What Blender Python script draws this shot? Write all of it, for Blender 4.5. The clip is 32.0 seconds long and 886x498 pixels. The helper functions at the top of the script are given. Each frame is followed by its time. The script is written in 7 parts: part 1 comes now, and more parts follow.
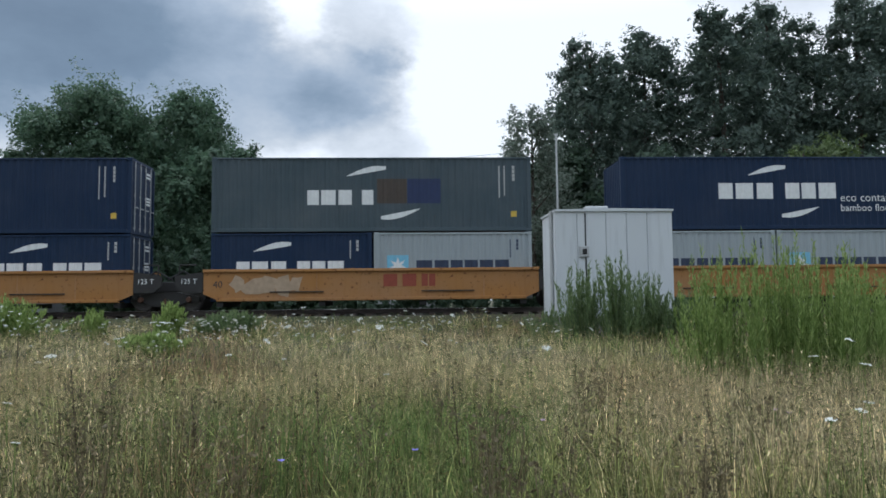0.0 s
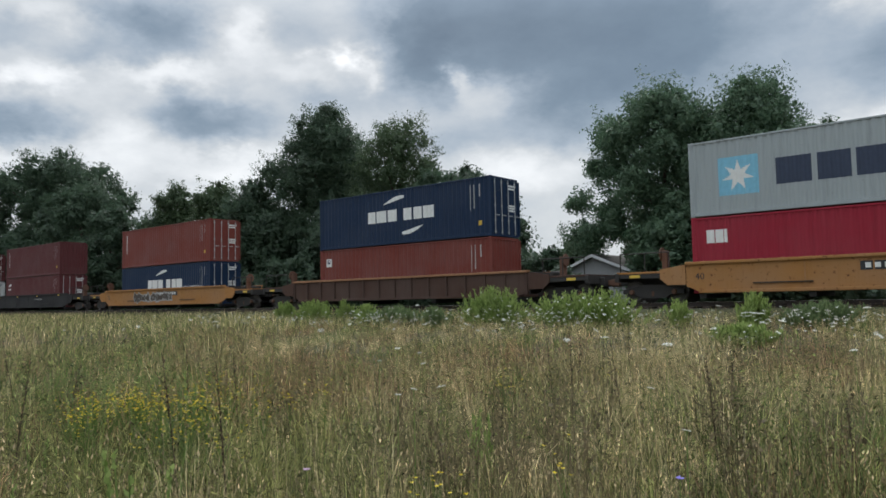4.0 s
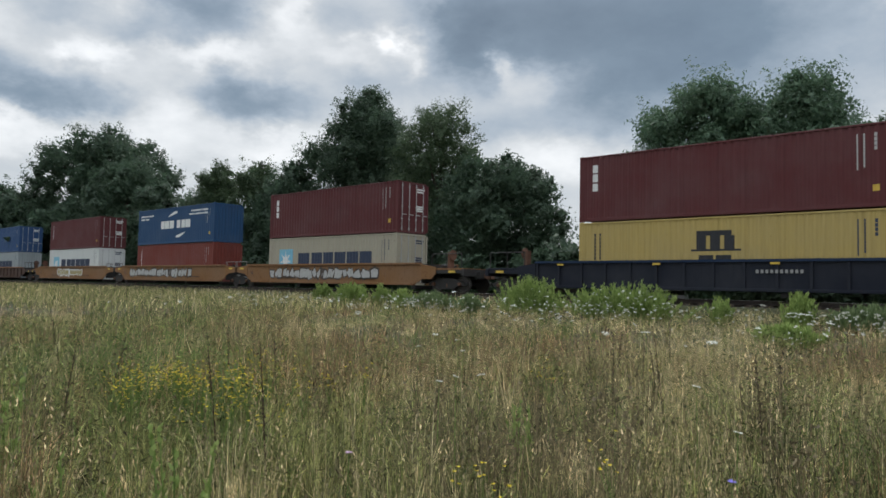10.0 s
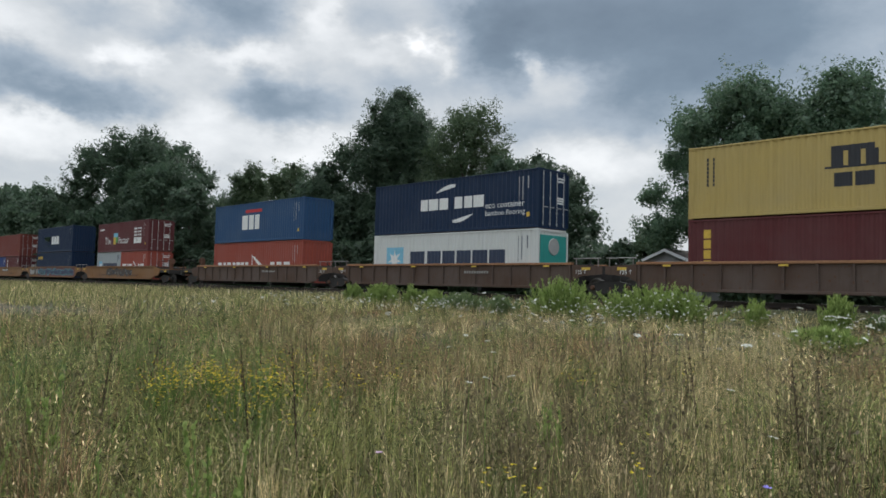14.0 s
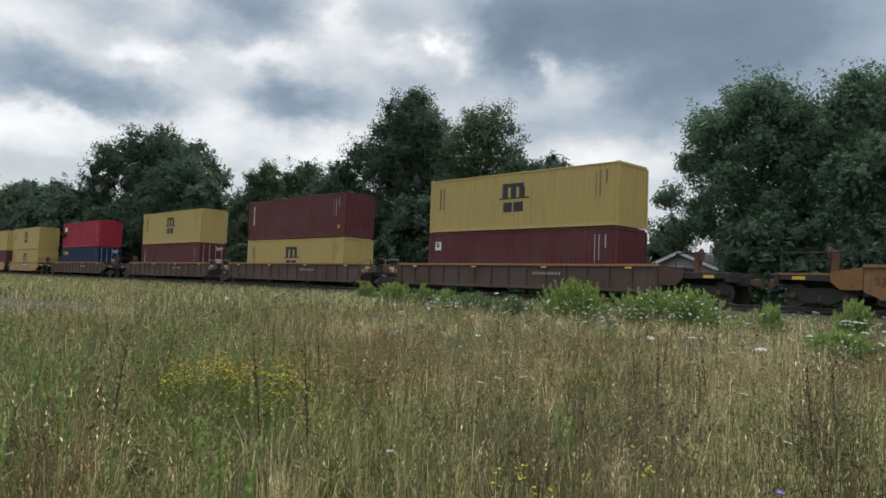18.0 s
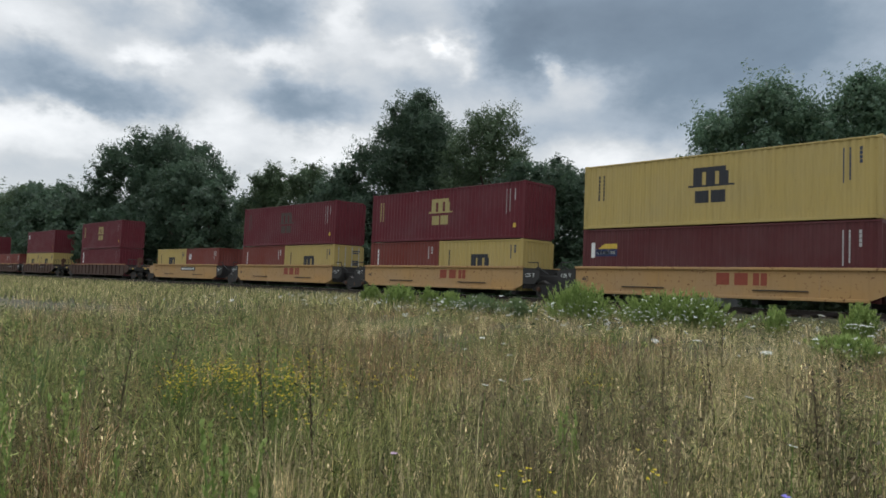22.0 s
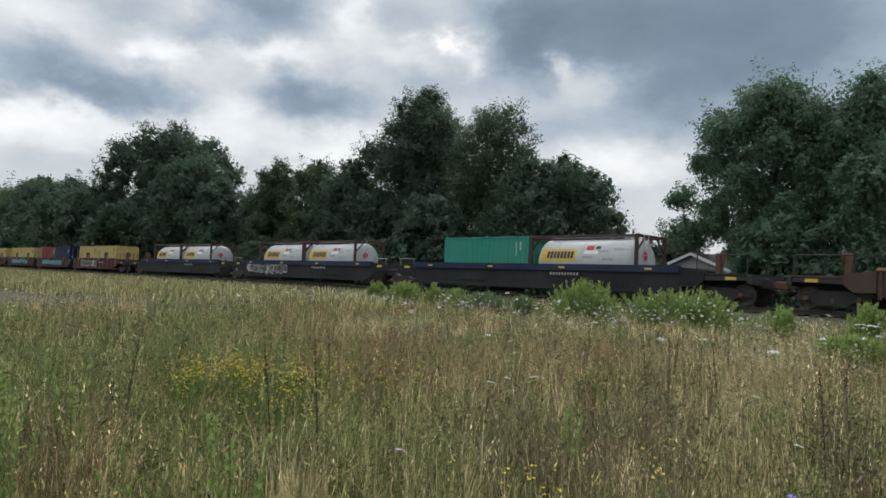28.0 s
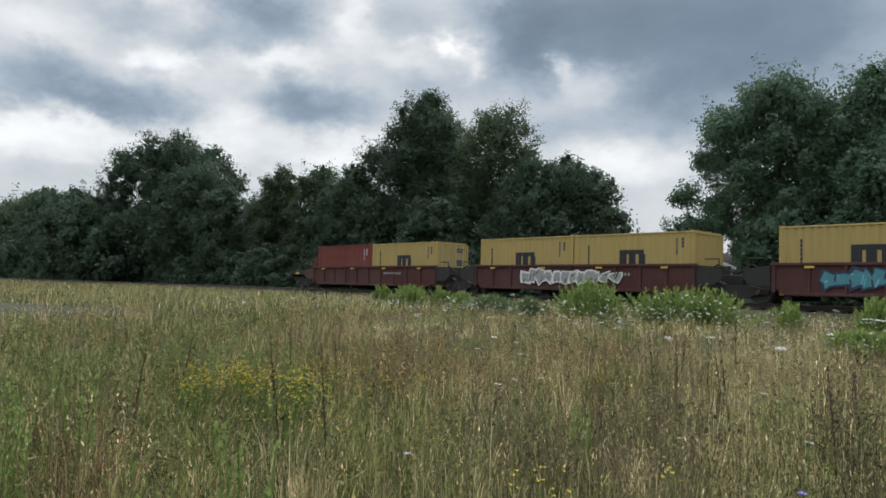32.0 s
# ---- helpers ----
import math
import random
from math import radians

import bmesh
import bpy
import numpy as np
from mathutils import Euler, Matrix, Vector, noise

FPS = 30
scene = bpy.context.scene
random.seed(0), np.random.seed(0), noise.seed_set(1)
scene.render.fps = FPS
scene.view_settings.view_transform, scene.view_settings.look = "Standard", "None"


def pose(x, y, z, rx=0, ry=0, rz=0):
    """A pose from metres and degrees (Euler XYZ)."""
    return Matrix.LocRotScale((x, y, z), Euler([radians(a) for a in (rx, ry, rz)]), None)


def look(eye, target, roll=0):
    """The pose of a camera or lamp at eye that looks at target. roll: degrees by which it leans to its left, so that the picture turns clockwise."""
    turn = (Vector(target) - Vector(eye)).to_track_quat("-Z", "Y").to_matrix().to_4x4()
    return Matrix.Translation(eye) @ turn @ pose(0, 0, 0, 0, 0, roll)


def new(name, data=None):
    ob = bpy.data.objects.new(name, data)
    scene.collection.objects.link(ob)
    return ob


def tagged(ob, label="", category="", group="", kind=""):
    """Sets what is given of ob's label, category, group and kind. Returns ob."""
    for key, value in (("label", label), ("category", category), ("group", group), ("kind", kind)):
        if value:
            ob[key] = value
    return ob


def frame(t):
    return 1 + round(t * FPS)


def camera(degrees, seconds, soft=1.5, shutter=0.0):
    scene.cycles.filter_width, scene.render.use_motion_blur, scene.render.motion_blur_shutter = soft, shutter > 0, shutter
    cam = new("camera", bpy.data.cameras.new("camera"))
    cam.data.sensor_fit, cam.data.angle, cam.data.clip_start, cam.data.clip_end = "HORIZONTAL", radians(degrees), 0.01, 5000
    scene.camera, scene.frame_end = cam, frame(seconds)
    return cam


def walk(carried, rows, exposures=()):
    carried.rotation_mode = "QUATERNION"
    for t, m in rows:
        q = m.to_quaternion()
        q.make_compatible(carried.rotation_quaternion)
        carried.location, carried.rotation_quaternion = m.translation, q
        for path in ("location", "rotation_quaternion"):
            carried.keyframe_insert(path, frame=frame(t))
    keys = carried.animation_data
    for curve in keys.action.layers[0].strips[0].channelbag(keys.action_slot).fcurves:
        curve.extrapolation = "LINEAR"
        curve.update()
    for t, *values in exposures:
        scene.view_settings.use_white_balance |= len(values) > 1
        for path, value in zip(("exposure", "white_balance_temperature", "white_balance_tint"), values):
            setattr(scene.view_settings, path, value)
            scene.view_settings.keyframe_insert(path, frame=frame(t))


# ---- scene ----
# ---- camera ----
EXPOSURES = [(0.0, 0.0, 5850, 10), (1.0, 0.0, 5950, 10), (3.0, 0.0, 6350, 10), (32.0, 0.0, 6400, 10)]
cam = camera(62.67, 32.0, soft=1.65)
EYE = 1.55
# seconds, x, y, yaw, pitch, roll
PATH = [
    (0.0, 0.615, -0.126, -2.48, 4.07, 0.58),
    (0.5, 0.489, -0.031, 6.62, 4.25, 0.52),
    (1.0, 0.378, -0.044, 17.07, 4.38, 0.79),
    (1.5, 0.321, -0.082, 24.42, 4.30, 1.14),
    (2.0, 0.285, -0.104, 30.21, 4.47, 1.04),
    (2.5, 0.275, -0.069, 34.39, 4.47, 1.29),
    (3.0, 0.209, -0.042, 36.96, 4.34, 1.08),
    (3.5, 0.146, -0.013, 38.86, 4.16, 1.22),
    (5.5, 0.000, 0.000, 41.21, 3.59, 0.60),
    (6.0, 0.000, 0.000, 41.43, 3.14, 0.02),
    (6.5, 0.000, 0.000, 41.27, 2.86, -0.76),
    (7.0, 0.000, 0.000, 40.73, 2.72, -1.10),
    (7.5, 0.000, 0.000, 40.85, 2.82, -1.05),
    (8.0, 0.000, 0.000, 41.20, 2.82, -0.96),
    (8.5, 0.000, 0.000, 41.60, 2.91, -0.92),
    (9.0, 0.000, 0.000, 41.88, 2.97, -1.05),
    (9.5, 0.000, 0.000, 42.21, 3.09, -1.08),
    (10.0, 0.000, 0.000, 42.64, 2.97, -1.17),
    (10.5, 0.000, 0.000, 43.15, 2.77, -1.20),
    (11.0, 0.000, 0.000, 43.80, 2.73, -1.15),
    (11.5, 0.000, 0.000, 44.22, 2.84, -1.13),
    (12.0, 0.000, 0.000, 44.54, 3.09, -1.29),
    (12.5, 0.000, 0.000, 44.71, 3.04, -1.37),
    (13.0, 0.000, 0.000, 45.02, 3.01, -1.42),
    (13.5, 0.000, 0.000, 45.04, 3.10, -1.51),
    (14.0, 0.000, 0.000, 45.02, 2.99, -1.40),
    (14.5, 0.000, 0.000, 45.13, 2.91, -1.56),
    (16.5, 0.000, 0.000, 45.18, 2.98, -1.64),
    (17.0, 0.000, 0.000, 45.52, 2.87, -1.84),
    (17.5, 0.000, 0.000, 45.81, 3.00, -1.97),
    (18.0, 0.000, 0.000, 46.01, 2.94, -2.09),
    (18.5, 0.000, 0.000, 45.92, 3.08, -2.21),
    (19.0, 0.000, 0.000, 45.85, 3.31, -2.06),
    (19.5, 0.000, 0.000, 45.79, 3.36, -1.97),
    (20.0, 0.000, 0.000, 45.76, 3.38, -2.06),
    (20.5, 0.000, 0.000, 45.90, 3.27, -2.10),
    (21.0, 0.000, 0.000, 46.19, 3.02, -2.08),
    (21.5, 0.000, 0.000, 46.40, 2.92, -2.23),
    (22.0, 0.000, 0.000, 46.36, 3.11, -2.21),
    (22.5, 0.000, 0.000, 46.44, 3.29, -2.39),
    (23.0, 0.000, 0.000, 46.48, 3.36, -2.35),
    (23.5, 0.000, 0.000, 46.54, 3.40, -2.37),
    (24.0, 0.000, 0.000, 46.46, 3.47, -2.31),
    (24.5, 0.000, 0.000, 46.59, 3.60, -2.21),
    (25.0, 0.000, 0.000, 46.85, 3.51, -2.33),
    (25.5, 0.000, 0.000, 46.80, 3.32, -2.40),
    (27.5, 0.000, 0.000, 46.84, 2.89, -2.71),
    (28.0, 0.000, 0.000, 46.85, 2.84, -2.64),
    (28.5, 0.000, 0.000, 46.99, 2.73, -2.46),
    (29.0, 0.000, 0.000, 47.11, 2.75, -2.39),
    (29.5, 0.000, 0.000, 47.34, 2.85, -2.31),
    (30.0, 0.000, 0.000, 47.72, 2.56, -2.25),
    (30.5, 0.000, 0.000, 47.86, 1.92, -1.91),
    (31.0, 0.000, 0.000, 48.20, 2.26, -1.58),
    (31.5, 0.000, 0.000, 48.39, 2.62, -1.29),
    (32.0, 0.000, 0.000, 47.25, 3.06, -1.49),
]
walk(cam, [(t, pose(x, y, EYE, 90 + pitch, roll, yaw)) for t, x, y, yaw, pitch, roll in PATH],
     exposures=EXPOSURES)

# ---- sky and light ----
SUN_AZ, SUN_EL = radians(38), radians(40)      # to the left of straight ahead, behind cloud


def dir_of(az, el):
    """A unit vector: az degrees to the left of +y, el degrees up."""
    a, e = radians(az), radians(el)
    return Vector((-math.sin(a) * math.cos(e), math.cos(a) * math.cos(e), math.sin(e)))


def make_world():
    world = bpy.data.worlds.new("overcast_sky")
    scene.world = world
    world.use_nodes = True
    nt = world.node_tree
    nt.nodes.clear()
    N, L = nt.nodes.new, nt.links.new
    out, bg = N("ShaderNodeOutputWorld"), N("ShaderNodeBackground")
    sky = N("ShaderNodeTexSky")
    sky.sky_type, sky.sun_disc = "NISHITA", False
    sky.sun_elevation, sky.sun_rotation = SUN_EL, -SUN_AZ
    co = N("ShaderNodeTexCoord")
    sep = N("ShaderNodeSeparateXYZ")
    L(co.outputs["Generated"], sep.inputs[0])

    def m(op, a, b=None, c=None):
        n = N("ShaderNodeMath")
        n.operation = op
        for i, v in enumerate((a, b, c)):
            if v is None:
                continue
            if isinstance(v, (int, float)):
                n.inputs[i].default_value = v
            else:
                L(v, n.inputs[i])
        return n.outputs[0]

    def noise(scale, detail, rough, stretch):
        n, mp = N("ShaderNodeTexNoise"), N("ShaderNodeVectorMath")
        n.inputs["Scale"].default_value, n.inputs["Detail"].default_value, n.inputs["Roughness"].default_value = scale, detail, rough
        mp.operation = "MULTIPLY_ADD"
        mp.inputs[1].default_value, mp.inputs[2].default_value = (1.0, 1.0, stretch), CLOUD_SHIFT
        L(co.outputs["Generated"], mp.inputs[0]), L(mp.outputs[0], n.inputs["Vector"])
        return n

    def ragged(v, scale, amount):
        """Pushes the bearings about, so that the clouds' edges are torn."""
        n = noise(scale, 5, 0.6, 1.6)
        c, out_v = N("ShaderNodeVectorMath"), N("ShaderNodeVectorMath")
        c.operation = "MULTIPLY_ADD"
        c.inputs[1].default_value = (amount * 2, amount * 1.2, 0)
        c.inputs[2].default_value = (-amount, -amount * 0.6, 0)
        L(n.outputs["Color"], c.inputs[0]), L(v, out_v.inputs[0]), L(c.outputs[0], out_v.inputs[1])
        return out_v.outputs[0]

    # bearing to the left and height above the horizon, in degrees
    bearing = N("ShaderNodeCombineXYZ")
    L(m("MULTIPLY", m("ARCTAN2", m("MULTIPLY", sep.outputs[0], -1.0), sep.outputs[1]), 57.2958), bearing.inputs[0])
    L(m("MULTIPLY", m("ARCSINE", sep.outputs[2]), 57.2958), bearing.inputs[1])
    torn = ragged(ragged(bearing.outputs[0], 6.0, 5.0), 22.0, 1.5)
    value = m("MULTIPLY_ADD", m("SUBTRACT", noise(7.0, 9, 0.55, 2.2).outputs["Fac"], 0.5), 0.30, 0.685)
    value = m("MULTIPLY_ADD", m("SUBTRACT", noise(26.0, 7, 0.6, 1.8).outputs["Fac"], 0.5), 0.11, value)
    # thick grey bases and thin bright places of the cloud deck
    for az, el, wide, tall, amount in BASES + GAPS + SMALL_BASES + SMALL_GAPS:
        d, sq = N("ShaderNodeVectorMath"), N("ShaderNodeVectorMath")
        d.operation, sq.operation = "MULTIPLY_ADD", "DOT_PRODUCT"
        d.inputs[1].default_value, d.inputs[2].default_value = (1 / wide, 1 / tall, 0), (-az / wide, -el / tall, 0)
        L(torn, d.inputs[0]), L(d.outputs[0], sq.inputs[0]), L(d.outputs[0], sq.inputs[1])
        g = m("EXPONENT", m("MULTIPLY", m("POWER", sq.outputs["Value"], 1.15), -1.0))
        value = m("MULTIPLY_ADD", g, amount, value)
    ramp = N("ShaderNodeValToRGB")
    el = ramp.color_ramp.elements
    el[0].position, el[0].color = 0.05, (0.125, 0.180, 0.245, 1)
    el[1].position, el[1].color = 0.98, (1.05, 1.06, 1.06, 1)
    for p, c in ((0.30, (0.200, 0.270, 0.345, 1)), (0.50, (0.385, 0.455, 0.53, 1)), (0.72, (0.66, 0.69, 0.71, 1))):
        e = el.new(p)
        e.color = c
    L(value, ramp.inputs[0])
    # a little of the clear sky's own colour between the clouds
    blue = N("ShaderNodeMix")
    blue.data_type = "RGBA"
    blue.inputs["Factor"].default_value = 0.94
    dim = N("ShaderNodeVectorMath")
    dim.operation = "SCALE"
    L(sky.outputs[0], dim.inputs[0])
    dim.inputs["Scale"].default_value = 0.1
    L(dim.outputs[0], blue.inputs["A"]), L(ramp.outputs[0], blue.inputs["B"])
    L(blue.outputs["Result"], bg.inputs["Color"])
    # an overcast sky grows brighter towards the zenith
    up = m("MAXIMUM", m("SUBTRACT", sep.outputs[2], 0.36), 0.0)
    L(m("MULTIPLY", m("ADD", m("MULTIPLY", up, ZENITH), 1.0), SKY_STRENGTH), bg.inputs["Strength"])
    L(bg.outputs[0], out.inputs[0])
    lamp = bpy.data.lights.new("sun", "SUN")
    lamp.energy, lamp.angle, lamp.color = SUN_STRENGTH, radians(25), (1.0, 0.96, 0.90)
    ob = new("sun", lamp)
    ob.matrix_world = look(dir_of(math.degrees(SUN_AZ), math.degrees(SUN_EL)) * 100, (0, 0, 0))


SKY_STRENGTH, SUN_STRENGTH, ZENITH = 1.0, 1.2, 3.0
CLOUD_SHIFT = (3.1, 1.7, 0.0)
# bearing, height, width and thickness in degrees, and how much, for the thick and the thin places of the deck
BASES = [(31, 21.0, 13.0, 5.2, -0.49), (15, 17.5, 10.5, 4.6, -0.15), (4.5, 15.0, 4.6, 2.4, -0.26), (26, 14.5, 9.0, 4.2, -0.26), (61.5, 20.0, 4.6, 2.2, -0.32), (73.5, 12.7, 6.0, 1.5, -0.36), (58.5, 13.4, 4.6, 1.7, -0.36), (40.5, 19.5, 3.2, 3.0, -0.28)]
GAPS = [(-8, 18, 8.5, 9.0, 0.75), (8.6, 21.0, 2.2, 2.6, 0.42), (33, 10.0, 5.6, 2.0, 0.22), (65, 11.0, 3.6, 3.6, 0.20), (54, 19.6, 3.0, 2.4, 0.22), (77.5, 16.8, 3.5, 2.2, 0.14), (77, 9.6, 4.6, 1.8, 0.24), (11, 9.2, 6.0, 2.6, 0.40), (-20, 12, 14, 9, 0.70), (56.5, 10.0, 4.6, 1.4, 0.22)]
SMALL_BASES = [(39.5, 12.6, 4.0, 1.5, -0.14), (51.5, 20.8, 2.0, 1.6, -0.14), (76, 14.6, 3.0, 0.9, -0.16), (45.5, 15.6, 2.4, 1.4, -0.10), (2.8, 18.4, 2.4, 1.2, -0.30), (66.5, 17.5, 2.2, 0.9, -0.14), (49.8, 15.0, 2.2, 1.2, -0.12), (71, 18.6, 3.0, 0.8, -0.12)]
SMALL_GAPS = [(47.4, 18.9, 1.5, 1.2, 0.42), (45.6, 17.0, 0.9, 1.2, 0.20), (37.3, 17.7, 1.1, 1.3, 0.34), (36.0, 15.8, 2.2, 1.3, 0.16), (69.4, 15.9, 2.0, 0.9, 0.26), (67.5, 19.8, 2.6, 1.2, 0.14), (60.5, 16.6, 4.2, 0.9, 0.22), (50.5, 17.2, 1.6, 1.4, 0.12), (72.5, 10.8, 3.0, 0.7, 0.16)]
make_world()

# ---- materials ----
class Nodes:
    """Short hands for a node material."""

    def __init__(self, name, rough=0.6, metal=0.0):
        self.mat = bpy.data.materials.new(name)
        self.mat.use_nodes = True
        self.nt = self.mat.node_tree
        self.bsdf = self.nt.nodes["Principled BSDF"]
        self.bsdf.inputs["Roughness"].default_value = rough
        self.bsdf.inputs["Metallic"].default_value = metal

    def n(self, kind, **inputs):
        node = self.nt.nodes.new(kind)
        for k, v in inputs.items():
            node.inputs[k].default_value = v
        return node

    def l(self, a, b):
        self.nt.links.new(a, b)

    def coords(self, which="Object"):
        return self.n("ShaderNodeTexCoord").outputs[which]

    def noise(self, scale, detail=3.0, rough=0.55, vec=None, stretch=None):
        node = self.n("ShaderNodeTexNoise", Scale=scale, Detail=detail, Roughness=rough)
        vec = vec or self.coords()
        if stretch:
            mp = self.n("ShaderNodeMapping", Scale=stretch)
            self.l(vec, mp.inputs["Vector"])
            vec = mp.outputs[0]
        self.l(vec, node.inputs["Vector"])
        return node.outputs["Fac"]

    def ramp(self, fac, *stops):
        node = self.n("ShaderNodeValToRGB")
        els = node.color_ramp.elements
        while len(els) < len(stops):
            els.new(0.5)
        for e, (p, c) in zip(els, stops):
            e.position, e.color = p, (*c, 1) if len(c) == 3 else c
        self.l(fac, node.inputs[0])
        return node.outputs[0]

    def mix(self, fac, a, b, blend="MIX"):
        node = self.n("ShaderNodeMix")
        node.data_type, node.blend_type = "RGBA", blend
        for sock, v in ((node.inputs["Factor"], fac), (node.inputs["A"], a), (node.inputs["B"], b)):
            if isinstance(v, (int, float)):
                sock.default_value = v
            elif isinstance(v, tuple):
                sock.default_value = (*v, 1)
            else:
                self.l(v, sock)
        return node.outputs["Result"]

    def math(self, op, a, b=0.0):
        node = self.n("ShaderNodeMath")
        node.operation = op
        for i, v in enumerate((a, b)):
            if isinstance(v, (int, float)):
                node.inputs[i].default_value = v
            else:
                self.l(v, node.inputs[i])
        return node.outputs[0]

    def rand(self):
        return self.n("ShaderNodeObjectInfo").outputs["Random"]

    def island(self):
        return self.n("ShaderNodeNewGeometry").outputs["Random Per Island"]

    def bump(self, fac, strength=0.3, dist=0.01):
        node = self.n("ShaderNodeBump", Strength=strength, Distance=dist)
        self.l(fac, node.inputs["Height"])
        self.l(node.outputs[0], self.bsdf.inputs["Normal"])

    def color(self, c):
        self.l(c, self.bsdf.inputs["Base Color"])
        return self.mat


def paint(name, rgb, fade=0.25, rust=0.25, rough=0.55):
    """Weathered paint on steel: faded patches, vertical streaks of dirt, specks of rust."""
    k = Nodes(name, rough)
    k.bsdf.inputs["Specular IOR Level"].default_value = 0.22
    base = tuple(rgb)
    chalk = tuple(min(1.0, c * 0.72 + 0.075) for c in rgb)
    dark = tuple(c * 0.62 for c in rgb)
    patch = k.noise(0.45, 4, 0.6)
    c = k.mix(k.ramp(patch, (0.38, (0, 0, 0)), (0.75, (fade * 2,) * 3)), base, chalk)
    streak = k.noise(2.2, 4, 0.6, stretch=(3.5, 3.5, 0.22))
    c = k.mix(k.ramp(streak, (0.52, (0, 0, 0)), (0.82, (0.55,) * 3)), c, dark)
    c = k.mix(k.ramp(k.noise(5.5, 5, 0.65), (0.66 - rust * 0.1, (0, 0, 0)), (0.74, (rust * 2.2,) * 3)), c, (0.105, 0.042, 0.02))
    c = k.mix(k.math("MULTIPLY", k.rand(), 0.22), c, dark)
    k.bump(k.noise(14, 3), 0.12, 0.01)
    return k.color(c)


def plain(name, rgb, rough=0.6, metal=0.0, vary=0.25, scale=6.0):
    k = Nodes(name, rough, metal)
    dark = tuple(c * (1 - vary) for c in rgb)
    light = tuple(min(1, c * (1 + vary * 0.6)) for c in rgb)
    k.bump(k.noise(scale * 6, 3), 0.15, 0.01)
    return k.color(k.mix(k.noise(scale, 4), dark, light))


def leafy(name, dark, light, patch_scale=0.35, tint=None, thru=0.25, spread=False, gloss=0.12):
    """Leaves or blades: each one its own shade, and broad patches. spread: paints the sward's lit tips and shaded gaps
    into the colour.
    """
    k = Nodes(name, 0.55)
    mid = tuple((a + b) / 2 for a, b in zip(dark, light))
    # tones pulled far apart, for the contrast of lit and shaded blades
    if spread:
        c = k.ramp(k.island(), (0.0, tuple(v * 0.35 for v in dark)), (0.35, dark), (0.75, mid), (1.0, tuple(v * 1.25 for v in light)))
    else:
        c = k.mix(k.island(), dark, light)
    if tint:
        c = k.mix(k.ramp(k.noise(patch_scale, 3, vec=k.coords("Object")), (0.42, (0, 0, 0)), (0.62, (0.6,) * 3)), c, tint)
    # upright streaky noise puts the sward's shaded gaps and lit tips into colour
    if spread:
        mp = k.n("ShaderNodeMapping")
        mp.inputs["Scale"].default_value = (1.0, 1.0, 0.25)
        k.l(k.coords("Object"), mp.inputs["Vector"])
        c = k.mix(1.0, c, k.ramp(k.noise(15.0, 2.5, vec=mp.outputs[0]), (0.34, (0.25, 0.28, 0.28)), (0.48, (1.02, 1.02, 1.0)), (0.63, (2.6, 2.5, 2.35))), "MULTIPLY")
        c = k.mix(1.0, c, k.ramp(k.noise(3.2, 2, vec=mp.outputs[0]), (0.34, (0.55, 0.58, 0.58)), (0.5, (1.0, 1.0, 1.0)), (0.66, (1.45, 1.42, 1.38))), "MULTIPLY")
    k.bsdf.inputs["Specular IOR Level"].default_value = gloss
    k.color(c)
    trans = k.n("ShaderNodeBsdfTranslucent")
    k.l(c, trans.inputs["Color"])
    ms = k.n("ShaderNodeMixShader")
    ms.inputs[0].default_value = thru
    k.l(k.bsdf.outputs[0], ms.inputs[1]), k.l(trans.outputs[0], ms.inputs[2])
    k.l(ms.outputs[0], k.nt.nodes["Material Output"].inputs["Surface"])
    return k.mat


PAINT = {
    "navy": paint("navy_paint", (0.008, 0.024, 0.062), 0.10, 0.06),
    "slate": paint("slate_paint", (0.060, 0.085, 0.100), 0.3, 0.12),
    "maroon": paint("maroon_paint", (0.105, 0.027, 0.029), 0.2, 0.10),
    "oxide": paint("oxide_paint", (0.175, 0.040, 0.030), 0.28, 0.15),
    "darkred": paint("dark_red_paint", (0.120, 0.018, 0.026), 0.2, 0.1),
    "crimson": paint("crimson_paint", (0.300, 0.018, 0.038), 0.15, 0.04),
    "orange_red": paint("orange_red_paint", (0.310, 0.070, 0.048), 0.25, 0.10),
    "grey": paint("light_grey_paint", (0.330, 0.370, 0.385), 0.2, 0.14),
    "beige": paint("beige_paint", (0.400, 0.370, 0.290), 0.25, 0.3),
    "white": paint("white_paint", (0.620, 0.640, 0.630), 0.1, 0.07),
    "yellow": paint("ochre_yellow_paint", (0.450, 0.340, 0.120), 0.25, 0.14),
    "blue": paint("blue_paint", (0.028, 0.076, 0.190), 0.25, 0.12),
    "midblue": paint("mid_blue_paint", (0.022, 0.070, 0.160), 0.2, 0.08),
    "royal": paint("royal_blue_paint", (0.017, 0.044, 0.165), 0.18, 0.08),
    "teal": paint("teal_paint", (0.040, 0.300, 0.270), 0.2, 0.1),
    "green": paint("sea_green_paint", (0.030, 0.250, 0.180), 0.2, 0.08),
}
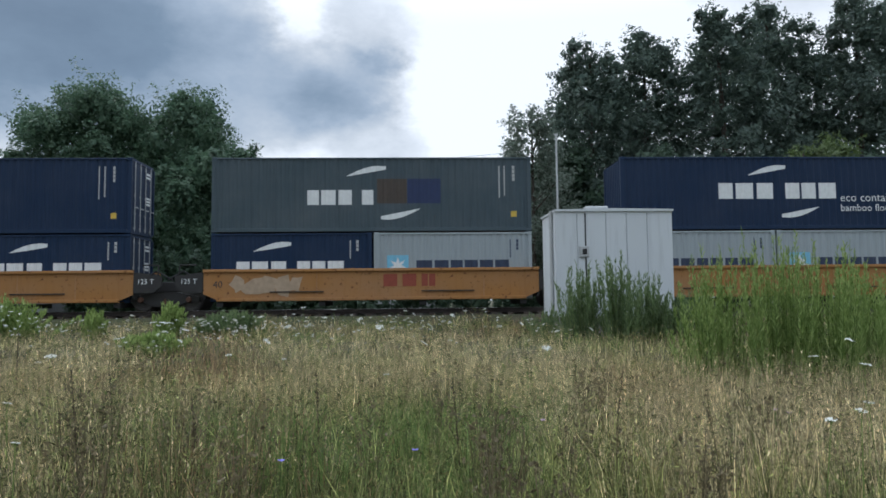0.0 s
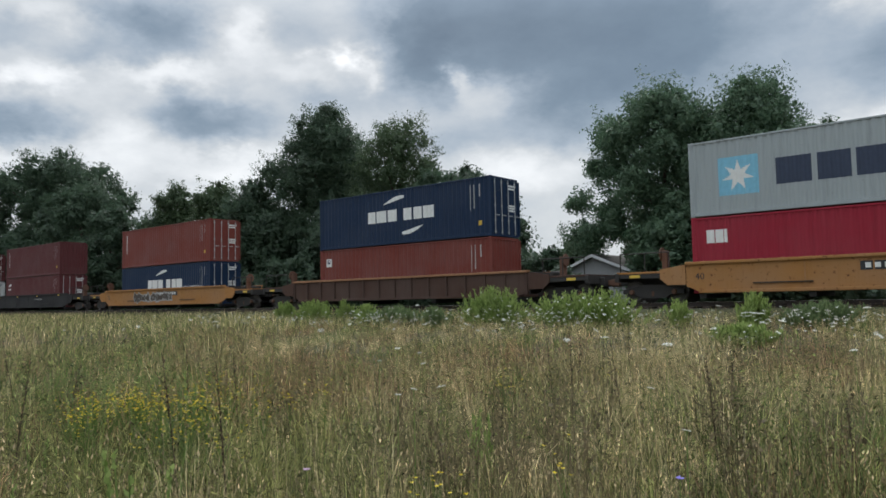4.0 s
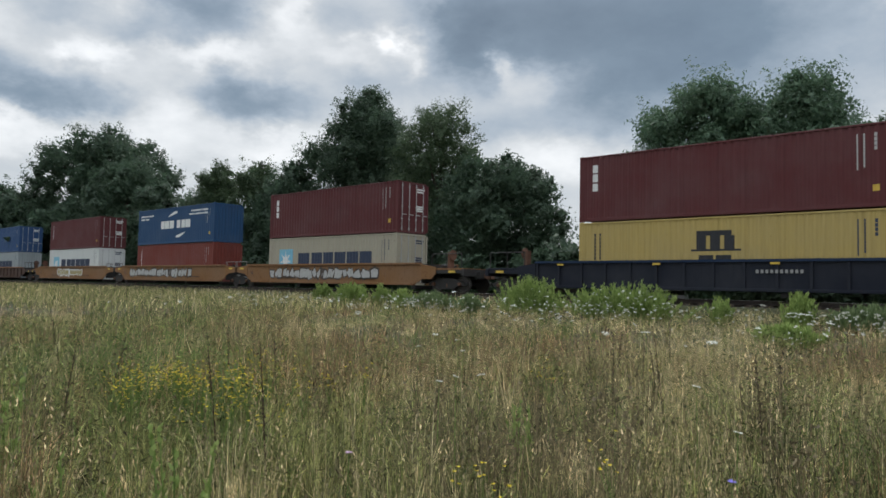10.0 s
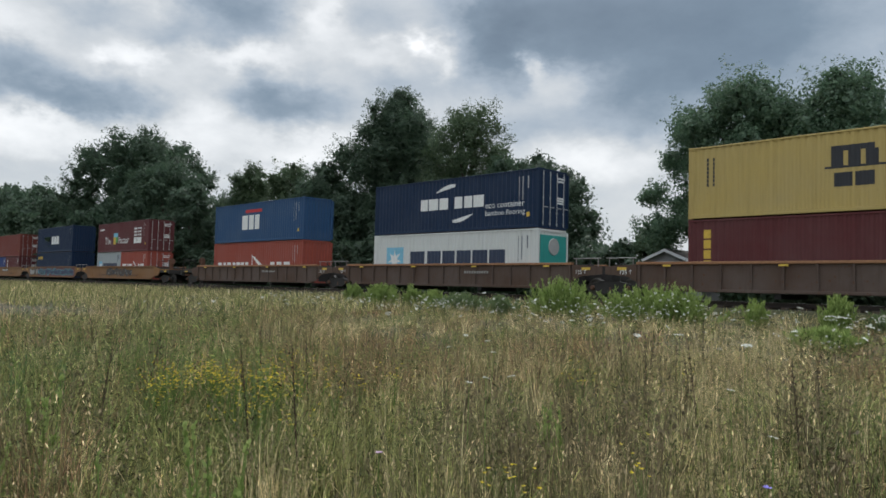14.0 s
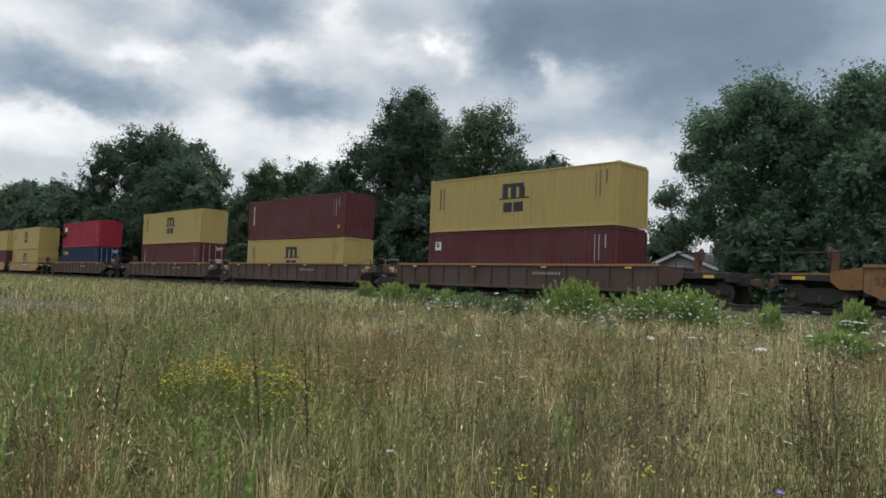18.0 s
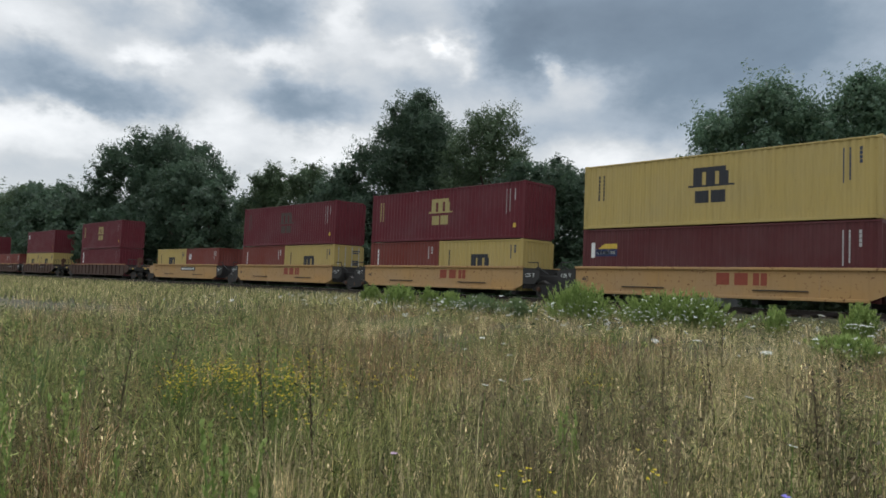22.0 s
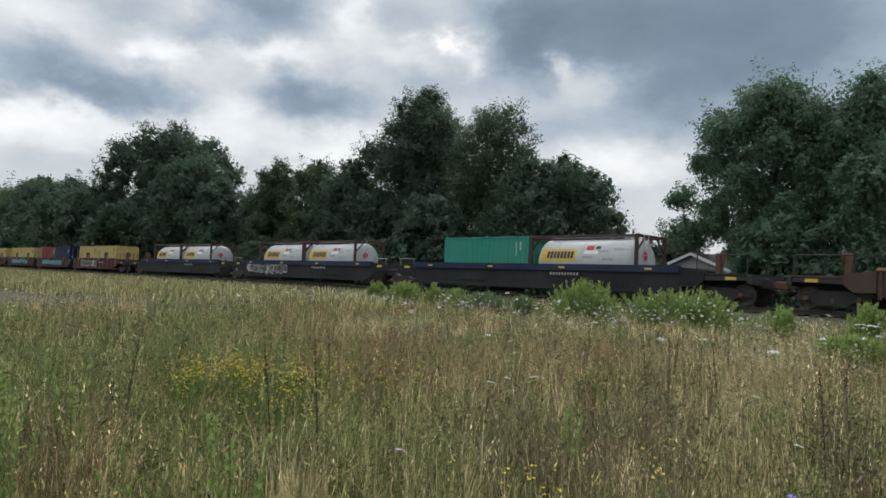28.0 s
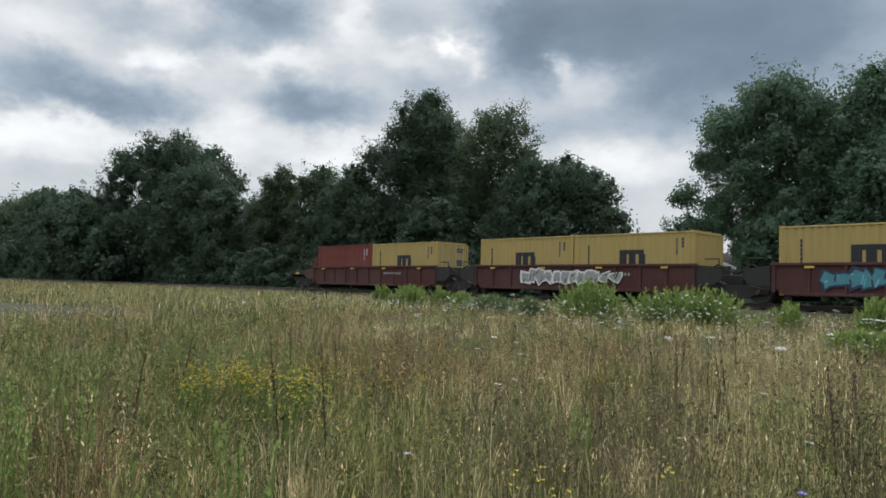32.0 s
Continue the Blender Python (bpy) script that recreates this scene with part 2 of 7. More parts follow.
CAR_PAINT = {
    "y": paint("car_yellow_paint", (0.365, 0.175, 0.055), 0.40, 0.72, 0.75),
    "f": paint("car_buff_paint", (0.440, 0.265, 0.110), 0.45, 0.68, 0.75),
    "o": paint("car_rusty_yellow_paint", (0.235, 0.120, 0.050), 0.35, 0.8, 0.75),
    "k": paint("car_black_paint", (0.018, 0.018, 0.020), 0.15, 0.2, 0.7),
    "b": paint("car_blue_black_paint", (0.012, 0.015, 0.026), 0.15, 0.1, 0.65),
    "r": paint("car_brown_paint", (0.088, 0.056, 0.042), 0.35, 0.65, 0.8),
    "d": paint("car_dark_brown_paint", (0.075, 0.042, 0.032), 0.2, 0.4, 0.8),
    "m": paint("car_maroon_paint", (0.088, 0.034, 0.030), 0.25, 0.35, 0.78),
}
INK = {
    "white": plain("white_marking", (0.72, 0.73, 0.72), 0.6, vary=0.18),
    "black": plain("black_marking", (0.020, 0.022, 0.028), 0.6),
    "ink": plain("dark_blue_marking", (0.025, 0.040, 0.080), 0.6),
    "sky": plain("pale_blue_marking", (0.200, 0.480, 0.640), 0.6),
    "gold": plain("yellow_marking", (0.620, 0.420, 0.060), 0.6),
    "red": plain("red_marking", (0.480, 0.030, 0.035), 0.6),
    "rustred": plain("rust_red_marking", (0.260, 0.055, 0.030), 0.7),
    "navy": plain("navy_marking", (0.014, 0.028, 0.090), 0.6),
    "brown": plain("brown_marking", (0.065, 0.050, 0.040), 0.7),
    "cyan": plain("cyan_marking", (0.070, 0.250, 0.300), 0.6, vary=0.35),
    "green": plain("green_marking", (0.100, 0.360, 0.120), 0.6),
    "dim": plain("dusty_white_marking", (0.300, 0.300, 0.290), 0.7),
    "chalk": plain("chalky_white_marking", (0.440, 0.440, 0.430), 0.65),
    "faint": plain("faded_tan_marking", (0.420, 0.310, 0.210), 0.7, vary=0.4),
    "silver": plain("silver_grey_marking", (0.330, 0.330, 0.330), 0.6),
    "plum": plain("plum_marking", (0.130, 0.030, 0.040), 0.6),
    "tan": plain("tan_marking", (0.360, 0.300, 0.120), 0.6),
}
STEEL = plain("worn_steel", (0.30, 0.29, 0.28), 0.45, 0.8)
BRIGHT = plain("bright_rail_steel", (0.62, 0.61, 0.60), 0.28, 1.0, vary=0.1)
RUST = plain("rusty_steel", (0.120, 0.060, 0.038), 0.85, vary=0.4)
RAIL_STEEL = plain("brown_rail_steel", (0.060, 0.046, 0.040), 0.6, 0.3, vary=0.4)
CAR_PAINT["t"] = CAR_PAINT["k"]
PAINT["band"] = paint("dusty_navy_band_paint", (0.014, 0.023, 0.058), 0.2, 0.2, 0.7)
FRAME = plain("dark_maroon_frame_paint", (0.055, 0.022, 0.022), 0.7, vary=0.4)
WHEEL = plain("grimy_wheel_steel", (0.075, 0.068, 0.062), 0.6, vary=0.4)
CHORD = plain("worn_rusty_orange_steel", (0.300, 0.150, 0.075), 0.8, vary=0.4)
GREASE = plain("black_grimy_steel", (0.028, 0.026, 0.025), 0.75, vary=0.4)
GALV = plain("galvanised_steel", (0.46, 0.47, 0.47), 0.5, 0.3)
TANK = paint("tank_cladding", (0.470, 0.480, 0.475), 0.25, 0.10, 0.38)
SEAL = plain("rubber_seal", (0.025, 0.025, 0.026), 0.8)
WOOD = plain("weathered_sleeper_wood", (0.095, 0.072, 0.055), 0.9, vary=0.4, scale=3)
BARK = plain("grey_brown_bark", (0.080, 0.064, 0.050), 0.95, vary=0.5, scale=4)
SHED_WHITE = paint("shed_white_paint", (0.60, 0.63, 0.65), 0.12, 0.05, 0.55)
ROOFING = plain("dark_shingle", (0.12, 0.11, 0.105), 0.9, vary=0.3)
SIDING = plain("white_siding", (0.66, 0.68, 0.70), 0.7, vary=0.1)
GLASS = plain("dark_window_glass", (0.02, 0.025, 0.03), 0.1)


def ballast_material():
    k = Nodes("grey_ballast", 0.9)
    v = k.n("ShaderNodeTexVoronoi", Scale=16.0)
    k.l(k.coords(), v.inputs["Vector"])
    c = k.mix(v.outputs["Color"], (0.045, 0.042, 0.04), (0.135, 0.13, 0.125))
    c = k.mix(k.noise(0.8, 3), c, (0.05, 0.042, 0.035))
    k.bump(v.outputs["Distance"], 0.8, 0.05)
    return k.color(c)


def soil_material():
    k = Nodes("matted_straw_and_soil", 0.95)
    c = k.mix(k.noise(3.0, 5), (0.040, 0.036, 0.020), (0.090, 0.075, 0.040))
    c = k.mix(k.ramp(k.noise(0.25, 3), (0.4, (0, 0, 0)), (0.65, (0.8,) * 3)), c, (0.060, 0.075, 0.025))
    k.bump(k.noise(25, 4), 0.7, 0.05)
    return k.color(c)


BALLAST, SOIL = ballast_material(), soil_material()

# ---- mesh tools ----
class Geo:
    """Collects vertices and faces for one mesh."""

    def __init__(self):
        self.v, self.f, self.cuts = [], [], []

    def add(self, verts, faces):
        o = len(self.v)
        self.v += verts
        self.f += [tuple(i + o for i in f) for f in faces]
        return self

    def box(self, x0, x1, y0, y1, z0, z1, c=0.0):
        """A box; c: the chamfer along its edges in x."""
        if c <= 0:
            return self.add([(x, y, z) for x in (x0, x1) for y in (y0, y1) for z in (z0, z1)],
                            [(0, 1, 3, 2), (4, 6, 7, 5), (0, 4, 5, 1), (2, 3, 7, 6), (0, 2, 6, 4), (1, 5, 7, 3)])
        ring = [(y0 + c, z0), (y1 - c, z0), (y1, z0 + c), (y1, z1 - c), (y1 - c, z1), (y0 + c, z1), (y0, z1 - c), (y0, z0 + c)]
        return self.prism_x(ring, x0, x1)

    def prism_x(self, ring, x0, x1):
        n = len(ring)
        return self.add([(x0, *p) for p in ring] + [(x1, *p) for p in ring],
                        [tuple(range(n))[::-1], tuple(range(n, 2 * n))] + [(i, (i + 1) % n, (i + 1) % n + n, i + n) for i in range(n)])

    def prism_y(self, ring, y0, y1):
        """ring: (x, z) points."""
        n = len(ring)
        return self.add([(x, y0, z) for x, z in ring] + [(x, y1, z) for x, z in ring],
                        [tuple(range(n)), tuple(range(n, 2 * n))[::-1]] + [(i, i + n, (i + 1) % n + n, (i + 1) % n) for i in range(n)])

    def tube(self, a, b, r0, r1=None, n=6, caps=True):
        a, b = Vector(a), Vector(b)
        r1 = r0 if r1 is None else r1
        d = (b - a).normalized()
        s = d.orthogonal().normalized()
        t = d.cross(s)
        vs = []
        for p, r in ((a, r0), (b, r1)):
            for i in range(n):
                w = 2 * math.pi * i / n
                vs.append(tuple(p + (s * math.cos(w) + t * math.sin(w)) * r))
        fs = [(i, (i + 1) % n, (i + 1) % n + n, i + n) for i in range(n)]
        if caps:
            fs += [tuple(range(n))[::-1], tuple(range(n, 2 * n))]
        return self.add(vs, fs)

    def lathe_y(self, profile, cx, cz, n=20):
        """profile: (y, radius) pairs, turned round the y axis through cx, cz."""
        vs, fs = [], []
        for y, r in profile:
            for i in range(n):
                w = 2 * math.pi * i / n
                vs.append((cx + r * math.cos(w), y, cz + r * math.sin(w)))
        for j in range(len(profile) - 1):
            for i in range(n):
                k = (i + 1) % n
                fs.append((j * n + i, (j + 1) * n + i, (j + 1) * n + k, j * n + k))
        fs += [tuple(range(n)), tuple(range((len(profile) - 1) * n, len(profile) * n))[::-1]]
        return self.add(vs, fs)

    def lathe_x(self, profile, cy, cz, n=24):
        """profile: (x, radius) pairs, turned round the x axis through cy, cz."""
        vs, fs = [], []
        for x, r in profile:
            for i in range(n):
                w = 2 * math.pi * i / n
                vs.append((x, cy + r * math.cos(w), cz + r * math.sin(w)))
        for j in range(len(profile) - 1):
            for i in range(n):
                k = (i + 1) % n
                fs.append((j * n + i, j * n + k, (j + 1) * n + k, (j + 1) * n + i))
        fs += [tuple(range(n))[::-1], tuple(range((len(profile) - 1) * n, len(profile) * n))]
        return self.add(vs, fs)

    def mesh(self, name, mat=None, smooth=False):
        me = bpy.data.meshes.new(name)
        me.from_pydata(self.v, [], self.f)
        if mat:
            me.materials.append(mat)
        if smooth:
            me.polygons.foreach_set("use_smooth", [True] * len(me.polygons))
        me.update()
        return me


def part(name, geo, mat, parent, label="", at=None, smooth=False):
    """One mesh object under a thing or a part. geo: a Geo or a ready mesh; the material sits on the object, so that meshes can be shared."""
    me = geo.mesh(name, None, smooth) if isinstance(geo, Geo) else geo
    if not me.materials:
        me.materials.append(mat)
    ob = new(name, me)
    if mat and me.materials[0] != mat:
        ob.material_slots[0].link = "OBJECT"
        ob.material_slots[0].material = mat
    ob.parent = parent
    if at is not None:
        ob.matrix_basis = at
    if label:
        ob["label"] = label
    return ob


def thing(name, label, category, group="", kind="", at=None):
    ob = new(name)
    ob.empty_display_size = 0.3
    if at is not None:
        ob.matrix_basis = at
    return tagged(ob, label, category, group, kind)


def fast_mesh(name, verts, loops, starts, mat):
    """A mesh straight from arrays. loops: vertex index of each corner; starts: the corner where each face starts."""
    me = bpy.data.meshes.new(name)
    me.vertices.add(len(verts))
    me.vertices.foreach_set("co", np.ascontiguousarray(verts, np.float32).ravel())
    me.loops.add(len(loops))
    me.loops.foreach_set("vertex_index", np.ascontiguousarray(loops, np.int32))
    me.polygons.add(len(starts))
    me.polygons.foreach_set("loop_start", np.ascontiguousarray(starts, np.int32))
    me.update(calc_edges=True)
    me.materials.append(mat)
    return me


def quads_mesh(name, corners, mat):
    """corners: (n, 4, 3) array; each quad is an island of its own."""
    n = len(corners)
    return fast_mesh(name, corners.reshape(-1, 3), np.arange(4 * n), np.arange(n) * 4, mat)


def tris_mesh(name, corners, mat):
    """corners: (n, 3, 3) array; each triangle is an island of its own."""
    n = len(corners)
    return fast_mesh(name, corners.reshape(-1, 3), np.arange(3 * n), np.arange(n) * 3, mat)


TEXTS = {}


def text_mesh(words, size):
    """Readable words as a flat mesh in the plane x, z, facing -y, its left end at 0."""
    key = (words, size)
    if key not in TEXTS:
        cu = bpy.data.curves.new("words", "FONT")
        cu.body, cu.size, cu.resolution_u = words, size, 2
        ob = new("words", cu)
        me = bpy.data.meshes.new_from_object(ob.evaluated_get(bpy.context.evaluated_depsgraph_get()))
        bpy.data.objects.remove(ob)
        me.transform(Matrix.Rotation(radians(90), 4, "X"))
        me.materials.clear()
        TEXTS[key] = me
    return TEXTS[key]

# ---- ground and track bed ----
def smooth(a, b, v):
    t = np.clip((v - a) / (b - a), 0, 1)
    return t * t * (3 - 2 * t)


def ground_z(x, y):
    """The field is level near the eye and rises gently to the railway."""
    x, y = np.asarray(x, float), np.asarray(y, float)
    z = 0.45 * smooth(8, 20, y) + 0.22 * smooth(20, 25, y) + 0.35 * smooth(25, 26.6, y) - 0.45 * smooth(31, 36, y)
    return z + 0.03 * np.sin(x * 0.9 + y * 0.4) * np.cos(y * 0.7 - x * 0.3) * (1 - smooth(24, 26, y))


def build_ground():
    xs = np.concatenate([np.linspace(-2500, -200, 12), np.linspace(-180, 60, 161), np.linspace(80, 2500, 12)])
    ys = np.concatenate([np.linspace(-1500, -20, 8), np.linspace(-15, 45, 81), np.linspace(55, 3500, 14)])
    X, Y = np.meshgrid(xs, ys)
    V = np.stack([X, Y, ground_z(X, Y)], -1).reshape(-1, 3)
    n, m = len(xs), len(ys)
    i = (np.arange(m - 1)[:, None] * n + np.arange(n - 1)).ravel()
    loops = np.stack([i, i + 1, i + n + 1, i + n], -1).ravel()
    me = fast_mesh("ground", V, loops, np.arange(len(i)) * 4, SOIL)
    tagged(new("ground", me), "rough meadow ground of soil and matted dry grass", "ground", kind="structure")


build_ground()


def build_track():
    RZ, yc = 1.26, 28.849
    bed = Geo().prism_x([(yc - 3.3, 0.55), (yc - 1.75, RZ - 0.24), (yc + 1.75, RZ - 0.24), (yc + 3.3, 0.45), (yc + 3.3, 0.0), (yc - 3.3, 0.0)], -1020, 960)
    ob = tagged(new("ballast_bed", bed.mesh("ballast_bed", BALLAST)), "grey crushed-stone ballast bed of the railway", "track bed", kind="structure")
    rnd = np.random.default_rng(5)
    n = 4500
    x, t = rnd.uniform(-75, 22, n), rnd.uniform(0, 1, n)
    y = yc - 3.25 + t * 1.6
    z = 0.55 + (y - yc + 3.3) * (RZ - 0.24 - 0.55) / 1.55
    s = rnd.uniform(0.03, 0.07, (n, 1, 1))
    base = np.array([(1, 0, 0), (0, 1, 0), (-1, 0, 0), (0, -1, 0), (0, 0, 1), (0, 0, -1)], float)
    v = base[None] * s * rnd.uniform(0.6, 1.3, (n, 6, 1)) + np.stack([x, y, z], -1)[:, None]
    f = np.array([(0, 1, 4), (1, 2, 4), (2, 3, 4), (3, 0, 4), (1, 0, 5), (2, 1, 5), (3, 2, 5), (0, 3, 5)])
    loops = (f[None] + np.arange(n)[:, None, None] * 6).ravel()
    me = fast_mesh("ballast_stones", v.reshape(-1, 3), loops, np.arange(n * 8) * 3, BALLAST)
    tagged(new("ballast_stones", me), "loose grey ballast stones on the shoulder of the bed", "gravel", kind="stuff")
    track = thing("railway_track", "straight railway track of steel rails on wooden sleepers", "railway track", kind="structure")
    ring = [(-0.07, 0), (0.07, 0), (0.07, 0.02), (0.012, 0.04), (0.012, 0.125), (0.036, 0.135), (0.036, 0.168), (0.028, 0.175), (-0.028, 0.175), (-0.036, 0.168), (-0.036, 0.135), (-0.012, 0.125), (-0.012, 0.04), (-0.07, 0.02)]
    for y in (yc - 0.7525, yc + 0.7525):
        r = part("rail", Geo().prism_x([(y + a, RZ - 0.175 + b) for a, b in ring], -1020, 960), RAIL_STEEL, track)
        part("running_surface", Geo().box(-1020, 960, y - 0.03, y + 0.03, RZ - 0.001, RZ + 0.002), BRIGHT, r, "polished running surface")
    sl = Geo().box(-0.11, 0.11, yc - 1.3, yc + 1.3, RZ - 0.36, RZ - 0.18, 0.015).mesh("sleeper")
    for i in range(150):
        part("sleeper", sl, WOOD, track, at=pose(-76 + i * 0.6, 0, 0.0))


build_track()


# ---- equipment shed ----
def build_shed():
    x0, x1, y0, y1, z0, z1 = 4.74, 8.13, 20.4, 22.5, 1.05, 4.12
    s = thing("equipment_shed", "white painted sheet-metal railway equipment shed among tall weeds", "shed", at=pose(0, 0, 0))
    part("plinth", Geo().box(x0 + 0.1, x1 - 0.1, y0 + 0.1, y1 - 0.1, 0.2, z0), plain("plinth_concrete", (0.3, 0.29, 0.27), 0.9), s, "concrete plinth")
    part("body", Geo().box(x0 + 0.03, x1 - 0.03, y0 + 0.03, y1 - 0.03, z0, z1 - 0.02), SHED_WHITE, s)
    edges = [x0, x0 + 0.62, x0 + 0.85, x0 + 1.45, x0 + 2.05, x0 + 2.65, x1]
    for a, b in zip(edges, edges[1:]):
        part("wall_panel", Geo().box(a + 0.012, b - 0.012, y0, y0 + 0.05, z0 + 0.05, z1 - 0.06, 0.006), SHED_WHITE, s)
    for i in range(4):
        a = y0 + 0.06 + i * (y1 - y0 - 0.12) / 4
        part("wall_panel", Geo().box(x0, x0 + 0.04, a + 0.01, a + (y1 - y0 - 0.12) / 4 - 0.01, z0 + 0.05, z1 - 0.06), SHED_WHITE, s)
        part("wall_panel", Geo().box(x1 - 0.04, x1, a + 0.01, a + (y1 - y0 - 0.12) / 4 - 0.01, z0 + 0.05, z1 - 0.06), SHED_WHITE, s)
    roof = part("roof", Geo().prism_y([(x0 - 0.03, z1 - 0.06), (x1 + 0.03, z1 - 0.06), (x1 + 0.03, z1), ((x0 + x1) / 2, z1 + 0.03), (x0 - 0.03, z1)], y0 - 0.05, y1 + 0.05), SHED_WHITE, s)
    part("roof_vent", Geo().box(x0 + 1.1, x0 + 1.75, y0 + 0.8, y0 + 1.3, z1 + 0.05, z1 + 0.2, 0.03), GALV, roof)
    lx, lz = x0 + 0.68, 2.75
    lock = part("latch_box", Geo().box(lx, lx + 0.26, y0 - 0.07, y0, lz, lz + 0.32, 0.02), GALV, s, "grey metal latch box")
    part("latch_handle", Geo().box(lx + 0.07, lx + 0.19, y0 - 0.11, y0 - 0.07, lz + 0.08, lz + 0.24, 0.02), SEAL, lock)
    part("hinge", Geo().box(x0 + 0.845, x0 + 0.875, y0 - 0.02, y0, z0 + 0.1, z1 - 0.1), SEAL, s)
    part("conduit", Geo().tube((x0 - 0.05, y0 + 0.4, z1), (x0 - 0.05, y0 + 0.4, z0), 0.05, n=8), GALV, s)
    m = thing("signal_mast", "thin galvanised steel mast with a small case behind the shed", "mast", at=pose(6.0, 26.2, 0))
    part("pole", Geo().tube((0, 0, 0.9), (0, 0, 7.6), 0.05, 0.035, 8), GALV, m)
    part("case", Geo().box(-0.15, 0.15, -0.2, -0.06, 2.4, 2.9, 0.02), GALV, m)
    part("cap", Geo().tube((0, 0, 7.6), (0, 0, 7.66), 0.065, n=8), GALV, m)


build_shed()


# ---- overhead cable and far houses ----
GREYWALL = plain("grey_siding", (0.30, 0.31, 0.32), 0.8, vary=0.15)


def build_far():
    w = thing("overhead_cable", "thin black overhead cable hanging between far poles", "cable")
    pts = [Vector((-30 + i * 8, 40, 7.2 + 0.006 * (i * 8 - 30) ** 2 * 0.35 + i * 0.55)) for i in range(2, 11)]
    g = Geo()
    for a, b in zip(pts, pts[1:]):
        g.tube(a, b, 0.010, n=4, caps=False)
    part("wire", g, SEAL, w)
    for hx, hy, wd, ridge in ((-21.5, 40.5, 4.4, 4.05), (-1.5, 74, 9.0, 5.2)):
        h = thing("house", "small grey gabled outbuilding with white roof edges among trees", "house", at=pose(hx, hy, 0))
        fall, deep = wd * 0.2, 4 if wd < 8 else 9
        part("wall", Geo().prism_y([(-wd / 2, 0), (wd / 2, 0), (wd / 2, ridge - fall), (0, ridge - 0.05), (-wd / 2, ridge - fall)], 0, deep), GREYWALL, h)
        for sgn in (-1, 1):
            part("roof", Geo().prism_y([(0, ridge), (sgn * (wd / 2 + 0.3), ridge - fall * 1.17), (sgn * (wd / 2 + 0.3), ridge - fall * 1.17 + 0.14), (0, ridge + 0.14)], -0.3, deep + 0.3), ROOFING, h)
            part("barge_board", Geo().prism_y([(0, ridge - 0.06), (sgn * (wd / 2 + 0.32), ridge - fall * 1.18 - 0.06), (sgn * (wd / 2 + 0.32), ridge - fall * 1.18 + 0.12), (0, ridge + 0.12)], -0.36, -0.3), SIDING, h, "white barge board")
        win = part("window", Geo().box(-0.6, 0.6, -0.05, 0.02, 1.6, 2.8), SIDING, h)
        part("pane", Geo().box(-0.5, 0.5, -0.07, -0.05, 1.7, 2.7), GLASS, win)


build_far()

# ---- the train ----
FACE = 27.63                 # the containers' near side
YC = FACE + 1.219            # the track's middle
RAIL = 1.26                  # the rails' top
DECK = RAIL + 0.33           # where the lower containers stand
LONG, SHORT, WIDE, HIGH, LOW = 12.192, 6.058, 2.438, 2.896, 2.591
PITCH = 0.278
MOVING = []                  # (thing, x along the train, y, z)


def wave(x, length):
    """Depth of the corrugated wall at x."""
    if x < 0.14 or x > length - 0.14:
        return 0.0
    p = ((x - 0.14) % PITCH) / PITCH
    if p < 0.25:
        return 0.0
    if p < 0.5:
        return 0.036 * (p - 0.25) * 4
    if p < 0.75:
        return 0.036
    return 0.036 * (1 - (p - 0.75) * 4)


def breaks(x0, x1, length):
    xs = {x0, x1}
    n = int((length - 0.28) / PITCH) + 1
    for i in range(n + 1):
        for q in (0, 0.25, 0.5, 0.75):
            x = 0.14 + (i + q) * PITCH
            if x0 < x < x1 and x < length - 0.14:
                xs.add(x)
    return sorted(xs)


SKIN = 0.022                 # the wall lies this far behind the rails


def wall_geo(length, high, far=False):
    g = Geo()
    xs = breaks(0.1, length - 0.1, length)
    vs, fs = [], []
    for x in xs:
        d = SKIN + wave(x, length)
        y = WIDE - d if far else d
        vs += [(x, y, 0.15), (x, y, high - 0.07)]
    for i in range(len(xs) - 1):
        q = (2 * i, 2 * i + 2, 2 * i + 3, 2 * i + 1)
        fs.append(q[::-1] if far else q)
    return g.add(vs, fs)


def slab(g, x0, x1, z0, z1, length, x2=None, x3=None):
    """A marking that follows the wall's waves, from x0..x1 at its foot to x2..x3 at its head."""
    x2, x3 = x0 if x2 is None else x2, x1 if x3 is None else x3
    lo, hi = min(x0, x2), max(x1, x3)
    straight = (x0 == x2 and x1 == x3)
    if straight:
        xs = breaks(x0, x1, length)
        vs, fs = [], []
        for x in xs:
            y = SKIN + wave(x, length) - 0.004
            vs += [(x, y, z0), (x, y, z1)]
        fs = [(2 * i, 2 * i + 2, 2 * i + 3, 2 * i + 1) for i in range(len(xs) - 1)]
        g.add(vs, fs)
    else:
        n = max(2, int((z1 - z0) / 0.05))
        for i in range(n):
            a, b = i / n, (i + 1) / n
            m = (a + b) / 2
            slab(g, x0 + (x2 - x0) * m, x1 + (x3 - x1) * m, z0 + (z1 - z0) * a, z0 + (z1 - z0) * b, length)


def bars(g, x0, x1, z0, z1, length, weights, gap=0.16):
    """A row of plain blocks, one for each character of a word; 0 leaves a space."""
    total = sum(w or 0.55 for w in weights)
    x, n = x0, 0
    for w in weights:
        step = (x1 - x0) * (w or 0.55) / total
        if w:
            g.cuts.append((len(g.v), len(g.f)))
            slab(g, x, x + step * (1 - gap), z0, z1, length)
            n += 1
        x += step
    return g


